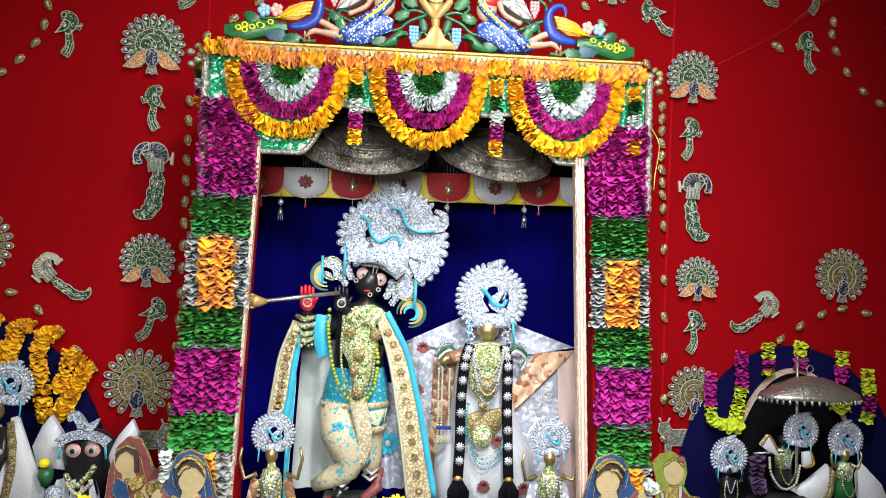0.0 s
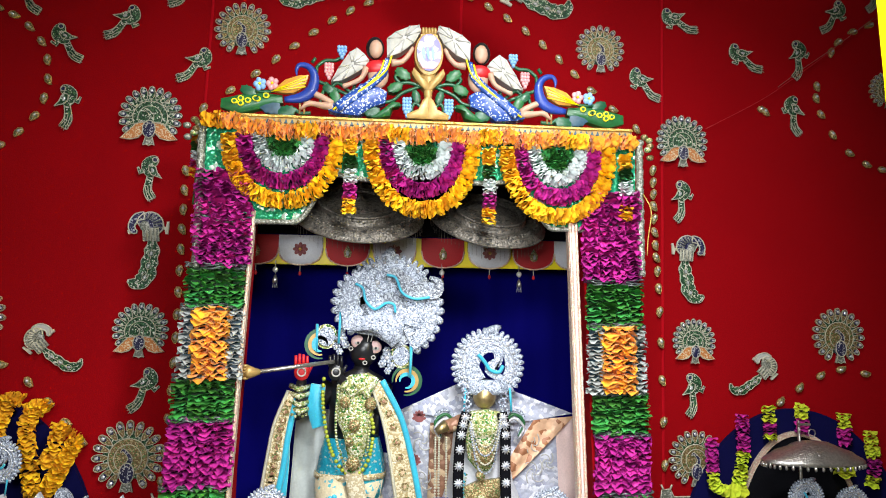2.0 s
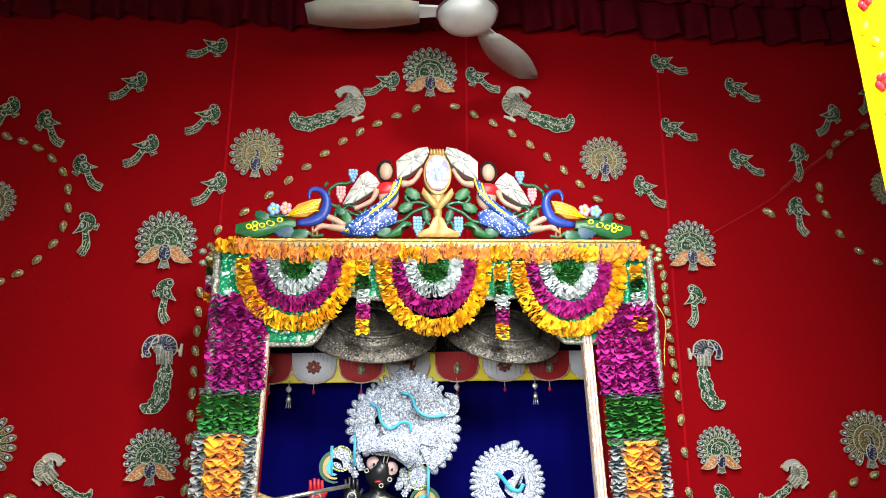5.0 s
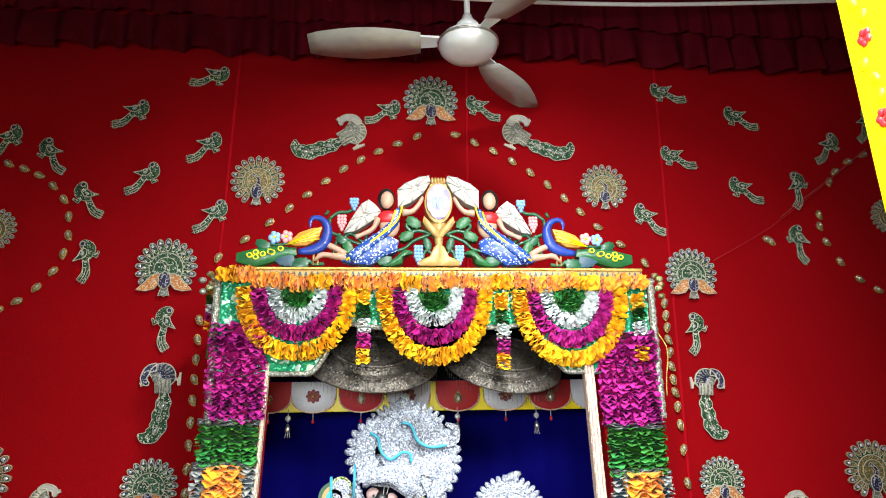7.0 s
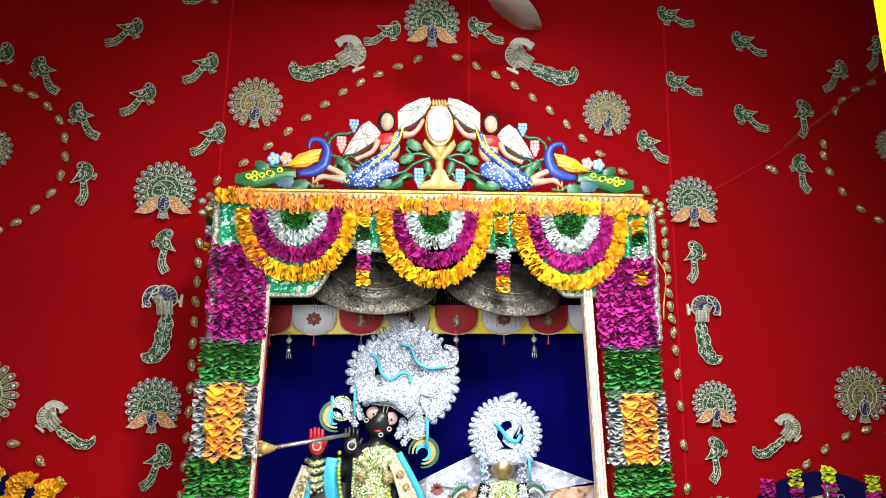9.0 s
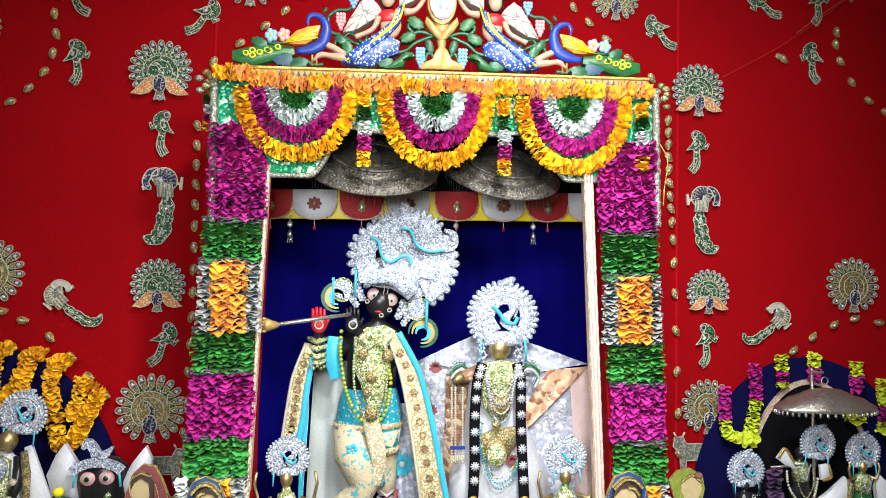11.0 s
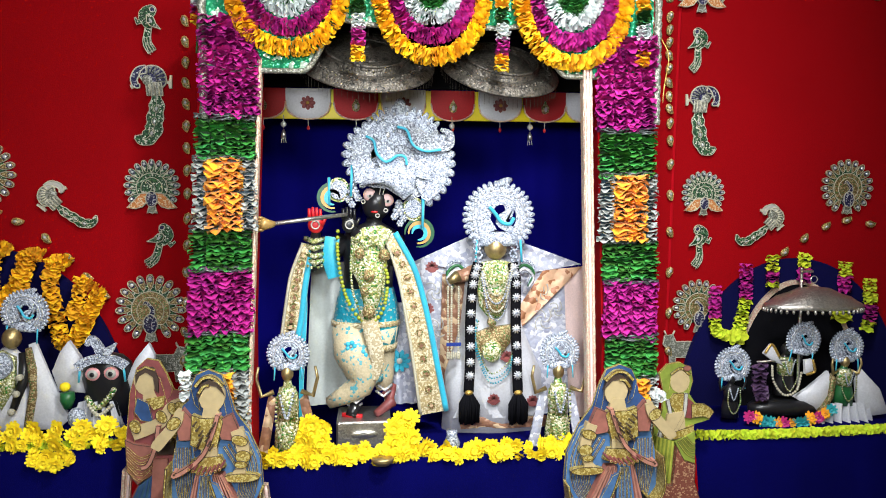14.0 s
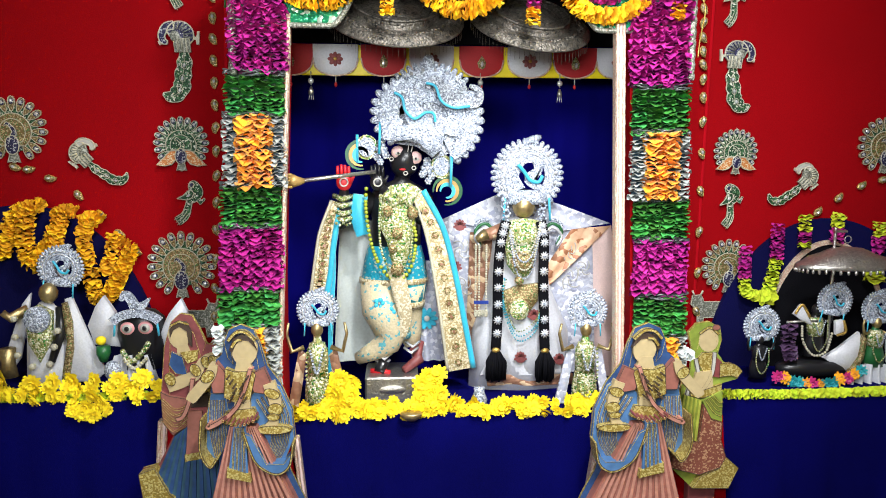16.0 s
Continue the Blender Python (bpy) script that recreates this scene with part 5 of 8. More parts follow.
def ceiling_fan():
    t = thing("ceiling_fan", (0.08, 2.0, 3.335), "white enamelled three-blade ceiling fan on a rod", "fan")
    s = Shape()
    s.rings([(-0.052, 0.005, 0.005), (-0.050, 0.05, 0.05), (-0.040, 0.085, 0.085), (-0.022, 0.102, 0.102), (0.0, 0.106, 0.106), (0.022, 0.098, 0.098), (0.042, 0.07, 0.07), (0.055, 0.04, 0.04)], FANPAINT, 32)
    s.add("motor", t)
    s = Shape()
    s.tube([(0.107 * math.cos(a), 0.107 * math.sin(a), 0.004) for a in [2 * math.pi * i / 40 for i in range(41)]], 0.005, BRIGHTMETAL, 6)
    s.add("motor_ring", t, "chrome ring")
    s = Shape()
    s.rings([(0.05, 0.055, 0.055), (0.08, 0.04, 0.04), (0.10, 0.022, 0.022), (0.12, 0.016, 0.016)], FANPAINT, 20)
    s.add("canopy_cup", t)
    s = Shape()
    s.tube([(0, 0, 0.10), (0, 0, 0.965)], 0.011, FANPAINT, 10)
    s.add("rod", t)
    for a in (176, 296, 56):
        m = pose(0, 0, 0, 0, 0, a)
        s = Shape()
        n = 10
        vs, fs = [], []
        for i in range(n + 1):
            u = i / n
            x = 0.17 + 0.40 * u
            w = 0.045 + 0.028 * math.sin(math.pi * min(1, u * 1.1)) + 0.012 * u
            if i == n:
                w *= 0.7
            for k in (-1, 1):
                for hgt in (0.0, 0.004):
                    vs.append(m @ Vector((x, k * w, hgt + 0.012 * k + 0.006)))
        for i in range(n):
            b = i * 4
            fs += [(b, b + 4, b + 6, b + 2), (b + 1, b + 3, b + 7, b + 5), (b, b + 1, b + 5, b + 4), (b + 2, b + 6, b + 7, b + 3)]
        fs += [(0, 2, 3, 1), (4 * n, 4 * n + 1, 4 * n + 3, 4 * n + 2)]
        s.put(vs, fs, FANBLADE)
        blade = s.add("blade", t)
        s = Shape()
        s.put([m @ Vector(p) for p in ((0.09, -0.02, 0.004), (0.23, -0.035, 0.004), (0.23, 0.035, 0.014), (0.09, 0.02, 0.014), (0.09, -0.02, 0.010), (0.23, -0.035, 0.010), (0.23, 0.035, 0.022), (0.09, 0.02, 0.022))],
              [(0, 1, 2, 3)[::-1], (4, 5, 6, 7), (0, 1, 5, 4), (1, 2, 6, 5), (2, 3, 7, 6), (3, 0, 4, 7)], FANPAINT, False)
        s.add("bracket", blade)


ceiling_fan()

s = Shape()
s.tube(curve([(-2.69, 2.2, 3.72), (-0.18, 2.2, 3.675), (0.75, 2.2, 3.672), (1.7, 2.2, 3.73), (2.69, 2.2, 3.80)], 40), 0.0085, CABLE, 8)
s.add("white_cable", label="white electric cable strung below the pelmet", category="cable")
s = Shape()
s.tube(curve([(1.179, 2.55, 2.687), (1.419, 2.55, 2.817), (1.556, 2.55, 2.909), (1.741, 2.55, 3.044), (1.945, 2.55, 3.196), (2.621, 2.55, 3.607)], 30), 0.0014, SCARLET, 6)
s.tube(curve([(1.5, 2.54, 2.88), (1.622, 2.54, 2.97), (1.785, 2.54, 3.083), (1.959, 2.54, 3.215)], 20), 0.0012, DULLROSE, 6)
s.add("light_string", label="thin red wire running across the velvet", category="wire")

bring(0.9811, 0.0283, 0, 0.0607)


def yellow_pillar():
    t = thing("painted_pillar", pose(0.662, 0.56, 0.0, 0, -2.0, 0), "bright yellow painted pillar with raised flowers", "pillar")
    Shape().box(0.0, 0.34, 0.0, 0.34, 0.0, 4.3, PAINTYELLOW, 0.008).add("shaft", t)
    for k in range(9):
        z = 1.95 + 0.155 * k
        for j in range(3):
            s = Shape()
            s.ball((-0.001, 0.29 + 0.012 * math.sin(j * 1.7 + k), z + 0.035 * j), (0.006, 0.009, 0.013), PAINTYELLOW, 8, 5, pose(0, 0, 0, 40 * (-1) ** j, 0, 0))
            s.add("raised_leaf", t)
        s = Shape()
        for j in range(5):
            a = 2 * math.pi * j / 5
            s.ball((-0.002, 0.285 + 0.010 * math.cos(a), z + 0.115 + 0.010 * math.sin(a)), (0.005, 0.008, 0.008), REDPAINT, 8, 5)
        s.add("raised_flower", t, "small raised red flower")


yellow_pillar()
bring(0.98694, 0.0889, 0, 0.0)

# ---- the idols; each statue is one plain mesh, what it wears and holds are things of their own ----
def ropes(s, pts, r, m, y, n=20, seg=6):
    s.tube([(p[0], y, p[1]) for p in curve(pts, n)], r, m, seg)


def bead_string(s, pts, r, m, y, gap=1.7):
    w = curve([(p[0], y, p[1]) for p in pts], 60)
    left = 0.0
    for a, b in zip(w, w[1:]):
        left += (b - a).length
        if left > r * gap:
            s.ball(b, r, m, 6, 4)
            left = 0.0


def scallop_disc(s, cx, cz, r0, r1, a0, a1, y, m, beads, rb, depth=0.012):
    """A crescent or disc plate with a row of round leaves along its rim."""
    n = 30
    o = arc(cx, cz, r1, r1, a0, a1, n)
    i = arc(cx, cz, r0, r0, a1, a0, n) if r0 > 0 else []
    s.plate(o + i, y, y + depth, m)
    for q in (0.30, 0.62):
        s.tube([(p[0], y - 0.002, p[1]) for p in arc(cx, cz, r0 + (r1 - r0) * q, r0 + (r1 - r0) * q, a0 + 4, a1 - 4, n)], 0.0022, SILVERRIM, 5)
    beads = int(beads * 1.35)
    for k in range(beads):
        a = a0 + (a1 - a0) * (k + 0.5) / beads
        s.ball((cx + (r1 + rb * 0.3) * math.cos(radians(a)), y + 0.003, cz + (r1 + rb * 0.3) * math.sin(radians(a))), (rb * 1.15, 0.005, rb * 0.66), m, 8, 5, pose(0, 0, 0, 0, -a, 0))
        if k % 2:
            s.ball((cx + (r1 - rb * 0.7) * math.cos(radians(a)), y - 0.003, cz + (r1 - rb * 0.7) * math.sin(radians(a))), (rb * 0.45, 0.005, rb * 0.45), SILVERRIM, 7, 4)


def small_crown(x, y, z, r, label="round silver stone-set crown with blue ribbon", lean=0, curl=1):
    """A round silver crown: a scalloped ring, a swan curl within, a cap band and turquoise cords."""
    t = thing("headdress", pose(x, y, z, 0, lean, 0), label, "crown", "silver crowns of the idols")
    s = Shape()
    scallop_disc(s, 0, 0, r * 0.50, r * 0.88, -50, 230, 0.0, SILVER, 21, r * 0.115)
    s.ball((r * 0.12, 0.002, r * 0.98), (r * 0.30, 0.006, r * 0.12), SILVER, 8, 5, pose(0, 0, 0, 0, -20, 0))
    s.add("ring", t)
    s = Shape()
    s.plate(band(curve([(-0.30 * r, -0.42 * r), (-0.42 * r, 0.0), (-0.15 * r, 0.40 * r), (0.18 * r, 0.44 * r), (0.30 * r, 0.15 * r), (0.05 * r, -0.10 * r), (0.35 * r, -0.35 * r)], 26), [0.5 * r, 0.35 * r, 0.22 * r, 0.20 * r, 0.24 * r, 0.30 * r, 0.2 * r]), -0.006, 0.006, SILVER)
    s.add("swan", t)
    s = Shape()
    s.rings([(-0.80 * r, 0.56 * r, 0.30 * r), (-0.72 * r, 0.60 * r, 0.32 * r), (-0.55 * r, 0.62 * r, 0.30 * r), (-0.40 * r, 0.50 * r, 0.2 * r)], SILVER, 18, (0, 0.014, 0))
    s.add("cap", t)
    s = Shape()
    ropes(s, [(-0.28 * r, 0.30 * r), (-0.10 * r, 0.10 * r), (0.06 * r, -0.12 * r), (0.30 * r, -0.18 * r), (0.42 * r, 0.0)], r * 0.055, TURQ, -0.010)
    s.add("cord", t, "turquoise cord")
    for d in (-1, 1):
        q = Shape()
        q.tube([(d * 0.62 * r, -0.004, -0.62 * r), (d * 0.66 * r, -0.004, -1.25 * r)], r * 0.035, TURQ, 6)
        q.add("ribbon", t, "turquoise ribbon")
    return t


def flute_idol():
    """The tall black idol with crossed legs."""
    s = Shape()
    y = 2.50
    X = lambda p, yy=y: (p[0], yy, p[1])
    # torso, hips and the wrapped cloth
    h, w, c = (-0.2335, 1.6643), (-0.2423, 1.4976), (-0.2510, 1.3642)
    s.rings([((-0.6586, 1.2476)[1], 0.112, 0.080, (-0.2587, 2.1866)[0]), ((-0.6586, 1.3420)[1], 0.124, 0.075, (-0.2532, 2.1866)[0]), ((-0.6586, 1.4198)[1], 0.112, 0.072, (-0.2510, 2.1866)[0]), ((-0.6586, 1.4754)[1], 0.098, 0.066, (-0.2510, 2.1866)[0])], TURQWORK, 24, (0, y, 0), 0.03, 9)
    s.rings([((-0.6586, 1.2442)[1], 0.116, 0.083, (-0.2576, 2.1866)[0]), ((-0.6586, 1.2687)[1], 0.120, 0.084, (-0.2576, 2.1866)[0])], SHAWLGOLD, 24, (0, y, 0), 0.03, 9)
    s.rings([((-0.6586, 1.3365)[1], 0.128, 0.082, (-0.2554, 2.1866)[0]), ((-0.6586, 1.3553)[1], 0.128, 0.081, (-0.2554, 2.1866)[0])], SHAWLGOLD, 24, (0, y, 0), 0.03, 9)
    s.rings([((-0.6586, 1.4698)[1], 0.094, 0.064, (-0.2488, 2.1866)[0]), ((-0.6586, 1.5643)[1], 0.090, 0.062, (-0.2423, 2.1866)[0]), ((-0.6586, 1.6421)[1], 0.115, 0.062, (-0.2368, 2.1866)[0]), ((-0.6586, 1.6865)[1], 0.09, 0.052, (-0.2335, 2.1866)[0]), ((-0.6586, 1.7143)[1], 0.03, 0.035, (-0.2258, 2.1866)[0]), ((-0.6586, 1.7421)[1], 0.028, 0.03, (-0.2182, 2.1866)[0])], BLACK, 20, (0, y, 0))
    # head
    s.ball(X((-0.2138, 1.7865), y - 0.02), (0.054, 0.055, 0.064), BLACK, 18, 12, pose(0, 0, 0, 0, 12, 0))
    for p in ((-0.2390, 1.8143), (-0.1765, 1.7954)):
        s.ball((p[0], y - 0.059, p[1]), (0.024, 0.008, 0.023), EYEROSE, 12, 8)
        s.ball((p[0] + 0.002, y - 0.0645, p[1] - 0.005), (0.013, 0.004, 0.007), PAINTWHITE, 10, 7)
        s.ball((p[0] + 0.002, y - 0.067, p[1] - 0.004), (0.005, 0.003, 0.005), BLACK, 8, 5)
    for p in ((-0.2620, 1.7899), (-0.1820, 1.7587), (-0.2116, 1.7399)):
        s.tube([(p[0] + 0.007 * math.cos(a), y - 0.064, p[1] + 0.0065 * math.sin(a)) for a in [2 * math.pi * i / 12 for i in range(13)]], 0.0022, PAINTWHITE, 5)
    s.ball(((-0.2226, 2.1866)[0], y - 0.068, (-0.6586, 1.7532)[1]), (0.013, 0.005, 0.004), REDPAINT, 8, 5)
    for e in (-1, 1):
        s.tube([((-0.1984, 2.1866)[0] + 0.006 * e, y - 0.078, (-0.6586, 1.8143)[1]), ((-0.1897, 2.1866)[0] + 0.008 * e, y - 0.072, (-0.6586, 1.8532)[1])], 0.0018, PAINTWHITE, 5)
    # standing leg and crossed leg in brocade
    s.tube([X((-0.2149, 1.3309)), X((-0.2094, 1.2309), y + 0.01), X((-0.1963, 1.1531), y + 0.01), X((-0.1853, 1.0920), y)], [0.082, 0.062, 0.046, 0.030], DHOTI, 14)
    s.tube([X((-0.3025, 1.3309)), X((-0.2971, 1.2420), y - 0.03), X((-0.2587, 1.1586), y - 0.06), X((-0.2729, 1.1253), y - 0.07), X((-0.3299, 1.0920), y - 0.065), X((-0.3902, 1.0586), y - 0.05)], [0.078, 0.078, 0.066, 0.046, 0.036, 0.022], DHOTI, 14)
    s.rings([((-0.6586, 1.1364)[1], 0.062, 0.05, (-0.2554, 2.1866)[0]), ((-0.6586, 1.1586)[1], 0.066, 0.052, (-0.2576, 2.1866)[0])], TURQWORK, 14, (0, y - 0.04, 0))
    for p in ((-0.3080, 1.2753), (-0.2697, 1.2420), (-0.2149, 1.3031)):
        for k in range(5):
            a = 2 * math.pi * k / 5
            s.ball((p[0] + 0.013 * math.cos(a), y - 0.098, p[1] + 0.013 * math.sin(a)), (0.010, 0.006, 0.010), TURQ, 6, 4)
        s.ball((p[0], y - 0.103, p[1]), 0.005, PAINTWHITE, 6, 4)
    # falling front sash
    s.plate(band(curve([(-0.2532, 1.4087), (-0.2291, 1.3087), (-0.2149, 1.2309), (-0.2226, 1.1531)], 12), [0.055, 0.06, 0.05, 0.02]), y - 0.105, y - 0.085, CREAM, bulge=0.008)
    # feet
    s.tube([X((-0.1787, 1.0864), y - 0.02), X((-0.1656, 1.0531), y - 0.05), X((-0.2204, 1.0253), y - 0.09)], [0.022, 0.022, 0.014], DULLWINE, 10)
    s.tube([X((-0.1524, 1.1142), y - 0.02), X((-0.1765, 1.0420), y - 0.06)], [0.010, 0.018], DULLWINE, 8)
    s.tube([X((-0.2971, 1.0753), y - 0.03), X((-0.2971, 1.0420), y - 0.06), X((-0.3102, 1.0220), y - 0.09)], [0.016, 0.022, 0.020], BLACK, 10)
    s.tube([X((-0.3409, 1.0197), y - 0.07), X((-0.2697, 1.0175), y - 0.09)], 0.009, REDPAINT, 8)
    for p in ((-0.2916, 1.0697), (-0.2971, 1.0475), (-0.1875, 1.1142), (-0.1930, 1.0920)):
        s.tube([(p[0] - 0.026, y - 0.05, p[1] + 0.006), (p[0], y - 0.085, p[1] - 0.004), (p[0] + 0.026, y - 0.05, p[1] + 0.006)], 0.0055, SILVERRIM, 6)
    # arms and palms
    s.tube([X((-0.3299, 1.6532)), X((-0.3902, 1.5865), y - 0.03), X((-0.4307, 1.5643), y - 0.06), X((-0.4329, 1.6309), y - 0.07), X((-0.4285, 1.6810), y - 0.075)], [0.036, 0.032, 0.030, 0.026, 0.016], BLACK, 12)
    s.tube([X((-0.1437, 1.6532)), X((-0.1601, 1.5865), y - 0.05), X((-0.2313, 1.6309), y - 0.085), X((-0.2971, 1.6865), y - 0.09)], [0.036, 0.034, 0.026, 0.016], BLACK, 12)
    for p, m in (((-0.4285, 1.7143), REDPAINT), ((-0.3102, 1.7143), BLACK)):
        s.ball((p[0], y - 0.088, p[1] - 0.006), (0.028, 0.010, 0.030), m, 12, 8)
        for k in range(4):
            x = p[0] - 0.021 + 0.013 * k
            s.tube([(x, y - 0.088, p[1] + 0.012), (x - 0.001, y - 0.090, p[1] + 0.058 - 0.005 * abs(k - 1.3))], [0.007, 0.005], m, 7)
        s.tube([(p[0] + 0.02, y - 0.088, p[1] - 0.01), (p[0] + 0.036, y - 0.09, p[1] + 0.018)], [0.008, 0.005], m, 7)
        s.tube([(p[0] + 0.014 * math.cos(a), y - 0.099, p[1] - 0.006 + 0.014 * math.sin(a)) for a in [2 * math.pi * i / 16 for i in range(17)]], 0.003, PAINTWHITE, 5)
    # turquoise sleeve cloth
    s.plate(band(curve([(-0.3716, 1.6643), (-0.3792, 1.5865), (-0.3628, 1.5198)], 8), [0.05, 0.055, 0.05]), y - 0.075, y - 0.05, TURQ, bulge=0.01)
    s.add("idol_statue", label="black stone idol with crossed legs in turquoise and cream brocade", category="statue")


flute_idol()


def worn(name, label, category, build, parts=()):
    s = Shape()
    build(s)
    return s.add(name, label=label, category=category)


def tall_crown():
    t = thing("headdress", (0.002, 2.412, -0.030), "tall flaring silver stone-set crown leaning aside, with blue cords", "crown", "silver crowns of the idols")
    s = Shape()
    s.plate([(-0.2729, 1.8777), (-0.3014, 1.9477), (-0.3036, 2.0199), (-0.2598, 2.0866), (-0.1875, 2.1221), (-0.0889, 2.1255), (-0.0056, 2.0844), (0.0294, 2.0399), (0.0075, 1.9955), (0.0207, 1.9310), (-0.0078, 1.8577), (-0.0615, 1.8399), (-0.1108, 1.8221), (-0.1765, 1.8643)], 0.016, 0.022, SILVERDARK)
    s.add("backing_plate", t, "grey beaded backing")
    s = Shape()
    c = (-0.2116, 1.9810)
    scallop_disc(s, c[0], c[1], 0.028, 0.097, 40, 250, 0.0, SILVER, 10, 0.023)
    s.add("left_fan", t)
    s = Shape()
    c = (-0.1108, 1.9588)
    scallop_disc(s, c[0], c[1], 0.050, 0.142, -66, 40, 0.004, SILVER, 7, 0.026)
    s.add("right_fan", t)
    s = Shape()
    scallop_disc(s, (-0.1272, 2.1866)[0], (-0.6586, 1.9755)[1], 0.045, 0.165, 40, 135, 0.008, SILVER, 9, 0.015)
    s.ball(((-0.1327, 2.1421)[0], 0.01, (-0.1327, 2.1555)[1]), (0.022, 0.008, 0.03), SILVER, 8, 5)
    s.add("top_fan", t)
    s = Shape()
    s.plate(band(curve([(-0.2642, 1.8865), (-0.2697, 1.9755), (-0.2532, 2.0532), (-0.2149, 2.0699), (-0.1984, 2.0199), (-0.1765, 1.9588), (-0.1108, 1.9310), (-0.0889, 1.9755)], 26), [0.05, 0.07, 0.05, 0.04, 0.05, 0.065, 0.05, 0.02]), -0.012, 0.002, SILVER)
    s.plate(band(curve([(-0.1437, 2.0644), (-0.1108, 2.0921), (-0.0670, 2.0310), (-0.0122, 2.0199), (0.0371, 2.0199), (0.0426, 2.0588), (0.0097, 2.0755)], 26), [0.02, 0.035, 0.06, 0.045, 0.035, 0.025, 0.012]), -0.014, 0.0, SILVERDARK)
    s.plate(band(curve([(-0.1108, 1.9254), (-0.0560, 1.9366), (-0.0012, 1.9199), (-0.0177, 1.8643), (-0.0451, 1.8254)], 18), [0.03, 0.07, 0.07, 0.05, 0.02]), -0.010, 0.004, SILVER)
    s.add("swan", t)
    s = Shape()
    s.plate([(-0.2729, 1.8777), (-0.2204, 1.8843), (-0.1656, 1.8699), (-0.1218, 1.8254), (-0.0889, 1.8532), (-0.0779, 1.9088), (-0.1437, 1.9477), (-0.2204, 1.9366), (-0.2576, 1.9199)], -0.022, 0.01, SILVER, bulge=0.02)
    s.add("cap", t)
    s = Shape()
    for pts in ([(-0.2532, 2.0477), (-0.2258, 2.0310), (-0.2149, 1.9866), (-0.1820, 1.9588), (-0.1437, 1.9810), (-0.1163, 1.9755), (-0.1108, 1.9477)], [(-0.1437, 2.0810), (-0.1108, 2.0699), (-0.0889, 2.0199), (-0.0451, 1.9977), (0.0097, 2.0032)]):
        s = Shape()
        ropes(s, pts, 0.0052, TURQ, -0.024)
        s.add("cord", t, "turquoise cord")
    for p in ((-0.3025, 1.9477), (-0.0505, 1.8310)):
        s = Shape()
        s.tube([(p[0], 0.0, p[1]), (p[0] - 0.004, -0.004, p[1] - 0.11)], 0.005, TURQ, 6)
        s.add("ribbon", t, "turquoise ribbon")


tall_crown()


def ear_ornament(x, z, d, k=1.0, y=2.44):
    t = thing("ear_ornament", (x, y, z), "silver and blue ear ornament with a gold feather curl", "ornament", "ear ornaments of the tall idol")
    for dx, dz, r in ((0, 0, 0.020), (-0.016, -0.022, 0.013), (0.016, -0.028, 0.013), (0.0, 0.026, 0.013), (0.004, -0.046, 0.012)):
        s = Shape()
        for q in range(6):
            a = 2 * math.pi * q / 6
            s.ball((d * dx + r * 0.7 * math.cos(a), -0.01, dz + r * 0.7 * math.sin(a)), (r * 0.48, 0.006, r * 0.48), SILVER, 6, 4)
        s.ball((d * dx, -0.014, dz), (r * 0.5, 0.006, r * 0.5), SILVERRIM, 6, 4)
        s.add("silver_flower", t)
    s = Shape()
    s.plate(blob(d * 0.052, 0.006, 0.040, 0.044, 0, 20), 0.0, 0.008, GREENGOLD)
    s.plate(blob(d * 0.052, 0.006, 0.030, 0.034, 0, 18), -0.006, 0.002, SILVER)
    s.tube([(d * 0.085, -0.002, 0.05), (d * 0.085, -0.002, -0.05)], 0.005, TURQ, 6)
    s.add("ear_disc", t)
    s = Shape()
    for r, m, o in ((0.05, PAINTGREEN, 0.0), (0.037, PAINTGOLD, -0.004), (0.024, TURQ, -0.008)):
        s.plate(band([(d * (0.072 + r * math.cos(a)), -0.072 + (0.05 if d < 0 else -0.01) + r * math.sin(a)) for a in [radians(q) for q in range(-100, 200, 15)]], [0.004, 0.013, 0.014, 0.013, 0.004]), 0.002 + o, 0.010 + o, m)
    s.add("feather_curl", t)


ear_ornament(*(-0.2971, 1.8254), -1)
ear_ornament(*(-0.1349, 1.7587), 1)


def flute():
    t = thing("flute", (0, 0, 0), "thin silver flute with a gold tasselled knob", "flute")
    a, b = (-0.562, 1.716), (-0.3190, 1.7454)
    s = Shape()
    s.tube([(a[0], 2.275, a[1]), (b[0], 2.395, b[1])], 0.007, BRIGHTMETAL, 8)
    s.add("pipe", t)
    s = Shape()
    s.tube([(a[0] + 0.01, 2.28, a[1]), (a[0] - 0.008, 2.272, a[1] - 0.001), (a[0] - 0.024, 2.265, a[1]), (a[0] - 0.036, 2.26, a[1] + 0.002)], [0.009, 0.016, 0.022, 0.016], PAINTGOLD, 10)
    for k in range(-2, 3):
        s.ball((a[0] - 0.034, 2.262, a[1] + 0.010 * k), (0.012, 0.012, 0.006), PAINTGOLD, 7, 5)
    s.add("knob", t, "gold knob")


flute()


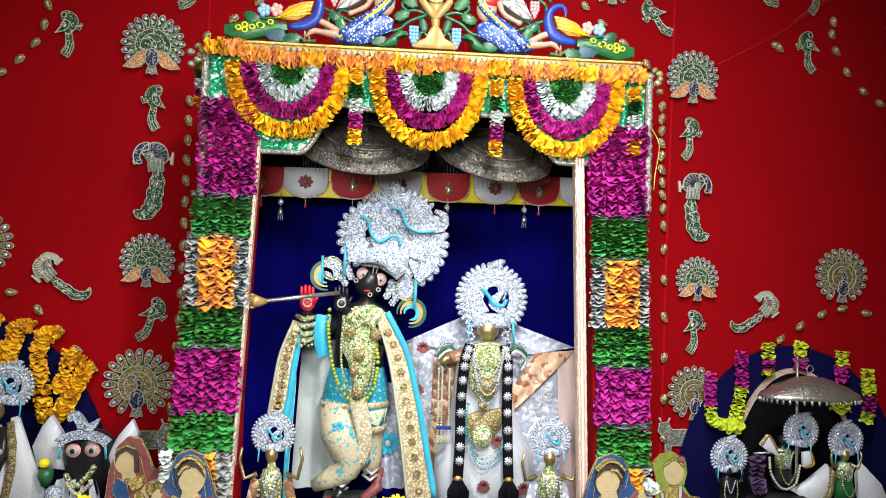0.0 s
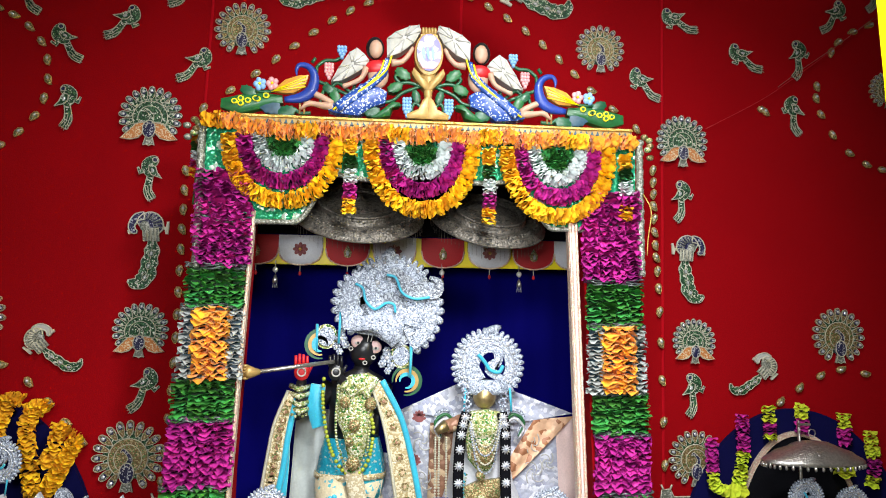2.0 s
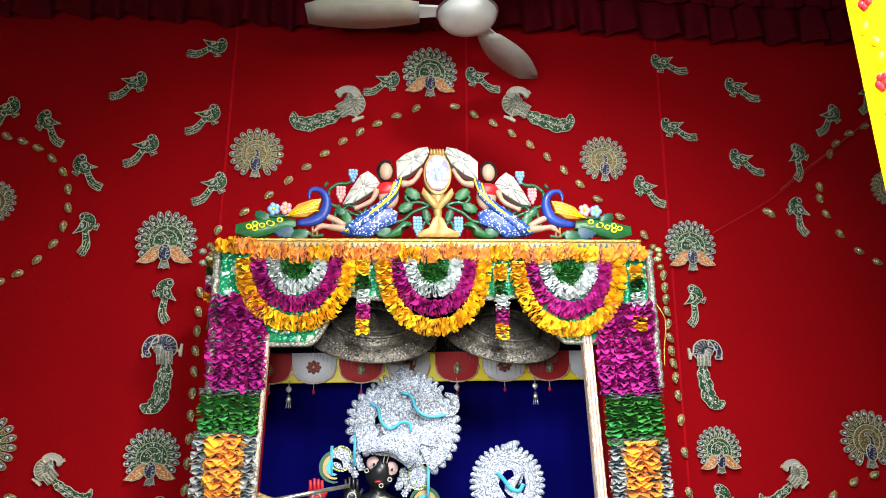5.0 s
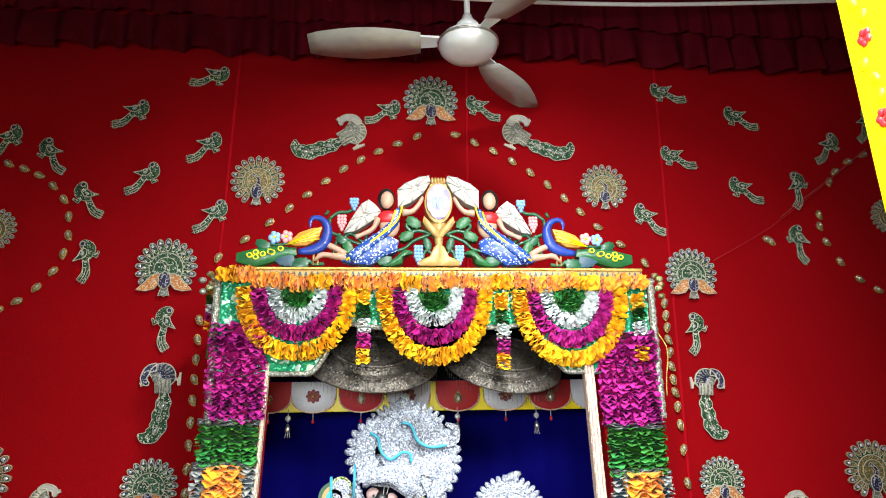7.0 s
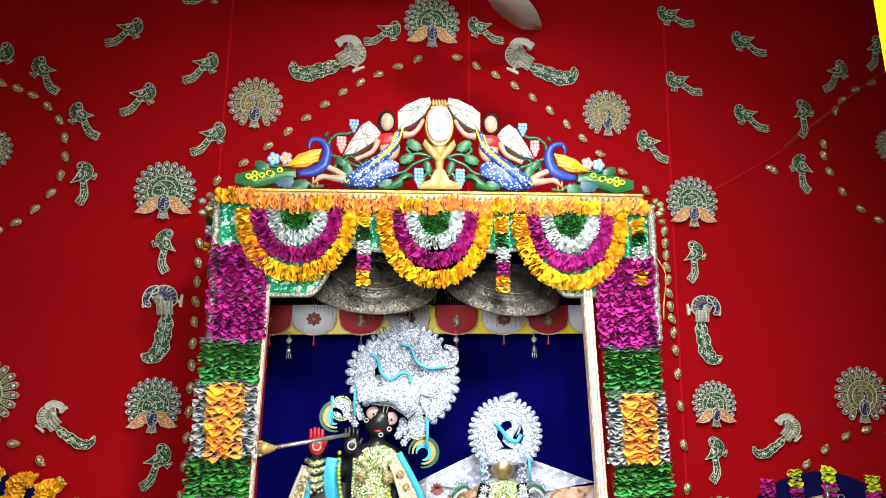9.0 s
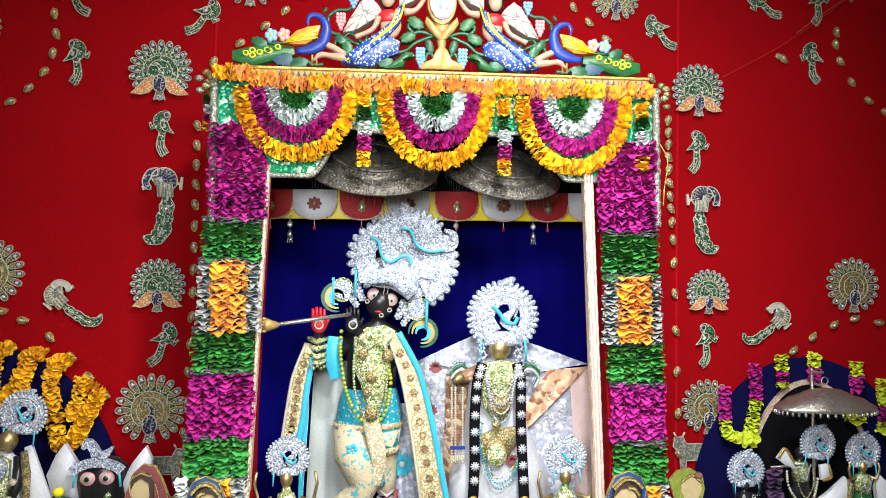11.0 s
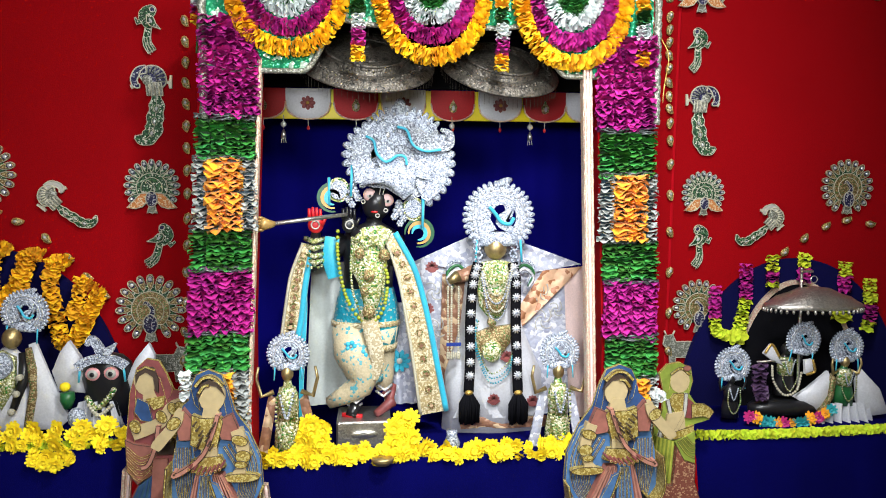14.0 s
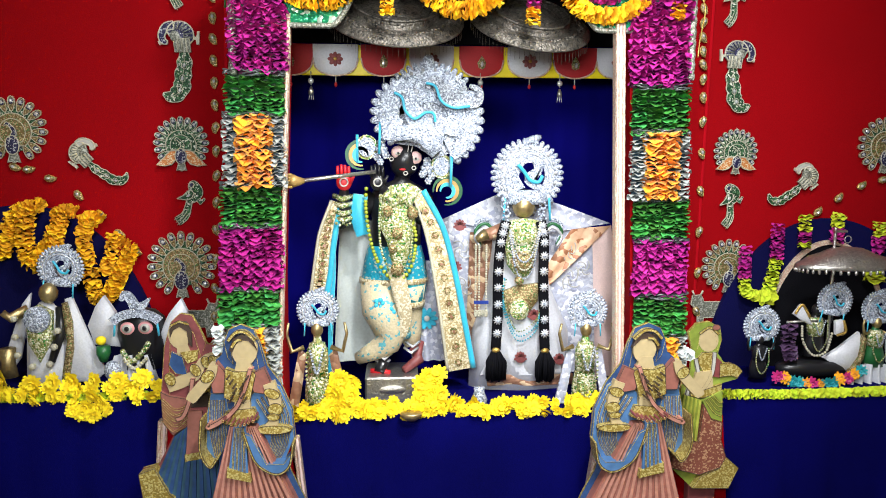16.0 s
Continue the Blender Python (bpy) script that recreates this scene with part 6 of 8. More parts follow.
def tall_jewels():
    s = Shape()
    y = 2.405
    s.plate([(-0.3058, 1.6643), (-0.2642, 1.6976), (-0.1984, 1.7065), (-0.1601, 1.6865), (-0.1875, 1.6309), (-0.1765, 1.5643), (-0.1930, 1.4754), (-0.2149, 1.4087), (-0.2445, 1.3809), (-0.2620, 1.4198), (-0.2806, 1.4976), (-0.3102, 1.5643)], y, y + 0.03, GREENGOLD, bulge=0.022)
    for c, r in (((-0.2423, 1.5309), 0.02), ((-0.2445, 1.4031), 0.022), ((-0.2587, 1.4754), 0.014), ((-0.2751, 1.6087), 0.018), ((-0.1875, 1.6032), 0.02)):
        s.plate(blob(c[0], c[1], r, r * 1.1), y - 0.03, y - 0.01, GOLDWORK, bulge=0.006)
    for k in range(6):
        a = (-0.6586 + 0.0010956 * (345 + 14 * k), 2.1866 - 0.0011113 * (470 + 12 * (k % 3)))
        s.ball((a[0], y - 0.024, a[1]), (0.012, 0.012, 0.022), GREENGOLD, 7, 5, pose(0, 0, 0, 0, 35 * (-1) ** k, 0))
    bead_string(s, [(-0.2971, 1.6643), (-0.3058, 1.5643), (-0.2971, 1.4643), (-0.2532, 1.3754), (-0.2039, 1.4198), (-0.1897, 1.5198), (-0.2006, 1.6087)], 0.0055, GREENGOLD, y - 0.02)
    s.add("bead_necklace", label="heavy green and gold beaded breast ornament", category="necklace")
    s = Shape()
    bead_string(s, [(-0.3496, 1.7087), (-0.3518, 1.6087), (-0.3299, 1.4754), (-0.2861, 1.3865), (-0.2368, 1.3620), (-0.1930, 1.4087), (-0.1765, 1.5087), (-0.1875, 1.5643)], 0.0075, LIMEBEAD, 2.395, 1.6)
    s.add("bead_garland", label="long lime green bead garland", category="necklace")
    s = Shape()
    for i, p in enumerate(((-0.4340, 1.6554), (-0.4340, 1.6309), (-0.4329, 1.6032), (-0.4307, 1.5809))):
        s.tube([(p[0] - 0.032, 2.435, p[1] + 0.004), (p[0], 2.395, p[1] - 0.006), (p[0] + 0.032, 2.435, p[1] + 0.002)], 0.010, GREENGOLD, 7)
    for k in range(5):
        s.ball(((-0.4559, 2.1866)[0] + 0.012 * k, 2.40, (-0.6586, 1.5643)[1] - 0.006 * (k % 2)), 0.006, GREENGOLD, 6, 4)
    s.add("bangle", label="stacked gold beaded bangles on the arm", category="bangle")
    s = Shape()
    p = (-0.1820, 1.5976)
    for k in range(8):
        a = 2 * math.pi * k / 8
        s.ball((p[0] + 0.011 * math.cos(a), 2.40, p[1] + 0.011 * math.sin(a)), (0.006, 0.004, 0.006), SILVERRIM, 6, 4)
    s.add("arm_star", label="silver star ornament on the arm", category="ornament")


tall_jewels()


def shawl(name, pts, widths, y, lining, border, edge, label):
    """A hanging strip with a broad brocade border and a narrow silk edge."""
    t = thing(name, (0, y, 0), label, "shawl")
    w = curve(pts, 26)
    s = Shape()
    s.plate(band(w, widths), 0.0, 0.010, border, bulge=0.0)
    s.add("border", t)
    s = Shape()
    o = band(w, widths)
    n = len(w)
    side = o[:n] if edge > 0 else o[n:]
    s.tube([(x + 0.006 * edge, -0.001, z) for x, z in side], 0.011, lining, 8, 0.6)
    other = o[n:] if edge > 0 else o[:n]
    s.add("silk_edge", t, "turquoise silk edge")
    s = Shape()
    s.tube([(x, -0.002, z) for x, z in other], 0.006, PALECORD, 6)
    s.add("braid_edge", t)
    s = Shape()
    for i in range(3, len(w) - 1, 2):
        p = w[i]
        s = Shape()
        s.plate(blob(p[0], p[1], 0.014, 0.014, 0, 12), -0.006, 0.002, GOLDWORK)
        s.plate(blob(p[0], p[1], 0.006, 0.006, 0, 8), -0.010, -0.002, BROWN)
        s.add("medallion", t, "gold medallion")


shawl("shawl", [(-0.4592, 1.6398), (-0.4943, 1.5198), (-0.5140, 1.3865), (-0.5293, 1.2976)], [0.03, 0.05, 0.055, 0.05], 2.42, TURQ, SHAWLGOLD, 1, "cream and gold bordered shawl end hanging from the arm")
shawl("shawl", [(-0.1711, 1.6732), (-0.1108, 1.5309), (-0.0725, 1.3642), (-0.0451, 1.2087), (-0.0144, 1.0197)], [0.035, 0.06, 0.072, 0.078, 0.09], 2.42, TURQ, SHAWLGOLD, 1, "gold bordered turquoise shawl falling from the shoulder")
s = Shape()
s.plate(band(curve([(-0.4745, 1.5643), (-0.4745, 1.4087), (-0.4833, 1.2420), (-0.4921, 1.0086)], 16), [0.012, 0.022, 0.02, 0.012]), 2.44, 2.452, TURQ)
s.add("silk_strip", label="narrow turquoise silk strip hanging beside the idol", category="cloth")


def cloth_panel(name, x0, x1, z0, z1, y, m, label, folds=4, top=None, amp=0.012):
    """A hanging cloth in vertical folds. top: x of the upper corners where they differ from the lower."""
    s = Shape()
    nx, nz = 36, 10
    a0, a1 = top or (x0, x1)
    vs, fs = [], []
    for j in range(nz + 1):
        k = j / nz
        for i in range(nx + 1):
            u = i / nx
            x = (x0 + (x1 - x0) * u) * (1 - k) + (a0 + (a1 - a0) * u) * k
            vs.append((x, y - amp * math.sin(2 * math.pi * folds * u + 0.6 * math.sin(3 * k)) * (1.2 - 0.7 * k), z0 + (z1 - z0) * k))
    for j in range(nz):
        for i in range(nx):
            a = j * (nx + 1) + i
            fs.append((a, a + 1, a + nx + 2, a + nx + 1))
    n = len(vs)
    back = [(x, yy + 0.004, z) for x, yy, z in vs]
    s.put(vs + back, fs + [tuple(i + n for i in f[::-1]) for f in fs], m)
    return s.add(name, label=label, category="cloth")


cloth_panel("grey_cloth", (-0.4833, 2.1866)[0], (-0.3080, 2.1866)[0], (-0.6586, 1.0197)[1], (-0.6586, 1.5643)[1], 2.56, GREYCLOTH, "pale grey satin cloth hanging behind the idol", 2, ((-0.4559, 2.1866)[0], (-0.3299, 2.1866)[0]), 0.006)
lp = cloth_panel("lace_cloth", (-0.1875, 2.1866)[0], (-0.0451, 2.1866)[0], (-0.6586, 1.0197)[1], (-0.6586, 1.4087)[1], 2.55, LACE, "pale lace cloth with turquoise flowers beside the idol", 3, ((-0.1875, 2.1866)[0], (-0.0889, 2.1866)[0]), 0.006)
s = Shape()
c = (-0.1305, 1.1898)
for q in range(10):
    a = 2 * math.pi * q / 10
    s.plate(blob(c[0] + 0.026 * math.cos(a), c[1] + 0.026 * math.sin(a), 0.018, 0.009, math.degrees(a), 8), 2.528, 2.534, TURQ)
s.ball((c[0], 2.528, c[1]), (0.012, 0.004, 0.012), PAINTWHITE, 8, 5)
s.add("flower_patch", label="turquoise flower patch sewn on lace", category="applique")

s = Shape()
s.box((-0.3606, 2.1866)[0], (-0.1678, 2.1866)[0], 2.36, 2.56, 0.894, (-0.6586, 1.0131)[1], BRIGHTMETAL, 0.006)
s.plate(blob((-0.2620, 2.1866)[0], (-0.6586, 0.9697)[1], 0.045, 0.014), 2.352, 2.362, BRIGHTMETAL, bulge=0.004)
s.add("pedestal", label="low dark metal pedestal under the idol", category="pedestal")


# ---- the second idol with her lace veil ----
def veiled_idol():
    s = Shape()
    y = 2.53
    s.rings([(0.897, 0.20, 0.07, (0.2295, 1.8946)[0]), ((-0.0824, 1.1388)[1], 0.185, 0.075, (0.2295, 1.8946)[0]), ((-0.0824, 1.3089)[1], 0.12, 0.07, (0.2202, 1.8946)[0]), ((-0.0824, 1.4411)[1], 0.10, 0.06, (0.2155, 1.8946)[0]), ((-0.0824, 1.5451)[1], 0.095, 0.05, (0.2202, 1.8946)[0]), ((-0.0824, 1.5781)[1], 0.03, 0.03, (0.2248, 1.8946)[0]), ((-0.0824, 1.5923)[1], 0.025, 0.03, (0.2248, 1.8946)[0])], WHITECLOTH, 30, (0, y, 0), 0.03, 7)
    s.ball(((0.2248, 1.8946)[0], y - 0.05, (-0.0824, 1.6187)[1]), (0.042, 0.04, 0.044), BRASS, 16, 10)
    s.ball(((0.2248, 1.8946)[0], y - 0.012, (-0.0824, 1.6395)[1]), (0.052, 0.045, 0.045), BLACK, 14, 9)
    s.ball(((0.2248, 1.8946)[0], y - 0.072, (-0.0824, 1.6414)[1]), (0.006, 0.003, 0.006), REDPAINT, 7, 5)
    s.tube([((0.0852, 1.5167)[0], y - 0.06, (-0.0824, 1.5167)[1]), ((0.0479, 1.4978)[0], y - 0.07, (-0.0824, 1.4978)[1])], [0.022, 0.012], BRASS, 8)
    s.tube([((0.1503, 1.5262)[0], y - 0.02, (-0.0824, 1.5262)[1]), ((0.0852, 1.5120)[0], y - 0.05, (-0.0824, 1.5120)[1])], [0.03, 0.022], BROWN, 10)
    s.add("idol_statue", label="brass faced idol in a white satin dress", category="statue")


veiled_idol()
small_crown(*((0.2355, 1.8946)[0], 2.475, (-0.0824, 1.7320)[1]), 0.132, "large round silver stone-set crown with blue cord")


def veil():
    t = thing("lace_veil", (0, 2.55, 0), "wide white lace veil with pink and peach brocade borders", "veil")

    def sheet(name, corners, m, y, label="", folds=0.004):
        s = Shape()
        n = 14
        a, b, c, d = (Vector(q) for q in corners)
        vs, fs = [], []
        for j in range(n + 1):
            for i in range(n + 1):
                u, v = i / n, j / n
                p = (a * (1 - u) + b * u) * (1 - v) + (d * (1 - u) + c * u) * v
                vs.append((p.x, y + folds * math.sin(9 * u + 4 * v), p.y))
        for j in range(n):
            for i in range(n):
                q = j * (n + 1) + i
                fs.append((q, q + 1, q + n + 2, q + n + 1))
        k = len(vs)
        s.put(vs + [(x, yy + 0.003, z) for x, yy, z in vs], fs + [tuple(i + k for i in f[::-1]) for f in fs], m)
        return s.add(name, t, label)

    sheet("left_lace", [(0.0293, 0.9877), (0.2248, 0.9877), (0.2155, 1.6112), (-0.0824, 1.5592)], LACE, 0.02)
    sheet("left_shoulder", [(-0.0824, 1.5592), (0.2155, 1.5167), (0.1969, 1.6537), (0.1364, 1.6584)], LACE, 0.012)
    sheet("right_shoulder", [(0.2434, 1.4978), (0.580, 1.5480), (0.3350, 1.6376), (0.2528, 1.6471)], LACE, 0.012)
    sheet("right_lace", [(0.2341, 0.9577), (0.5500, 0.9577), (0.5400, 1.5309), (0.2388, 1.5356)], LACE, 0.024)
    sheet("pink_border", [(0.5400, 0.9430), (0.655, 0.9430), (0.5830, 1.5430), (0.5100, 1.4884)], PINK, 0.010, "pale pink net border")
    sheet("peach_band", [(0.3000, 1.3372), (0.3372, 1.3042), (0.5780, 1.5409), (0.4217, 1.5262)], PEACH, -0.004, "peach brocade band")
    sheet("brown_band", [(0.0200, 0.9877), (0.1085, 1.0444), (0.1271, 1.5167), (0.0340, 1.5167)], BROWN, 0.004, "brown and gold brocade")
    sheet("skirt", [(0.0666, 0.9830), (0.3831, 0.9830), (0.3086, 1.3089), (0.1969, 1.2428)], WHITECLOTH, -0.085, "white satin skirt", 0.010)
    sheet("hem", [(0.0945, 0.9423), (0.4250, 0.9423), (0.4203, 0.9858), (0.0898, 0.9858)], BROWN, -0.09, "brown brocade hem", 0.006)
    for c in ((0.2155, 1.0585), (0.3626, 1.0491), (-0.0154, 1.5545), (-0.0312, 1.4034), (0.2639, 1.2191)):
        s = Shape()
        for q in range(7):
            a = math.pi * q / 6
            s.plate(blob(c[0] + 0.014 * math.cos(a), c[1] + 0.018 * math.sin(a) - 0.008, 0.011, 0.006, math.degrees(a), 8), -0.110, -0.104, DULLWINE)
        s.plate(blob(c[0], c[1] - 0.012, 0.016, 0.010), -0.111, -0.104, DULLWINE)
        s.add("flower_motif", t, "wine red sewn flower")
    # embroidered tendrils
    for c, k in (((0.4250, 1.3372), 1.0), ((0.4203, 1.4411), 0.8), ((0.0014, 1.4506), 0.9), ((0.0107, 1.3089), 0.9), ((-0.0172, 1.2333), 0.8), ((0.4762, 1.3750), 0.7)):
        s = Shape()
        for q in range(4):
            a0 = q * 1.6
            s.tube([(c[0] + k * r * math.cos(a0 + r * 60), -0.004, c[1] + k * r * 1.2 * math.sin(a0 + r * 60)) for r in [0.006 + 0.004 * i for i in range(10)]], 0.0022, PAINTWHITE, 5)
        s.add("tendril", t, "white embroidered tendril")


veil()


def braid(pts, tz, y=2.425):
    t = thing("black_braid", (0, y, 0), "long black braid with silver stars and a tassel", "braid", "braids of the veiled idol")
    w = curve(pts, 30)
    s = Shape()
    s.tube([(p[0], 0, p[1]) for p in w], 0.019, BLACK_CLOTH, 10, 0.5)
    s.add("plait", t)
    for i in range(2, 29, 3):
        p = w[i]
        s = Shape()
        for k in range(10):
            a = 2 * math.pi * k / 10
            s.tube([(p[0], -0.013, p[1]), (p[0] + 0.017 * math.cos(a), -0.011, p[1] + 0.017 * math.sin(a))], [0.004, 0.0022], SILVERRIM, 5)
        s.ball((p[0], -0.014, p[1]), (0.007, 0.005, 0.007), SILVER, 8, 5)
        s.add("silver_star", t, "silver star")
    s = Shape()
    p = w[-1]
    for k in range(60):
        a, r = rnd.uniform(0, 6.28), rnd.uniform(0, 1) ** 0.5
        s.tube([(p[0] + 0.008 * r * math.cos(a), 0.01 * r * math.sin(a), p[1]), (p[0] + 0.038 * r * math.cos(a), 0.024 * r * math.sin(a) - 0.006, p[1] - 0.045), (p[0] + 0.037 * r * math.cos(a), 0.022 * r * math.sin(a), p[1] - rnd.uniform(0.10, 0.118))], 0.005, BLACK_CLOTH, 5)
    s.add("tassel", t, "black yarn tassel")
    s = Shape()
    s.ball((p[0], -0.004, p[1]), (0.016, 0.014, 0.012), GOLD, 10, 6)
    s.add("knot", t, "gold knot")


braid([(0.1522, 1.5687), (0.1336, 1.4978), (0.1243, 1.3656), (0.1243, 1.2144), (0.1187, 1.0916)], 0)
braid([(0.2788, 1.5687), (0.2919, 1.4978), (0.2919, 1.3656), (0.2974, 1.2144), (0.3030, 1.0869)], 0)


def veiled_jewels():
    y = 2.44
    s = Shape()
    s.plate([(0.1690, 1.5687), (0.2248, 1.5781), (0.2760, 1.5687), (0.2760, 1.4884), (0.2621, 1.4034), (0.2388, 1.3656), (0.1969, 1.3608), (0.1615, 1.4034), (0.1485, 1.4978)], y, y + 0.025, GREENGOLD, bulge=0.018)
    s.plate(blob((0.2137, 1.8946)[0], (-0.0824, 1.5120)[1], 0.056, 0.032), y - 0.020, y - 0.01, GREENGOLD, bulge=0.006)
    s.plate(blob((0.2137, 1.8946)[0], (-0.0824, 1.4223)[1], 0.045, 0.036), y - 0.020, y - 0.01, GOLDWORK, bulge=0.006)
    s.plate(blob((0.2016, 1.8946)[0], (-0.0824, 1.3514)[1], 0.016, 0.016), y - 0.03, y - 0.01, GOLDWORK, bulge=0.004)
    for k in range(4):
        bead_string(s, [(-0.0824 + 0.000931 * (262), 1.8946 - 0.0009447 * (350 + 14 * k)), (-0.0824 + 0.000931 * (290), 1.8946 - 0.0009447 * (440 + 30 * k)), (-0.0824 + 0.000931 * (322), 1.8946 - 0.0009447 * (470 + 32 * k)), (-0.0824 + 0.000931 * (355), 1.8946 - 0.0009447 * (440 + 30 * k)), (-0.0824 + 0.000931 * (382), 1.8946 - 0.0009447 * (350 + 14 * k))], 0.0042, (PALECORD, SILVER)[k % 2], y - 0.030, 1.7)
    s.add("breast_ornament", label="gold and silver beaded breast ornament", category="necklace")
    s = Shape()
    s.plate([(0.1503, 1.3089), (0.1969, 1.3278), (0.2807, 1.3372), (0.2760, 1.2711), (0.2434, 1.2286), (0.1969, 1.2097), (0.1550, 1.2333)], y, y + 0.02, GOLDWORK, bulge=0.01)
    s.plate(blob((0.2043, 1.8946)[0], (-0.0824, 1.2428)[1], 0.035, 0.04), y - 0.02, y - 0.005, GREENGOLD, bulge=0.006)
    s.add("waist_ornament", label="gold embroidered waist ornament", category="ornament")
    s = Shape()
    for k in range(3):
        bead_string(s, [(-0.0824 + 0.000931 * (255 - 4 * k), 1.8946 - 0.0009447 * (560)), (-0.0824 + 0.000931 * (248 - 4 * k), 1.8946 - 0.0009447 * (650 + 10 * k)), (-0.0824 + 0.000931 * (300), 1.8946 - 0.0009447 * (775 + 18 * k)), (-0.0824 + 0.000931 * (370), 1.8946 - 0.0009447 * (740 + 22 * k)), (-0.0824 + 0.000931 * (392), 1.8946 - 0.0009447 * (690 + 10 * k))], 0.0036, GREENGOLD if k == 0 else TURQWORK, y - 0.016, 1.9)
    s.add("bead_necklace", label="thin loops of pale green beads", category="necklace")
    s = Shape()
    for k in range(4):
        x = (-0.0824 + 0.000931 * (134 + 14 * k), 1.8946 - 0.0009447 * (0))[0]
        if k in (0, 1, 3):
            bead_string(s, [(x, (-0.0824, 1.4884)[1]), (x, (-0.0824, 1.3656)[1]), (x, (-0.0824, 1.2191)[1])], 0.0045, PALECORD, 2.43, 1.6)
    s.box((0.0368, 1.8946)[0], (0.0908, 1.8946)[0], 2.425, 2.435, (-0.0824, 1.2635)[1], (-0.0824, 1.2758)[1], PAINTBLUE, 0.001)
    for k in range(7):
        s.ball(((-0.0824 + 0.000931 * (132 + 8 * k), 1.8946 - 0.0009447 * (0))[0], 2.43, (-0.0824, 1.2286)[1]), (0.004, 0.004, 0.016), PALECORD, 6, 4)
    s.add("bead_tassel", label="pearl bead strings with a blue band hung from the hand", category="tassel")
    for x, z, d in (((0.1615, 1.6112)[0], (-0.0824, 1.6112)[1], -1), ((0.2881, 1.6159)[0], (-0.0824, 1.6159)[1], 1)):
        s = Shape()
        for k in range(4):
            for q in range(6):
                a = 2 * math.pi * q / 6
                s.ball((x + d * 0.008 * (k % 2) + 0.011 * math.cos(a), 2.47, z + 0.03 - 0.024 * k + 0.011 * math.sin(a)), (0.006, 0.005, 0.006), SILVER, 6, 4)
        s.add("ear_ornament", label="silver flower ear ornament", category="ornament", group="ear ornaments of the veiled idol")
    for cx, d in ((180, -1), (450, 1)):
        s = Shape()
        for k in range(3):
            ropes(s, [(-0.0824 + 0.000931 * (cx - d * 40), 1.8946 - 0.0009447 * (380 + 14 * k)), (-0.0824 + 0.000931 * (cx), 1.8946 - 0.0009447 * (345 + 16 * k)), (-0.0824 + 0.000931 * (cx + d * 40), 1.8946 - 0.0009447 * (370 + 20 * k)), (-0.0824 + 0.000931 * (cx + d * 20), 1.8946 - 0.0009447 * (440 + 6 * k))], 0.006, (SILVER, LEAFGREEN, SILVERRIM)[k], 2.50 - 0.003 * k)
        s.add("peacock_brooch", label="silver and green peacock brooch pinned on the veil", category="brooch", group="brooches on the veil")


veiled_jewels()


bring(1.0042, 0.0249, -0.04, -0.0057)

# ---- small idols ----
def small_idol(x, y, z0, h, body, skirt, label, crown=0.055, face=BRASS, drape=None, arms=True, lean=0):
    """A small standing figure under a round silver crown; h: from its foot to the top of its head."""
    s = Shape()
    k = h / 0.25
    g = min(k, 0.92)
    s.rings([(0, 0.052 * g, 0.035 * g), (0.06 * k, 0.05 * g, 0.034 * g), (0.12 * k, 0.036 * g, 0.03 * g), (0.17 * k, 0.04 * g, 0.026 * g), (0.19 * k, 0.018 * g, 0.016 * g), (0.205 * k, 0.014 * g, 0.014 * g)], skirt, 18, (x, y, z0), 0.05, 8)
    s.rings([(0.10 * k, 0.039 * g, 0.032 * g), (0.15 * k, 0.042 * g, 0.031 * g), (0.188 * k, 0.03 * g, 0.022 * g)], body, 16, (x, y - 0.003, z0))
    s.ball((x, y - 0.004, z0 + 0.225 * k), (0.023 * g, 0.024 * g, 0.030 * g), face, 12, 8)
    if arms:
        for d in (-1, 1):
            s.tube([(x + d * 0.036 * k, y, z0 + 0.175 * k), (x + d * 0.068 * k, y - 0.01, z0 + 0.165 * k), (x + d * 0.080 * k, y - 0.015, z0 + 0.215 * k), (x + d * 0.074 * k, y - 0.015, z0 + 0.245 * k)], [0.010 * g, 0.008 * g, 0.006 * g, 0.005 * g], face, 8)
    s.add("small_idol", label=label, category="statue")
    if crown:
        small_crown(x + 0.004, y - 0.008, z0 + h + crown * 0.50, crown, lean=lean)
    s = Shape()
    bead_string(s, [(x - 0.034 * g, z0 + 0.18 * k), (x - 0.036 * g, z0 + 0.09 * k), (x, z0 + 0.03 * k), (x + 0.036 * g, z0 + 0.09 * k), (x + 0.034 * g, z0 + 0.18 * k)], 0.0042 * max(k, 0.8), GREENGOLD, y - 0.045 * g)
    bead_string(s, [(x - 0.026 * g, z0 + 0.18 * k), (x, z0 + 0.11 * k), (x + 0.026 * g, z0 + 0.18 * k)], 0.004 * max(k, 0.8), SILVER, y - 0.042 * g)
    s.add("bead_necklace", label="small green and silver bead necklace", category="necklace", group="necklaces of the small idols")
    if drape:
        s = Shape()
        s.plate([(x - 0.05 * k, z0 + 0.17 * k), (x - 0.085 * k, z0 + 0.0), (x - 0.055 * k, z0 + 0.0), (x - 0.03 * k, z0 + 0.15 * k)], y + 0.01, y + 0.02, drape, bulge=0.006)
        s.plate([(x + 0.05 * k, z0 + 0.17 * k), (x + 0.085 * k, z0 + 0.0), (x + 0.055 * k, z0 + 0.0), (x + 0.03 * k, z0 + 0.15 * k)], y + 0.01, y + 0.02, drape, bulge=0.006)
        s.add("small_shawl", label="small gold bordered shawl on the idol", category="shawl", group="small shawls")


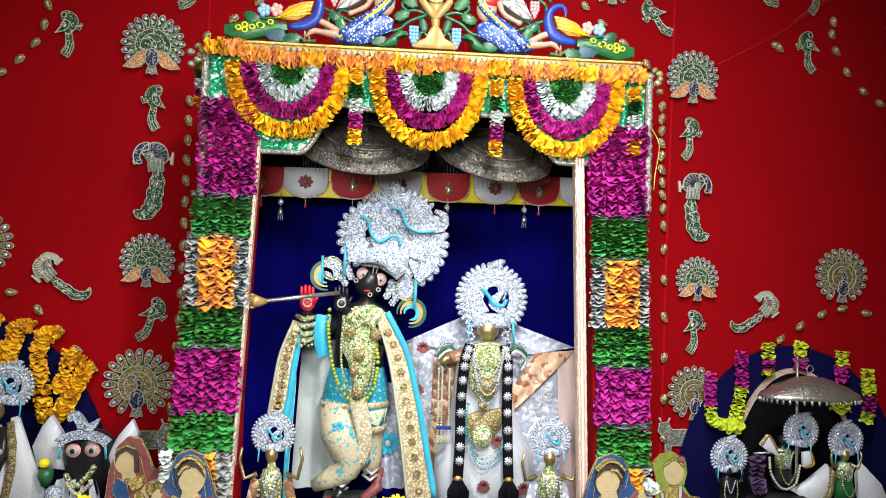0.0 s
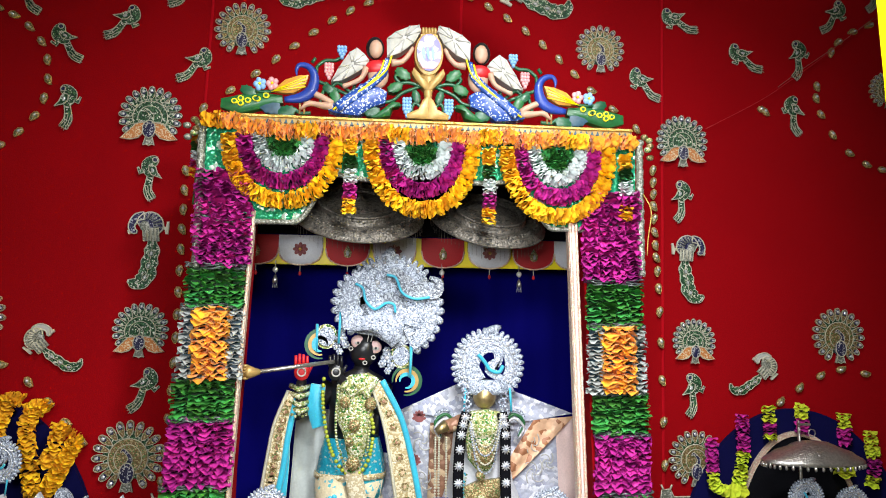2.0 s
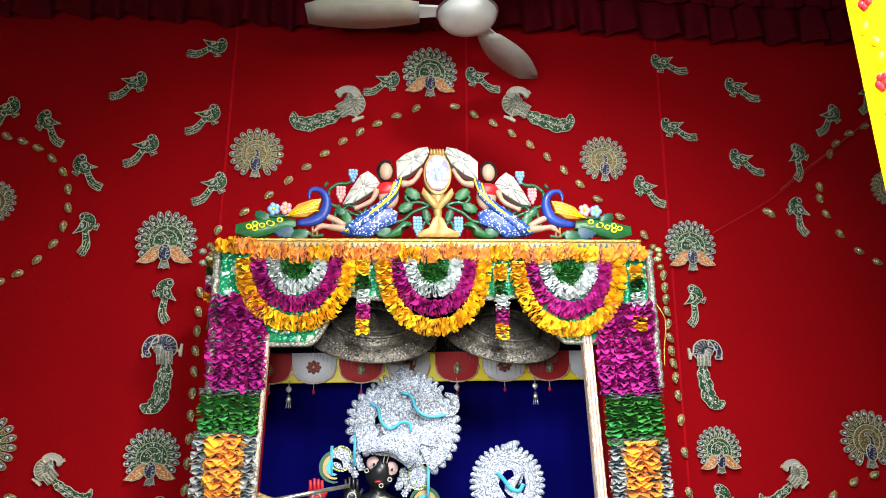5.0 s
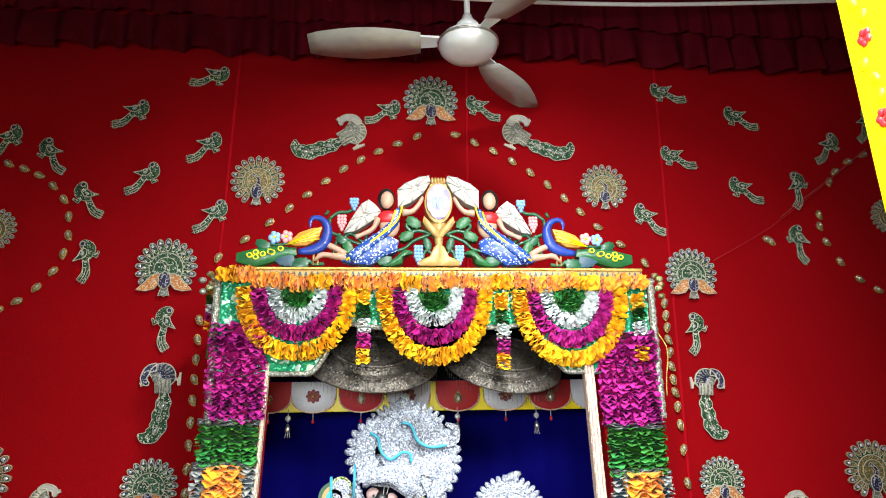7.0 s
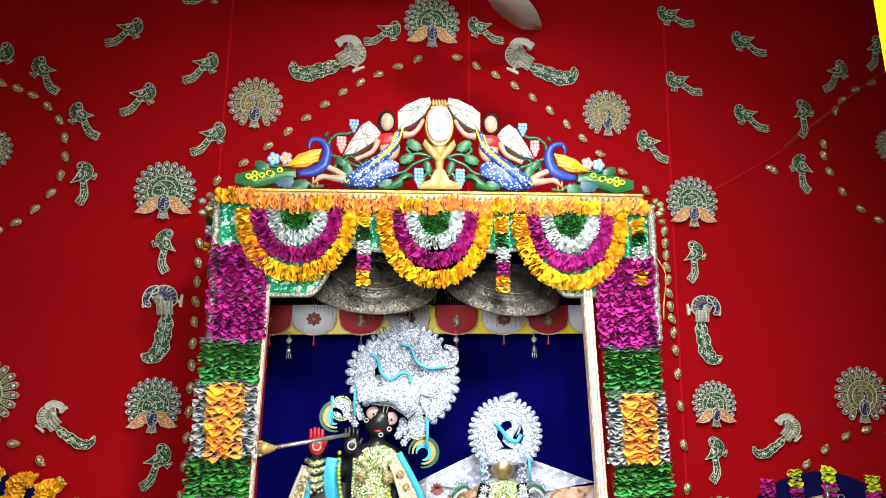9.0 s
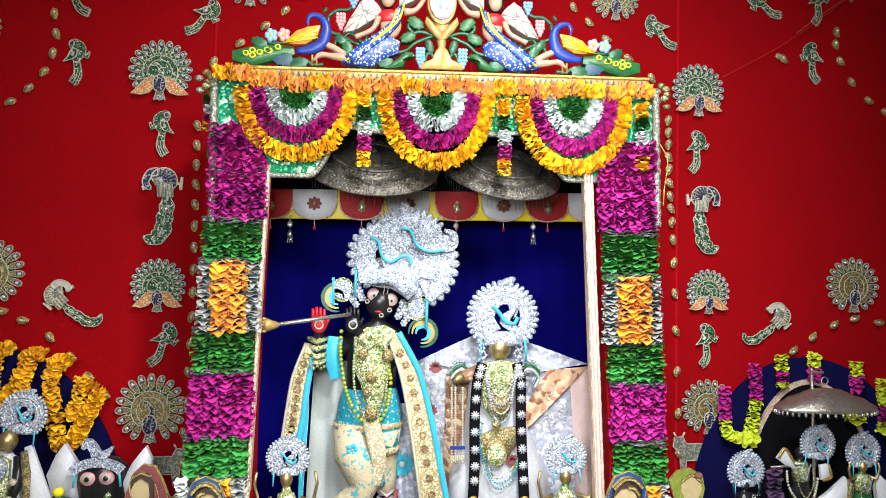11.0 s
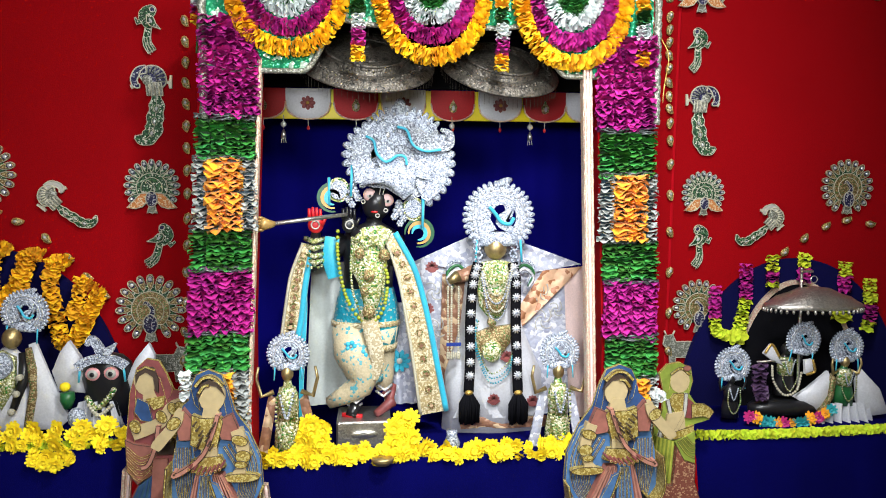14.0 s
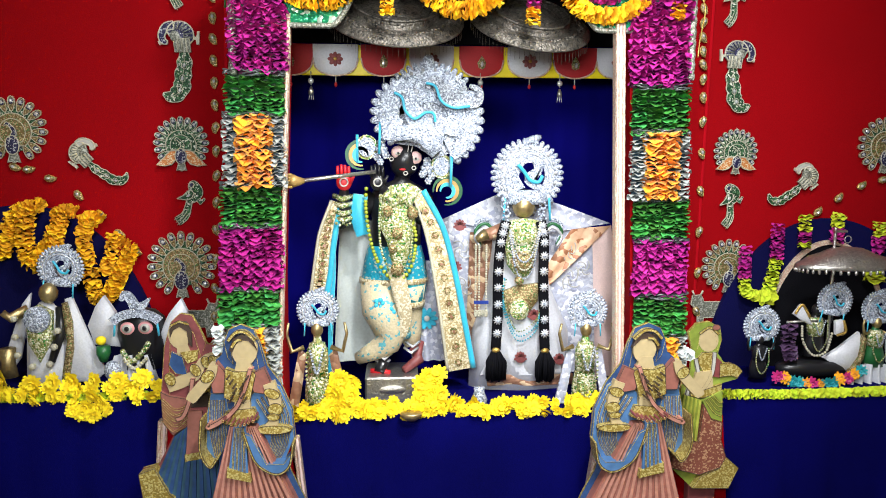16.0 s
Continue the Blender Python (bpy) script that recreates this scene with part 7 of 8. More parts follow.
small_idol(-0.525, 2.375, 0.896, 0.325, GREENGOLD, GREENGOLD, "small brass idol with raised arms in white and gold", 0.072, BRASS, BROWN)
small_idol(0.432, 2.375, 0.896, 0.31, GREENGOLD, GREENGOLD, "small brass idol with raised arms in green beads", 0.072, BRASS, LACE)

bring(0.9799, 0.0193, -0.13, 0.0473)

# left side shrine
LZ = 0.967
s = Shape()
s.rings([(0, 0.075, 0.05), (0.10, 0.07, 0.05), (0.19, 0.065, 0.045), (0.27, 0.07, 0.04), (0.30, 0.03, 0.025), (0.315, 0.02, 0.02)], WHITECLOTH, 20, ((-1.4654, 1.6980)[0], 2.45, LZ), 0.05, 8)
s.ball(((-1.4449, 1.6980)[0], 2.43, (-1.6030, 1.3172)[1]), (0.030, 0.03, 0.036), BRASS, 14, 9)
s.tube([((-1.5186, 1.6980)[0], 2.44, (-1.6030, 1.2594)[1]), ((-1.5675, 1.6980)[0], 2.41, (-1.6030, 1.2353)[1]), ((-1.5852, 1.6980)[0], 2.40, (-1.6030, 1.2565)[1])], [0.02, 0.017, 0.012], BRASS, 9)
s.tube([((-1.4121, 1.6980)[0], 2.44, (-1.6030, 1.2642)[1]), ((-1.4032, 1.6980)[0], 2.41, (-1.6030, 1.1774)[1]), ((-1.4298, 1.6980)[0], 2.39, (-1.6030, 1.0859)[1])], [0.018, 0.016, 0.012], BLACK, 9)
s.rings([(0, 0.03, 0.03), (0.05, 0.022, 0.022), (0.10, 0.026, 0.026)], BRASS, 12, ((-1.5781, 1.6980)[0], 2.40, (-1.6030, 1.0328)[1]))
s.add("small_idol", label="brass faced idol in white satin on the side altar", category="statue")
small_crown((-1.4059, 1.6980)[0], 2.44, (-1.6030, 1.4011)[1], 0.078, lean=8)
s = Shape()
s.plate([(-1.5142, 1.2594), (-1.4654, 1.2835), (-1.4210, 1.2594), (-1.4254, 1.1582), (-1.4698, 1.0810), (-1.5053, 1.1485)], 2.395, 2.41, GREENGOLD, bulge=0.014)
s.plate(blob((-1.4654, 1.6980)[0], (-1.6030, 1.2353)[1], 0.042, 0.045), 2.375, 2.39, SILVER, bulge=0.008)
for p in ((-1.5364, 1.2401), (-1.5364, 1.1774), (-1.5320, 1.1148), (-1.3988, 1.1967), (-1.4121, 1.1408), (-1.4298, 1.0810), (-1.4876, 1.0733)):
    s.plate(blob(p[0], p[1], 0.011, 0.011, 0, 10), 2.37, 2.38, PALECORD, bulge=0.004)
s.add("breast_ornament", label="heart shaped silver breast ornament", category="necklace")
s = Shape()
s.plate([(-1.3970, 1.2931), (-1.3739, 1.3008), (-1.3366, 1.1967), (-1.2727, 1.0328), (-1.3100, 0.9991), (-1.4121, 0.9991), (-1.3810, 1.1196)], 2.44, 2.452, WHITECLOTH, bulge=0.02)
s.plate([(-1.5497, 1.2738), (-1.5186, 1.3124), (-1.5320, 1.2353), (-1.5675, 1.0810), (-1.6030, 1.0328), (-1.6208, 1.0810)], 2.46, 2.47, WHITECLOTH, bulge=0.016)
s.add("satin_cape", label="white satin cape spread beside the idol", category="cape")
s = Shape()
s.plate([(-1.3970, 1.2835), (-1.3810, 1.2883), (-1.3650, 1.2160), (-1.3668, 1.1196), (-1.3899, 1.0087), (-1.4121, 1.0087), (-1.3854, 1.1292)], 2.415, 2.425, GOLDWORK, bulge=0.004)
s.add("gold_border", label="gold brocade strip on the satin cape", category="trim")

s = Shape()
s.rings([(0, 0.07, 0.05), (0.08, 0.075, 0.055), (0.13, 0.086, 0.06), (0.18, 0.078, 0.055), (0.205, 0.05, 0.04), (0.215, 0.01, 0.01)], BLACK, 22, ((-1.1483, 1.6980)[0], 2.46, (-1.6030, 1.0425)[1]))
for p in ((-1.1785, 1.1948), (-1.1190, 1.1967)):
    s.ball((p[0], 2.405, p[1]), (0.026, 0.008, 0.023), PAINTPINK, 12, 8)
    s.ball((p[0], 2.400, p[1]), (0.018, 0.007, 0.016), PAINTWHITE, 12, 8)
    s.ball((p[0], 2.395, p[1]), (0.009, 0.004, 0.009), BLACK, 10, 6)
s.add("round_idol", label="black round-bodied wooden idol with pale discs", category="statue")
t = thing("headdress", ((-1.1448, 1.6980)[0], 2.392, (-1.6030, 1.2411)[1]), "flat curved silver crown with a bird ornament", "crown", "silver crowns of the idols")
s = Shape()
s.plate(band([(0.085 * math.sin(a), -0.012 + 0.022 * math.cos(a * 1.6)) for a in [-1.2 + 2.4 * i / 14 for i in range(15)]], 0.030), -0.006, 0.006, SILVER)
s.add("band", t)
s = Shape()
s.plate(band(curve([(-0.045, 0.055), (-0.03, 0.075), (-0.012, 0.06), (0.005, 0.03), (0.03, 0.04), (0.05, 0.062)], 16), [0.012, 0.03, 0.03, 0.035, 0.025, 0.006]), -0.01, 0.002, SILVER)
s.add("bird", t)
s = Shape()
for d in (-1, 1):
    s.tube([(d * 0.07, 0, -0.02), (d * 0.075, 0, -0.07)], 0.004, TURQ, 6)
s.add("cord", t, "turquoise cord")
for pts, lab in (([(-1.2727, 1.3008), (-1.2371, 1.2449), (-1.2123, 1.1774), (-1.2212, 1.1196), (-1.3100, 1.1292), (-1.3295, 1.1967), (-1.3011, 1.2642)], "pointed white satin bag with sequins"), ([(-1.0098, 1.2883), (-0.9903, 1.2449), (-0.9992, 1.1582), (-1.0702, 1.1196), (-1.0924, 1.1582), (-1.0524, 1.2353)], "pointed white satin bag with sequins")):
    s = Shape()
    s.plate(pts, 2.45, 2.47, WHITECLOTH, bulge=0.025)
    s.add("satin_bag", label=lab, category="bag", group="satin bags")
s = Shape()
bead_string(s, [(-1.2034, 1.1292), (-1.1679, 1.0810), (-1.1235, 1.1196), (-1.1057, 1.1485)], 0.011, GREENGOLD, 2.395, 1.2)
bead_string(s, [(-1.1945, 1.1003), (-1.1590, 1.0569), (-1.1146, 1.0907)], 0.008, PALECORD, 2.39, 1.2)
s.add("bead_necklace", label="chunky gold bead necklace on the round idol", category="necklace")
s = Shape()
s.rings([(0, 0.012, 0.012), (0.03, 0.024, 0.024), (0.055, 0.022, 0.022)], LEAFGREEN, 12, ((-1.2611, 1.6980)[0], 2.40, (-1.6030, 1.0810)[1]))
s.ball(((-1.2656, 1.6980)[0], 2.395, (-1.6030, 1.1562)[1]), (0.018, 0.016, 0.016), YELLOW, 10, 6)
s.add("flower_cup", label="green cup with a yellow flower", category="cup")
cloth_panel("satin_wrap", (-1.2656, 1.6980)[0], (-1.0702, 1.6980)[0], LZ, (-1.6030, 1.1003)[1], 2.41, WHITECLOTH, "crumpled white satin wrap round the round idol", 5, ((-1.2300, 1.6980)[0], (-1.1057, 1.6980)[0]), 0.02)
s = Shape()
s.ball(((-1.2256, 1.6980)[0], 2.38, (-1.6030, 1.0540)[1]), (0.03, 0.02, 0.036), SILVER, 10, 8)
s.add("silver_pot", label="small silver stone-set pot", category="pot")

# right side shrine
bring(1.0051, 0.0328, -0.09, 0.005)
RZ = 0.932
small_idol((1.1240, 1.6080)[0], 2.44, (0.8930, 0.9644)[1], 0.165, BLACK, BLACK, "small dark idol beside the umbrella", 0.072, BLACK, None)
small_idol((1.3542, 1.6080)[0], 2.46, (0.8930, 1.0401)[1], 0.20, GREENGOLD, BLACK, "small black idol under the silver umbrella", 0, BLACK, None)
small_crown((1.4099, 1.6080)[0], 2.43, (0.8930, 1.2582)[1], 0.070, "flaring silver stone-set crown with blue cord", 10)
small_idol((1.5786, 1.6080)[0], 2.43, (0.8930, 1.0031)[1], 0.19, GREENGOLD, LEAFGREEN, "small gold idol in green beads", 0.07, BRASS, None)
s = Shape()
s.rings([(0, 0.15, 0.06), (0.03, 0.15, 0.06), (0.05, 0.12, 0.05)], BLACK, 24, ((1.3584, 1.6080)[0], 2.46, (0.8930, 0.9743)[1]))
s.add("lacquer_stand", label="black lacquered base under the small idol", category="base")
s = Shape()
s.plate([(1.5079, 1.1389), (1.5246, 1.0977), (1.5121, 1.0319), (1.4664, 0.9825), (1.3708, 1.0401), (1.4248, 1.0731)], 2.42, 2.435, WHITECLOTH, bulge=0.02)
s.plate([(1.5079, 1.1348), (1.5229, 1.1142), (1.5146, 1.0401), (1.4747, 0.9784), (1.4581, 0.9908), (1.4955, 1.0484)], 2.395, 2.41, GOLDWORK, bulge=0.004)
s.plate([(1.6409, 1.1471), (1.6243, 1.0977), (1.6326, 1.0154), (1.6908, 0.9578), (1.7656, 0.9661), (1.7240, 1.0648)], 2.42, 2.435, WHITECLOTH, bulge=0.02)
s.add("satin_cape", label="white satin cape with gold edge", category="cape")
cloth_panel("satin_wrap", (1.4664, 1.6080)[0], (1.6908, 1.6080)[0], RZ, (0.8930, 1.0154)[1], 2.41, WHITECLOTH, "crumpled silver satin skirt cloth", 6, ((1.4913, 1.6080)[0], (1.6658, 1.6080)[0]), 0.02)
s = Shape()
for pts in ([(1.2296, 1.2171), (1.2586, 1.2541), (1.2877, 1.2047), (1.3085, 1.1718), (1.2670, 1.1883)], [(1.3958, 1.1883), (1.4248, 1.1924), (1.4331, 1.1471), (1.3999, 1.1348)]):
    s.plate(pts, 2.40, 2.412, WHITECLOTH, bulge=0.008)
ropes(s, [(1.2320, 1.2195), (1.2586, 1.2525), (1.2902, 1.2064)], 0.005, GOLD, 2.395)
ropes(s, [(1.4248, 1.1916), (1.4348, 1.1471), (1.4016, 1.1340)], 0.005, GOLD, 2.395)
s.add("cloth_fan", label="white and gold pleated cloth beside the idol", category="cloth")
s = Shape()
s.tube([((1.2046, 1.6080)[0], 2.40, (0.8930, 1.1866)[1]), ((1.3251, 1.6080)[0], 2.40, (0.8930, 1.1899)[1])], 0.004, BRIGHTMETAL, 7)
s.add("small_flute", label="small thin silver flute", category="flute")
s = Shape()
bead_string(s, [(1.2586, 1.1800), (1.2670, 1.1142), (1.3085, 1.0607), (1.3584, 1.0731), (1.3791, 1.1471)], 0.0055, PALECORD, 2.39, 1.6)
s.add("pearl_string", label="pearl string round the small black idol", category="necklace")
s = Shape()
petal_rope(s, [((1.2296, 1.6080)[0], 2.42, (0.8930, 1.1718)[1]), ((1.2254, 1.6080)[0], 2.42, (0.8930, 1.0977)[1]), ((1.2420, 1.6080)[0], 2.42, (0.8930, 1.0401)[1])], 0.028, mat("purple_petal", (0.10, 0.05, 0.12), 0.5, var=0.5, island=True, each=0.8), 0.009, 7)
s.add("purple_garland", label="dusty purple flower garland", category="garland")


def side_umbrella():
    t = thing("silver_umbrella", ((1.4348, 1.6080)[0], 2.42, (0.8930, 1.3924)[1]), "worn silver dome umbrella with a toothed rim on a pole", "umbrella", "silver umbrellas")
    s = Shape()
    s.rings([(-0.004, 0.192, 0.10), (0.004, 0.196, 0.102), (0.014, 0.186, 0.098), (0.024, 0.165, 0.088), (0.038, 0.145, 0.08), (0.052, 0.10, 0.06), (0.060, 0.085, 0.05), (0.070, 0.06, 0.036), (0.076, 0.012, 0.01)], BRIGHTMETAL, 40)
    dome = s.add("dome", t)
    s = Shape()
    for i in range(44):
        a = 2 * math.pi * i / 44
        s.ball((0.193 * math.cos(a), 0.10 * math.sin(a), -0.010), (0.006, 0.006, 0.009), BRIGHTMETAL, 6, 4)
    s.add("toothed_rim", t)
    s = Shape()
    s.tube([(-0.038, 0.02, 0.145), (-0.038, 0.02, -0.33)], 0.0055, BRIGHTMETAL, 8)
    s.add("pole", t)
    s = Shape()
    s.tube([(0.0 + 0.013 * math.cos(a), 0.0, 0.103 + 0.013 * math.sin(a)) for a in [2 * math.pi * i / 20 for i in range(21)]], 0.0022, BRIGHTMETAL, 6)
    s.box(-0.045, 0.005, 0.01, 0.024, 0.128, 0.136, BRIGHTMETAL, 0.001)
    s.add("ring_hook", t)


side_umbrella()

bring(0.9864, 0.0305, -0.09, 0.0278)

# ---- garlands of the side shrines and flowers on the tables ----
def hanging_loop(pts, r, m, y, label, name="marigold_garland", group=""):
    s = Shape()
    petal_rope(s, [(p[0], y, p[1]) for p in curve(pts, 24)], r, m, 0.0085, 8, fuzz=0.3)
    t = thing(name, (0, 0, 0), label, "garland", group)
    s.add("flower_rope", t, kind="stuff")


G = "marigold loops on the side shrine"
ML = "thick hanging loop of orange marigold flowers"
hanging_loop([(-1.7007, 1.6112), (-1.6829, 1.5052), (-1.6385, 1.4570), (-1.5941, 1.5052), (-1.5497, 1.6161)], 0.029, MARIGOLD, 2.53, ML, group=G)
hanging_loop([(-1.5719, 1.6016), (-1.5941, 1.5245), (-1.6119, 1.4474)], 0.027, MARIGOLD, 2.52, ML, group=G)
hanging_loop([(-1.5098, 1.6257), (-1.5275, 1.5534), (-1.5275, 1.4763), (-1.5098, 1.4184), (-1.4831, 1.4474), (-1.4343, 1.5148), (-1.4032, 1.6112)], 0.031, MARIGOLD, 2.515, ML, group=G)
hanging_loop([(-1.3899, 1.6161), (-1.4121, 1.5534), (-1.4254, 1.4956), (-1.4210, 1.4715)], 0.029, MARIGOLD, 2.51, ML, group=G)
hanging_loop([(-1.2966, 1.5920), (-1.3277, 1.5438), (-1.3277, 1.4666), (-1.3100, 1.3702), (-1.2922, 1.2931), (-1.2478, 1.3124), (-1.2123, 1.3799), (-1.1679, 1.4666)], 0.030, MARIGOLD, 2.515, ML, group=G)
hanging_loop([(-1.2256, 1.5293), (-1.2300, 1.4763), (-1.2478, 1.4184), (-1.2611, 1.3895)], 0.028, MARIGOLD, 2.51, ML, group=G)
hanging_loop([(-1.5497, 1.6112), (-1.4876, 1.6324), (-1.4565, 1.6257)], 0.026, MARIGOLD, 2.51, ML, group=G)
hanging_loop([(-1.4254, 1.6016), (-1.3721, 1.6132), (-1.3455, 1.6064)], 0.026, MARIGOLD, 2.51, ML, group=G)
hanging_loop([(-1.3366, 1.5727), (-1.2922, 1.5900), (-1.2611, 1.5727)], 0.026, MARIGOLD, 2.51, ML, group=G)
hanging_loop([(-1.2300, 1.5197), (-1.1856, 1.4907), (-1.1546, 1.4666)], 0.024, MARIGOLD, 2.51, ML, group=G)

bring(1.0286, 0.0062, -0.01, -0.0557)
GR = "magenta and lime flower strings on the arch"
for pts in ([(1.284, 1.545), (1.285, 1.48), (1.285, 1.41), (1.272, 1.34), (1.262, 1.285)], [(1.155, 1.455), (1.156, 1.40), (1.158, 1.34), (1.166, 1.275), (1.215, 1.255)], [(1.394, 1.578), (1.394, 1.53), (1.396, 1.49), (1.396, 1.45)], [(1.53, 1.585), (1.53, 1.54), (1.53, 1.47)],
            [(1.705, 1.55), (1.706, 1.50), (1.706, 1.43)], [(1.815, 1.48), (1.82, 1.42), (1.826, 1.34), (1.81, 1.27)], [(1.70, 1.37), (1.70, 1.31)], [(1.232, 1.262), (1.275, 1.250)]):
    s = Shape()
    n = len(pts)
    if n == 5:
        f = lambda u: MAGENTA if u < 0.52 else LIME
    elif n == 4:
        f = lambda u: LIME if u < 0.5 else (MAGENTA if u < 0.8 else LIME)
    else:
        f = lambda u: LIME if u < 0.45 else (LIME if n == 2 else MAGENTA)
    petal_rope(s, [(p[0], 2.52, p[1]) for p in curve(pts, 16)], 0.026 if n != 2 else 0.036, f, 0.0085, 8, fuzz=0.3)
    s.add("flower_string", label="short string of magenta and lime flowers on the arch", category="garland", group=GR)

bring()


def blossom(x, y, z, r, m, name, label, group, petals=12, layers=3, nod=0.0):
    """A full flower head: rings of cupped petals."""
    s = Shape()
    for lay in range(layers):
        k = 1 - lay / (layers + 0.6)
        for i in range(petals - 2 * lay):
            a = 2 * math.pi * (i + 0.5 * lay + rnd.uniform(-0.2, 0.2)) / (petals - 2 * lay)
            o, q = Vector((math.cos(a), 0, math.sin(a))), Vector((-math.sin(a), 0, math.cos(a)))
            R2 = r * k * rnd.uniform(0.85, 1.1)
            f = Vector((0, -r * (0.15 + 0.25 * lay), 0))
            w = r * 0.34
            s.put([f * 0.6, f + o * R2 * 0.55 + q * w * 0.7, f + o * R2 + q * w * 0.35 + Vector((0, -0.12 * r, 0)), f + o * R2 - q * w * 0.4 + Vector((0, -0.05 * r, 0)), f + o * R2 * 0.5 - q * w * 0.7], [(0, 1, 2, 3, 4)], m)
    s.ball((0, -r * 0.45, 0), (r * 0.3, r * 0.25, r * 0.3), m, 8, 5)
    ob = s.add(name, label=label, category="flower", group=group, at=pose(x, y, z, nod, rnd.uniform(0, 360), 0))
    return ob


heads = [blossom(0, 0, -5, 0.032, YELLOW, "yellow_flower", "yellow chrysanthemum flower head on the altar edge", "yellow flowers along the altars") for _ in range(5)]


def flower_row(x0, x1, y, z, step, size=1.0, jitter=0.012, rows=2):
    x = x0
    while x < x1:
        for r in range(rows):
            h = heads[rnd.randrange(5)]
            k = size * rnd.uniform(0.75, 1.2)
            m = pose(x + rnd.uniform(-jitter, jitter), y + 0.02 * r + rnd.uniform(-0.006, 0.006), z + 0.020 * r + rnd.uniform(-jitter, jitter) * 0.7, rnd.uniform(-60, 10), rnd.uniform(0, 360), rnd.uniform(-25, 25))
            copy_thing(h, m).scale = (k, k, k)
        x += step * rnd.uniform(0.8, 1.2)


flower_row(-0.60, 0.545, 2.315, 0.903, 0.036, 0.92)
flower_row(-1.95, -0.86, 2.315, 0.985, 0.046, 0.9)
flower_row(-1.95, -1.05, 2.33, 1.03, 0.075, 1.0, rows=1)
flower_row(-1.32, -1.20, 2.295, 0.93, 0.035, 0.9)
for x0, x1 in (((-0.4833, 2.1866)[0], (-0.3573, 2.1866)[0]), ((-0.1656, 2.1866)[0], (-0.0505, 2.1866)[0])):
    for k in range(4):
        flower_row(x0 + 0.006 * k, x1 - 0.012 * k, 2.335 + 0.012 * k, 0.925 + 0.030 * k, 0.034, 1.05, 0.012, 1)
for h in heads:
    h.matrix_basis = pose(0.0 + 0.05 * heads.index(h) - 0.25, 2.335, 0.905, -20, 40 * heads.index(h), 0)
s = Shape()
petal_rope(s, curve([(0.86, 2.315, RZ + 0.012), (1.2, 2.312, RZ + 0.006), (1.6, 2.315, RZ + 0.010), (2.1, 2.315, RZ + 0.008)], 40), 0.019, LIME, 0.008, 8)
s.add("lime_garland", label="thin lime green flower garland along the altar edge", category="garland")
s = Shape()
petal_rope(s, curve([(-1.9, 2.322, LZ + 0.014), (-1.4, 2.32, LZ + 0.010), (-0.9, 2.322, LZ + 0.014)], 30), 0.016, LIME, 0.009, 7)
s.add("lime_garland", label="thin lime green flower garland along the altar edge", category="garland")
bring(0.9866, 0.02, -0.12, 0.0382)
ROSE = mat("teal_paper_rose", (0.03, 0.38, 0.42), 0.5, var=0.3, island=True, each=0.8)
ROSEP = mat("pink_paper_rose", (0.55, 0.03, 0.20), 0.5, var=0.3, island=True, each=0.8)
for i in range(13):
    x = (1.1797, 1.6080)[0] + 0.027 * i
    z = (0.8930, 1.0006)[1] - 0.05 * math.sin(math.pi * (i + 1) / 13) + rnd.uniform(-0.006, 0.006)
    m = (ROSEP, ORANGE, ROSE, ROSE, ORANGE)[i % 5]
    blossom(x, 2.385, max(z, RZ + 0.022), 0.027, m, "paper_rose", "crumpled paper rose in teal, orange or pink", "paper roses before the small idol", 9, 3, -15)
bring(0.9864, 0.0235, -0.09, 0.0278)
# small offerings on the altar edge
s = Shape()
s.rings([(0, 0.02, 0.016), (0.01, 0.034, 0.024), (0.022, 0.04, 0.028), (0.026, 0.036, 0.025)], BRASS, 18, (-0.20, 2.285, 0.885))
s.add("brass_ornament", label="small brass offering dish among the flowers", category="dish")
s = Shape()
s.rings([(0, 0.022, 0.02), (0.03, 0.03, 0.026), (0.06, 0.018, 0.016), (0.075, 0.02, 0.018)], SILVER, 14, (0.045, 2.36, 0.896))
s.add("silver_pot", label="small silver stone-set pot beside the veil", category="pot")

bring(0.987, 0.0215, -0.12, 0.0378)

# corner ornaments and a loose thread on the canopy
for x in (-0.757, 0.762):
    t = thing("corner_ornament", (x, FRONT, 2.535), "small gold and green bead cluster on the canopy corner", "ornament", "canopy corner ornaments")
    for k in range(7):
        Shape().ball((0.02 * math.sin(k * 2.3), -0.01 + 0.01 * math.cos(k), -0.012 * k), (0.014, 0.012, 0.011), (GOLDWORK, GREENGOLD, BEADGREY)[k % 3], 8, 5).add("bead", t)
s = Shape()
s.tube(curve([(0.742, FRONT - 0.03, 2.33), (0.765, FRONT - 0.04, 2.27), (0.757, FRONT - 0.03, 2.18), (0.752, FRONT - 0.03, 2.12)], 16), 0.0022, GOLD, 6)
s.add("gold_thread", label="loose gold thread hanging from the canopy corner", category="thread")
s = Shape()
s.tube(curve([(-0.752, FRONT + 0.03, 2.36), (-0.754, FRONT + 0.03, 2.31), (-0.757, FRONT + 0.03, 2.26)], 8), 0.003, DARKGREEN, 6)
s.add("green_stem", label="thin green stem below the corner tassel", category="thread")

bring()

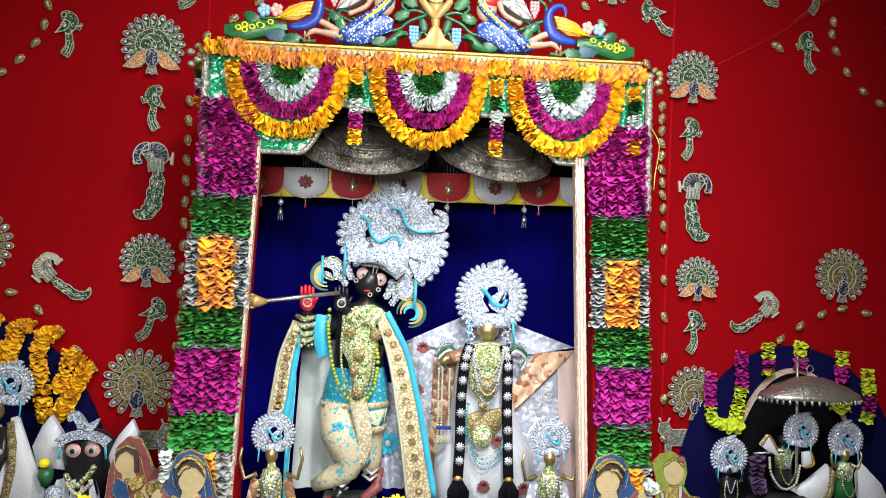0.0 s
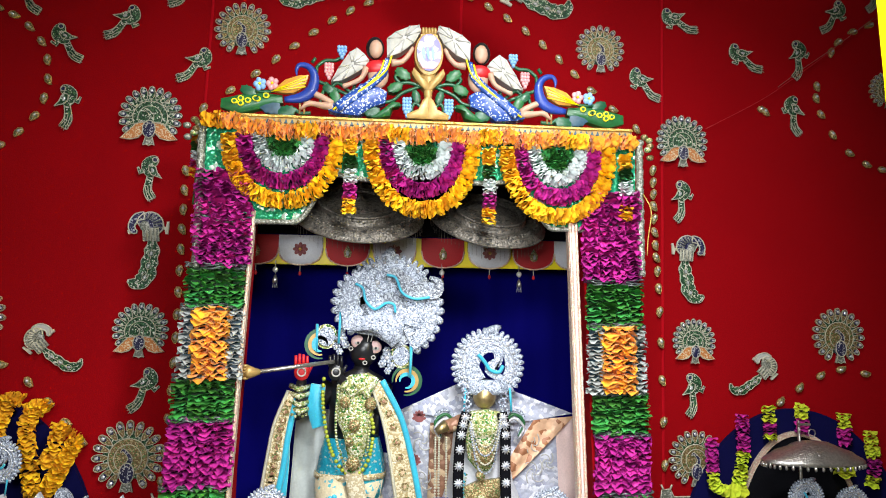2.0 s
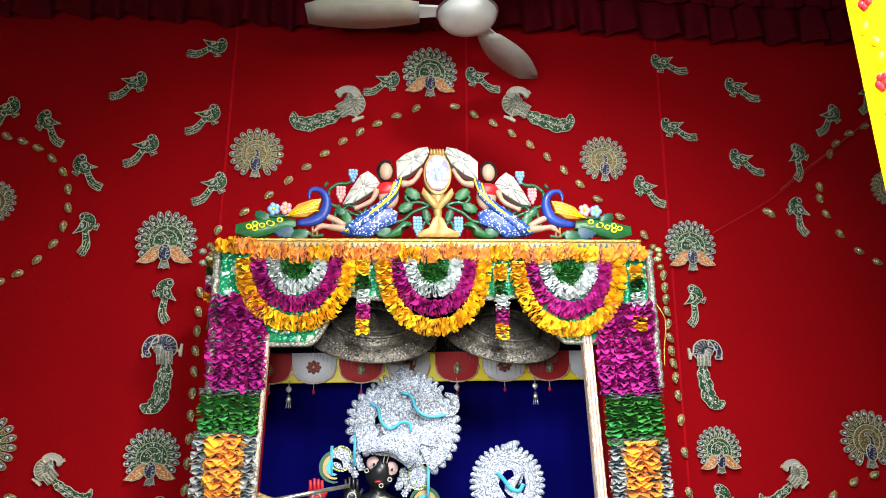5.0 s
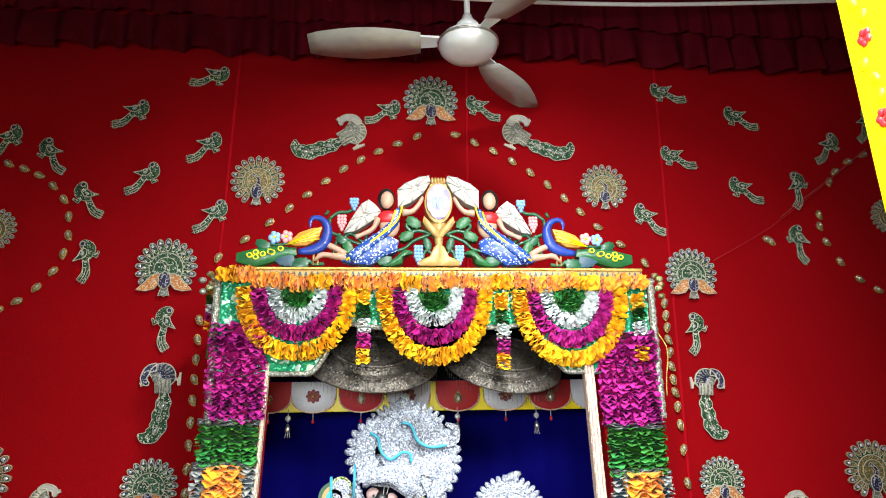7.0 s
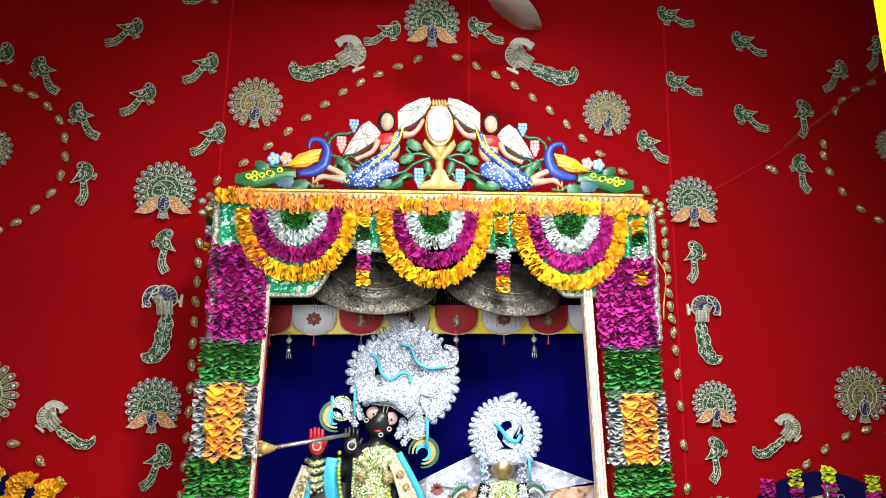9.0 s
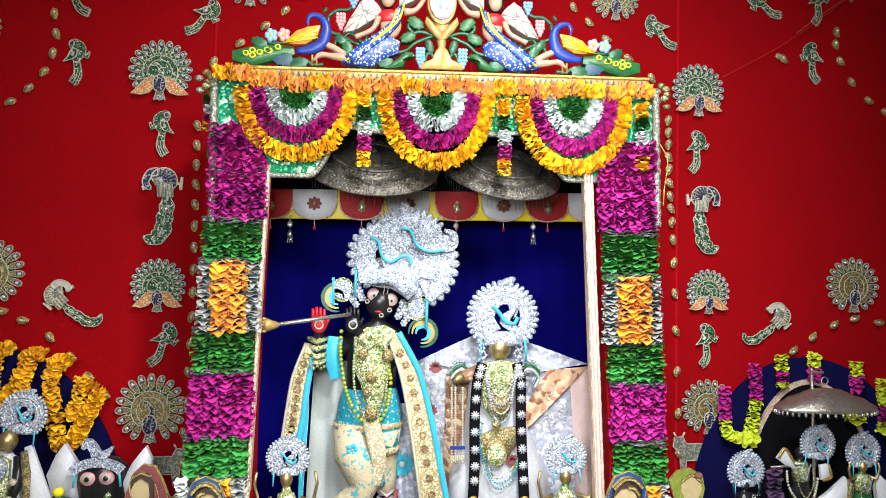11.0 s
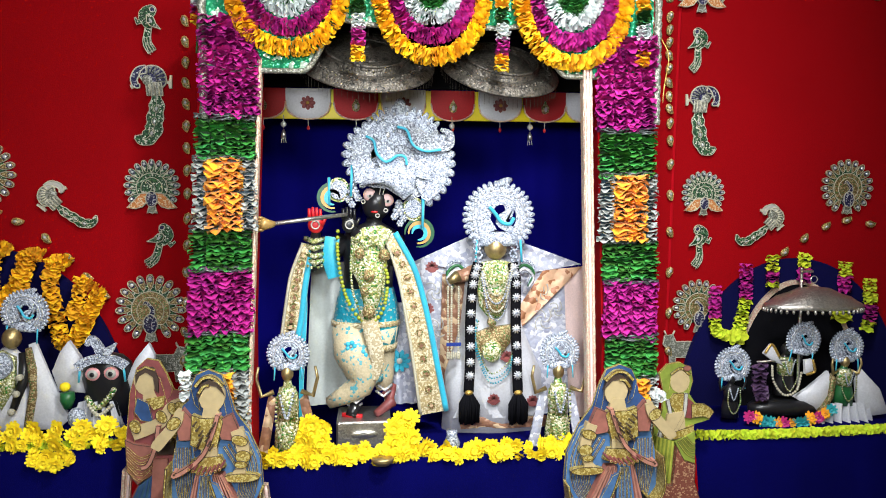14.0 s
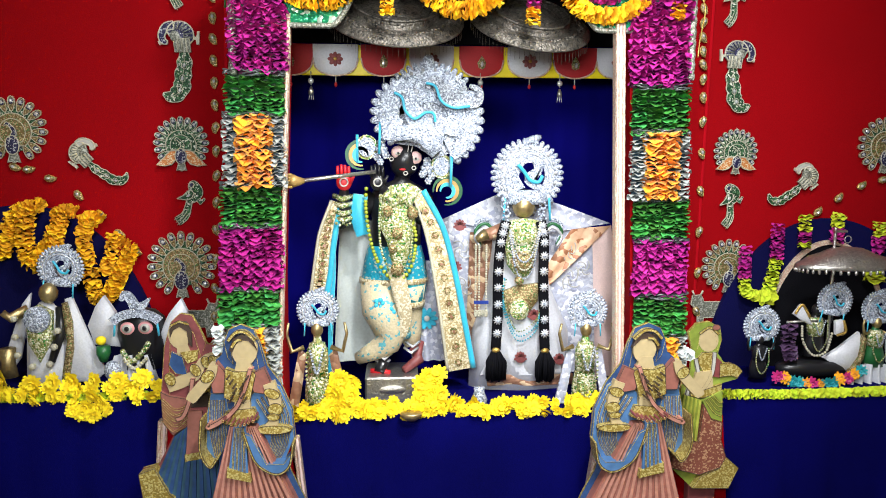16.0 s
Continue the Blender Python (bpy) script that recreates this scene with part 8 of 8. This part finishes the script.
# ---- painted board figures before the pillars ----
BL = mat("mid_blue_paint", (0.06, 0.15, 0.32), 0.5, var=0.3, fine=50, bump=0.1)
DR = mat("pale_rose_paint", (0.42, 0.19, 0.14), 0.5, var=0.3, fine=50, bump=0.1)
DD = mat("dark_brown_paint", (0.05, 0.03, 0.02), 0.5, var=0.3)
YG = mat("yellow_green_paint", (0.40, 0.42, 0.06), 0.5, var=0.3, fine=50, bump=0.1)
IV = mat("pale_ivory_paint", (0.46, 0.36, 0.19), 0.5, var=0.15, fine=50, bump=0.05)


def board(name, y, outline, pieces, foot, label, ground=DULLBLUE):
    """A flat painted board cut out along its figure; each painted area is a thin raised layer; the face stays plain."""
    s = Shape()
    s.plate(outline, y, y + 0.012, ground, DULLGOLD)
    d = y
    for pts, m in pieces:
        d -= 0.0011
        s.plate(pts, d, y + 0.002, m)
        if len(pts) > 4 and m is not IV:
            s.tube([(x, d - 0.0003, z) for x, z in [*pts, pts[0]]], 0.0011, DULLGOLD if m in (BL, DULLBLUE, DULLWINE, DULLGREEN) else DD, 4, caps=False)
    lowest = min(p[1] for p in outline)
    x = sum(p[0] for p in outline) / len(outline)
    s.box(x - 0.05, x + 0.05, y + 0.012, y + 0.05, 0.42, lowest + 0.2, DULLWINE, 0.003)
    s.add(name, label=label, category="cutout figure", group="painted cutout figures")


def pleats(top, bottom, n, m1, m2):
    """Fan of skirt pleats between two edges given by their end points."""
    out = []
    (ax, az), (bx, bz), (cx, cz), (dx, dz) = *top, *bottom
    for i in range(n):
        u, v = (i + 0.12) / n, (i + 0.62) / n
        out.append(([(ax + (bx - ax) * u, az + (bz - az) * u), (ax + (bx - ax) * v, az + (bz - az) * v), (cx + (dx - cx) * v, cz + (dz - cz) * v), (cx + (dx - cx) * u, cz + (dz - cz) * u)], m2))
    return [([top[0], top[1], bottom[1], bottom[0]], m1)] + out


def folds(pts, n, w, m):
    """Thin curved stripes, like the folds of a scarf, between a first and a last way."""
    a, b = pts
    out = []
    for i in range(n):
        k = (i + 0.5) / n
        out.append((band(curve([(p[0] + (q[0] - p[0]) * k, p[1] + (q[1] - p[1]) * k) for p, q in zip(a, b)], 10), w), m))
    return out


def dots(path, n, r, m):
    return [(blob(p[0], p[1], r, r, 0, 8), m) for p in curve(path, n)]


# maroon-veiled figure
out = [(-0.9883, 1.2359), (-0.9578, 1.2652), (-0.9206, 1.2579), (-0.8969, 1.2138), (-0.8766, 1.1623), (-0.8292, 1.1550), (-0.8021, 1.1182), (-0.8427, 1.0595), (-0.8698, 1.0080), (-0.8766, 0.9492), (-0.8427, 0.7875), (-0.8292, 0.5670), (-0.9917, 0.5597), (-1.0865, 0.6368), (-1.1000, 0.7434), (-1.0458, 0.7581), (-0.9917, 0.8610), (-1.0255, 0.8904), (-1.0289, 1.0080), (-1.0120, 1.1550)]
pcs = [([(-0.9883, 1.2359), (-0.9578, 1.2652), (-0.9206, 1.2579), (-0.8969, 1.2138), (-0.8800, 1.1623), (-0.8969, 1.1182), (-0.9172, 1.1991), (-0.9443, 1.2285), (-0.9714, 1.2285), (-0.9917, 1.1918), (-0.9985, 1.0815), (-1.0052, 0.8904), (-1.0242, 0.9051), (-1.0269, 1.0080), (-1.0120, 1.1550)], DULLWINE)]
pcs += [(blob(*(-0.9646, 1.1918), 0.034, 0.044, 8), IV), ([(-0.9714, 1.1587), (-0.9375, 1.1623), (-0.9240, 1.1256), (-0.9714, 1.1293)], IV)]
pcs += [([(-0.9917, 1.2138), (-0.9714, 1.2359), (-0.9375, 1.2395), (-0.9226, 1.2065), (-0.9226, 1.1550), (-0.9321, 1.1623), (-0.9375, 1.2065), (-0.9612, 1.2226), (-0.9815, 1.2101), (-0.9917, 1.1844)], DD)]
pcs += [(band([(-0.9883, 1.2248), (-0.9612, 1.2395), (-0.9308, 1.2285)], 0.008), DULLGOLD)]
pcs += [([(-0.9883, 1.1403), (-0.9544, 1.1219), (-0.9409, 1.0595), (-0.9781, 1.0668), (-0.9985, 1.0962)], DULLBLUE), ([(-0.9612, 1.1366), (-0.9037, 1.1440), (-0.9071, 1.1109), (-0.9375, 1.0999)], DULLGOLD)]
pcs += [(band(curve([(-1.0052, 1.0227), (-0.9646, 1.0374), (-0.9172, 1.0595), (-0.8834, 1.1109), (-0.8292, 1.1293)], 14), [0.04, 0.042, 0.036, 0.03, 0.026]), IV)]
pcs += [(band(curve([(-0.8969, 1.0080), (-0.8766, 1.0301), (-0.8360, 1.0889), (-0.8021, 1.1109)], 10), [0.03, 0.036, 0.03, 0.02]), IV)]
for c in ((-0.9138, 1.0778), (-0.8766, 1.1036), (-0.8529, 1.1072), (-0.9951, 1.0484), (-0.8664, 1.0190)):
    pcs.append((blob(c[0], c[1], 0.016, 0.022, 30), DULLGOLD))
pcs += [([(-1.0255, 1.0080), (-0.9985, 0.9933), (-0.9240, 0.9786), (-0.9443, 0.8904), (-0.9917, 0.8610), (-1.0221, 0.9051)], DULLROSE)]
pcs += folds(([(-1.0221, 0.9933), (-0.9781, 0.9566), (-0.9274, 0.9749)], [(-1.0188, 0.9051), (-0.9849, 0.8684), (-0.9477, 0.8978)]), 5, 0.006, DULLWINE)
pcs += [(band(curve([(-0.9206, 1.0521), (-0.9308, 0.9860), (-0.9544, 0.9272), (-0.9781, 0.9161)], 12), 0.013), DR)]
pcs += [([(-0.9308, 0.9860), (-0.8732, 1.0007), (-0.8698, 0.9602), (-0.9240, 0.9566)], DD), ([(-0.9274, 0.9566), (-0.8766, 0.9566), (-0.8969, 0.7949), (-0.9443, 0.7949)], DULLWINE)]
pcs += pleats([(-0.9849, 0.8610), (-0.8664, 0.9492)], [(-1.0797, 0.6552), (-0.8292, 0.5670)], 9, DULLTEAL, DULLBLUE)
pcs += [([(-0.9341, 0.9492), (-0.8901, 0.9492), (-0.8969, 0.7875), (-0.9477, 0.7875)], DULLROSE), ([(-0.9511, 0.8022), (-0.8935, 0.8132), (-0.8969, 0.7875), (-0.9497, 0.7787)], DULLGOLD)]
pcs += [([(-1.1000, 0.7397), (-1.0492, 0.7581), (-1.0052, 0.6699), (-0.9240, 0.5964), (-0.8292, 0.5744), (-0.8326, 0.5597), (-0.9917, 0.5597), (-1.0865, 0.6368)], DULLGOLD)]
board("cutout_figure", 2.275, out, pcs, None, "painted board figure with a maroon veil and teal skirt", DULLWINE)
bring(0.9749, 0.0272, -0.18, 0.0707)

# blue-veiled figures, a mirrored pair
def blue_lady(F, y, label):
    o = [F(440,160), F(465,105), F(520,82), F(580,105), F(610,170), F(640,270), F(700,350), F(755,470), F(765,600), F(720,690), F(740,760), F(800,880), F(860,1040), F(310,1040), F(370,860), F(400,690), F(350,690), F(332,620), F(350,480), F(375,350), F(400,240), F(430,215)]
    p = [([F(440,160), F(465,105), F(520,82), F(580,105), F(605,170), F(630,270), F(600,290), F(580,160), F(520,120), F(485,140), F(470,190), F(480,260), F(455,230)], DULLBLUE)]
    p += [([F(350,480), F(370,390), F(440,380), F(450,470), F(430,640), F(375,690), F(340,640)], BL)]
    p += folds(([F(360,420), F(355,560), F(380,680)], [F(440,420), F(440,540), F(415,660)]), 5, 0.005, DULLBLUE)
    p += [([F(560,400), F(640,330), F(700,360), F(752,470), F(760,600), F(715,700), F(640,690), F(560,560)], BL)]
    p += folds(([F(700,370), F(745,500), F(735,620), F(690,700)], [F(580,420), F(640,520), F(650,600), F(630,660)]), 6, 0.005, DULLBLUE)
    p += [(blob(*F(540,195), 0.040, 0.050, -6), IV), ([F(505,230), F(555,230), F(580,290), F(490,290)], IV)]
    p += [([F(470,190), F(490,140), F(530,122), F(575,140), F(598,190), F(590,180), F(560,150), F(525,145), F(500,165), F(482,200)], DD), (band(curve([F(465,150), F(500,115), F(545,112), F(590,150)], 10), 0.010), DULLGOLD), (band(curve([F(480,180), F(505,148), F(530,145)], 8), 0.010), DULLGOLD)]
    p += [([F(585,290), F(630,270), F(660,340), F(640,390), F(580,380), F(560,330)], DULLROSE), ([F(380,330), F(410,240), F(450,290), F(440,380), F(390,380)], DULLROSE)]
    p += [([F(450,270), F(490,285), F(580,285), F(590,300), F(560,420), F(500,430), F(440,400)], DULLGOLD), ([F(490,420), F(560,410), F(560,460), F(480,470)], IV)]
    p += [([F(440,470), F(500,455), F(580,450), F(600,500), F(520,530), F(440,520)], DULLGOLD)]
    p += [(band(curve([F(650,340), F(680,430), F(672,500), F(655,545)], 10), [0.036, 0.038, 0.03, 0.024]), IV), (blob(*F(658,540), 0.022, 0.022), IV), (blob(*F(665,385), 0.026, 0.016, -20), DULLGOLD), (blob(*F(680,455), 0.024, 0.020), DULLGOLD), (blob(*F(670,490), 0.020, 0.012), DULLGOLD)]
    p += [(blob(*F(670,548), 0.058, 0.014), DULLGOLD)]
    p += [(band(curve([F(400,250), F(380,300), F(300,390), F(285,410)], 10), [0.026, 0.034, 0.036, 0.026]), IV), (blob(*F(372,300), 0.024, 0.018, 40), DULLGOLD)]
    p += [(band(curve([F(570,270), F(540,360), F(500,440), F(430,500), F(365,530), F(370,510)], 20), [0.013, 0.013, 0.013, 0.014, 0.014, 0.008]), DR)]
    p += pleats([F(465,525), F(590,525)], [F(325,1035), F(850,1035)], 13, DULLROSE, DR)
    p += [([F(490,520), F(545,515), F(550,730), F(460,720)], BL), *folds(([F(495,525), F(480,620), F(470,715)], [F(540,520), F(545,620), F(545,725)]), 4, 0.004, DULLBLUE), ([F(455,700), F(560,735), F(565,770), F(452,745)], DULLGOLD)]
    p += [([F(530,540), F(570,560), F(640,690), F(720,690), F(760,640), F(740,720), F(680,740), F(600,690), F(545,600)], BL), (band(curve([F(535,540), F(590,680), F(680,735), F(745,700), F(765,600)], 18), 0.006), DULLGOLD), (band(curve([F(345,480), F(335,620), F(375,695), F(410,660)], 14), 0.006), DULLGOLD)]
    p += dots([F(470,300), F(500,350), F(480,400)], 5, 0.003, DD) + dots([F(560,300), F(530,350), F(545,400)], 5, 0.003, DD) + dots([F(450,480), F(520,500), F(590,480)], 7, 0.004, DULLWINE)
    board("cutout_figure", y, o, p, None, label)


def FB(a, b):
    # mirrored placement of the same drawing for the other pillar
    return (1.0035 - 0.747e-3 * (a * 1.03) + 0.0, 1.246 - 0.715e-3 * (b * 1.065 - 55))


def FA(a, b):
    return (-1.100 + 0.677e-3 * a, 1.302 - 0.735e-3 * b)


blue_lady(FA, 2.200, "painted board figure with a blue veil carrying a gold dish")
blue_lady(FB, 2.225, "painted board figure with a blue veil carrying a gold tray")
bring(0.9506, 0.0114, -0.2, 0.1078)

# green-veiled figure
out = [(0.7884, 1.1673), (0.8183, 1.1995), (0.8631, 1.2067), (0.9042, 1.1817), (0.9117, 1.1387), (0.9005, 1.0923), (0.9229, 1.0601), (0.9827, 1.0244), (0.9789, 0.9957), (0.9229, 0.9814), (0.9154, 0.9314), (0.9192, 0.8456), (0.9154, 0.7812), (0.9378, 0.7169), (0.9864, 0.6740), (0.9528, 0.5989), (0.8183, 0.6025), (0.7287, 0.6883), (0.7511, 0.7884), (0.7698, 0.9028), (0.7735, 0.9743), (0.8034, 1.0315), (0.8071, 1.1030)]
pcs = [([(0.7884, 1.1673), (0.8183, 1.1995), (0.8631, 1.2067), (0.9042, 1.1817), (0.9117, 1.1387), (0.9005, 1.0923), (0.8893, 1.1530), (0.8631, 1.1817), (0.8333, 1.1673), (0.8258, 1.1101), (0.8071, 1.0816), (0.7996, 1.1316)], DULLGREEN)]
pcs += [(blob(*(0.8646, 1.1387), 0.036, 0.042), IV), (band(curve([(0.8295, 1.1638), (0.8669, 1.1852), (0.9005, 1.1602)], 8), 0.009), DULLGOLD), (blob(*(0.8893, 1.1852), 0.014, 0.01), DULLROSE)]
pcs += [([(0.8407, 1.0958), (0.8856, 1.0958), (0.8781, 1.0315), (0.8482, 1.0244), (0.8221, 1.0673)], DULLGOLD), ([(0.8781, 1.0923), (0.9154, 1.0601), (0.9080, 1.0029), (0.8781, 1.0100)], DULLWINE)]
pcs += [(band(curve([(0.9080, 1.0315), (0.9528, 1.0315), (0.9827, 1.0136)], 8), [0.05, 0.045, 0.03]), DULLGOLD)]
pcs += [(band(curve([(0.8183, 1.0744), (0.8295, 1.0029), (0.7959, 0.9600), (0.7884, 0.8957)], 12), 0.013), PAINTWHITE), (band(curve([(0.8856, 1.0958), (0.8781, 1.0172), (0.8407, 0.9528), (0.8034, 0.9385)], 12), 0.013), PAINTWHITE)]
pcs += [([(0.8183, 1.0244), (0.8781, 1.0315), (0.8856, 0.9671), (0.8482, 0.9457), (0.8071, 0.9600)], IV), ([(0.8071, 0.9707), (0.8482, 0.9600), (0.9154, 0.9814), (0.9154, 0.9528), (0.8482, 0.9314), (0.8034, 0.9385)], DULLGOLD)]
pcs += pleats([(0.7772, 0.9457), (0.8445, 0.9243)], [(0.7586, 0.7884), (0.8333, 0.7741)], 5, DULLGREEN, YG)
pcs += [([(0.8445, 0.9243), (0.9154, 0.9600), (0.9192, 0.8456), (0.8781, 0.8599)], DULLGREEN)]
pcs += folds(([(0.8482, 0.9243), (0.8856, 0.8742), (0.9169, 0.8563)], [(0.8856, 0.9457), (0.9080, 0.9243), (0.9169, 0.9314)]), 4, 0.005, YG)
pcs += [([(0.8482, 0.9100), (0.8781, 0.8563), (0.9184, 0.8442), (0.9154, 0.7812), (0.9363, 0.7205), (0.9528, 0.6883), (0.8407, 0.6525), (0.7362, 0.6811), (0.7548, 0.7812), (0.8333, 0.7705)], GLITTER)]
pcs += [([(0.9378, 0.7169), (0.9864, 0.6740), (0.9528, 0.5989), (0.8183, 0.6025), (0.8482, 0.6454), (0.9154, 0.6740)], DULLGOLD)]
board("cutout_figure", 2.32, out, pcs, None, "painted board figure with a green veil and glittering copper skirt", DULLGREEN)
bring(0.956, 0.0014, -0.21, 0.0984)
# raised arm of flowers by the second figure
s = Shape()
petal_rope(s, [((0.7548, 1.2460)[0], 2.215, (0.4000, 1.1066)[1]), ((0.7212, 1.2460)[0], 2.212, (0.4000, 1.1316)[1])], 0.02, WHITE, 0.009, 7)
s.add("white_flower_bunch", label="small bunch of white paper flowers", category="flowers")
s = Shape()
petal_rope(s, [((-0.8326, 1.3020)[0], 2.245, (-1.1000, 1.2211)[1]), ((-0.8292, 1.3020)[0], 2.245, (-1.1000, 1.1330)[1])], 0.022, WHITE, 0.010, 7)
s.add("white_flower_bunch", label="small bunch of white paper flowers", category="flowers")
bring(0.9506, 0.0114, -0.2, 0.1078)
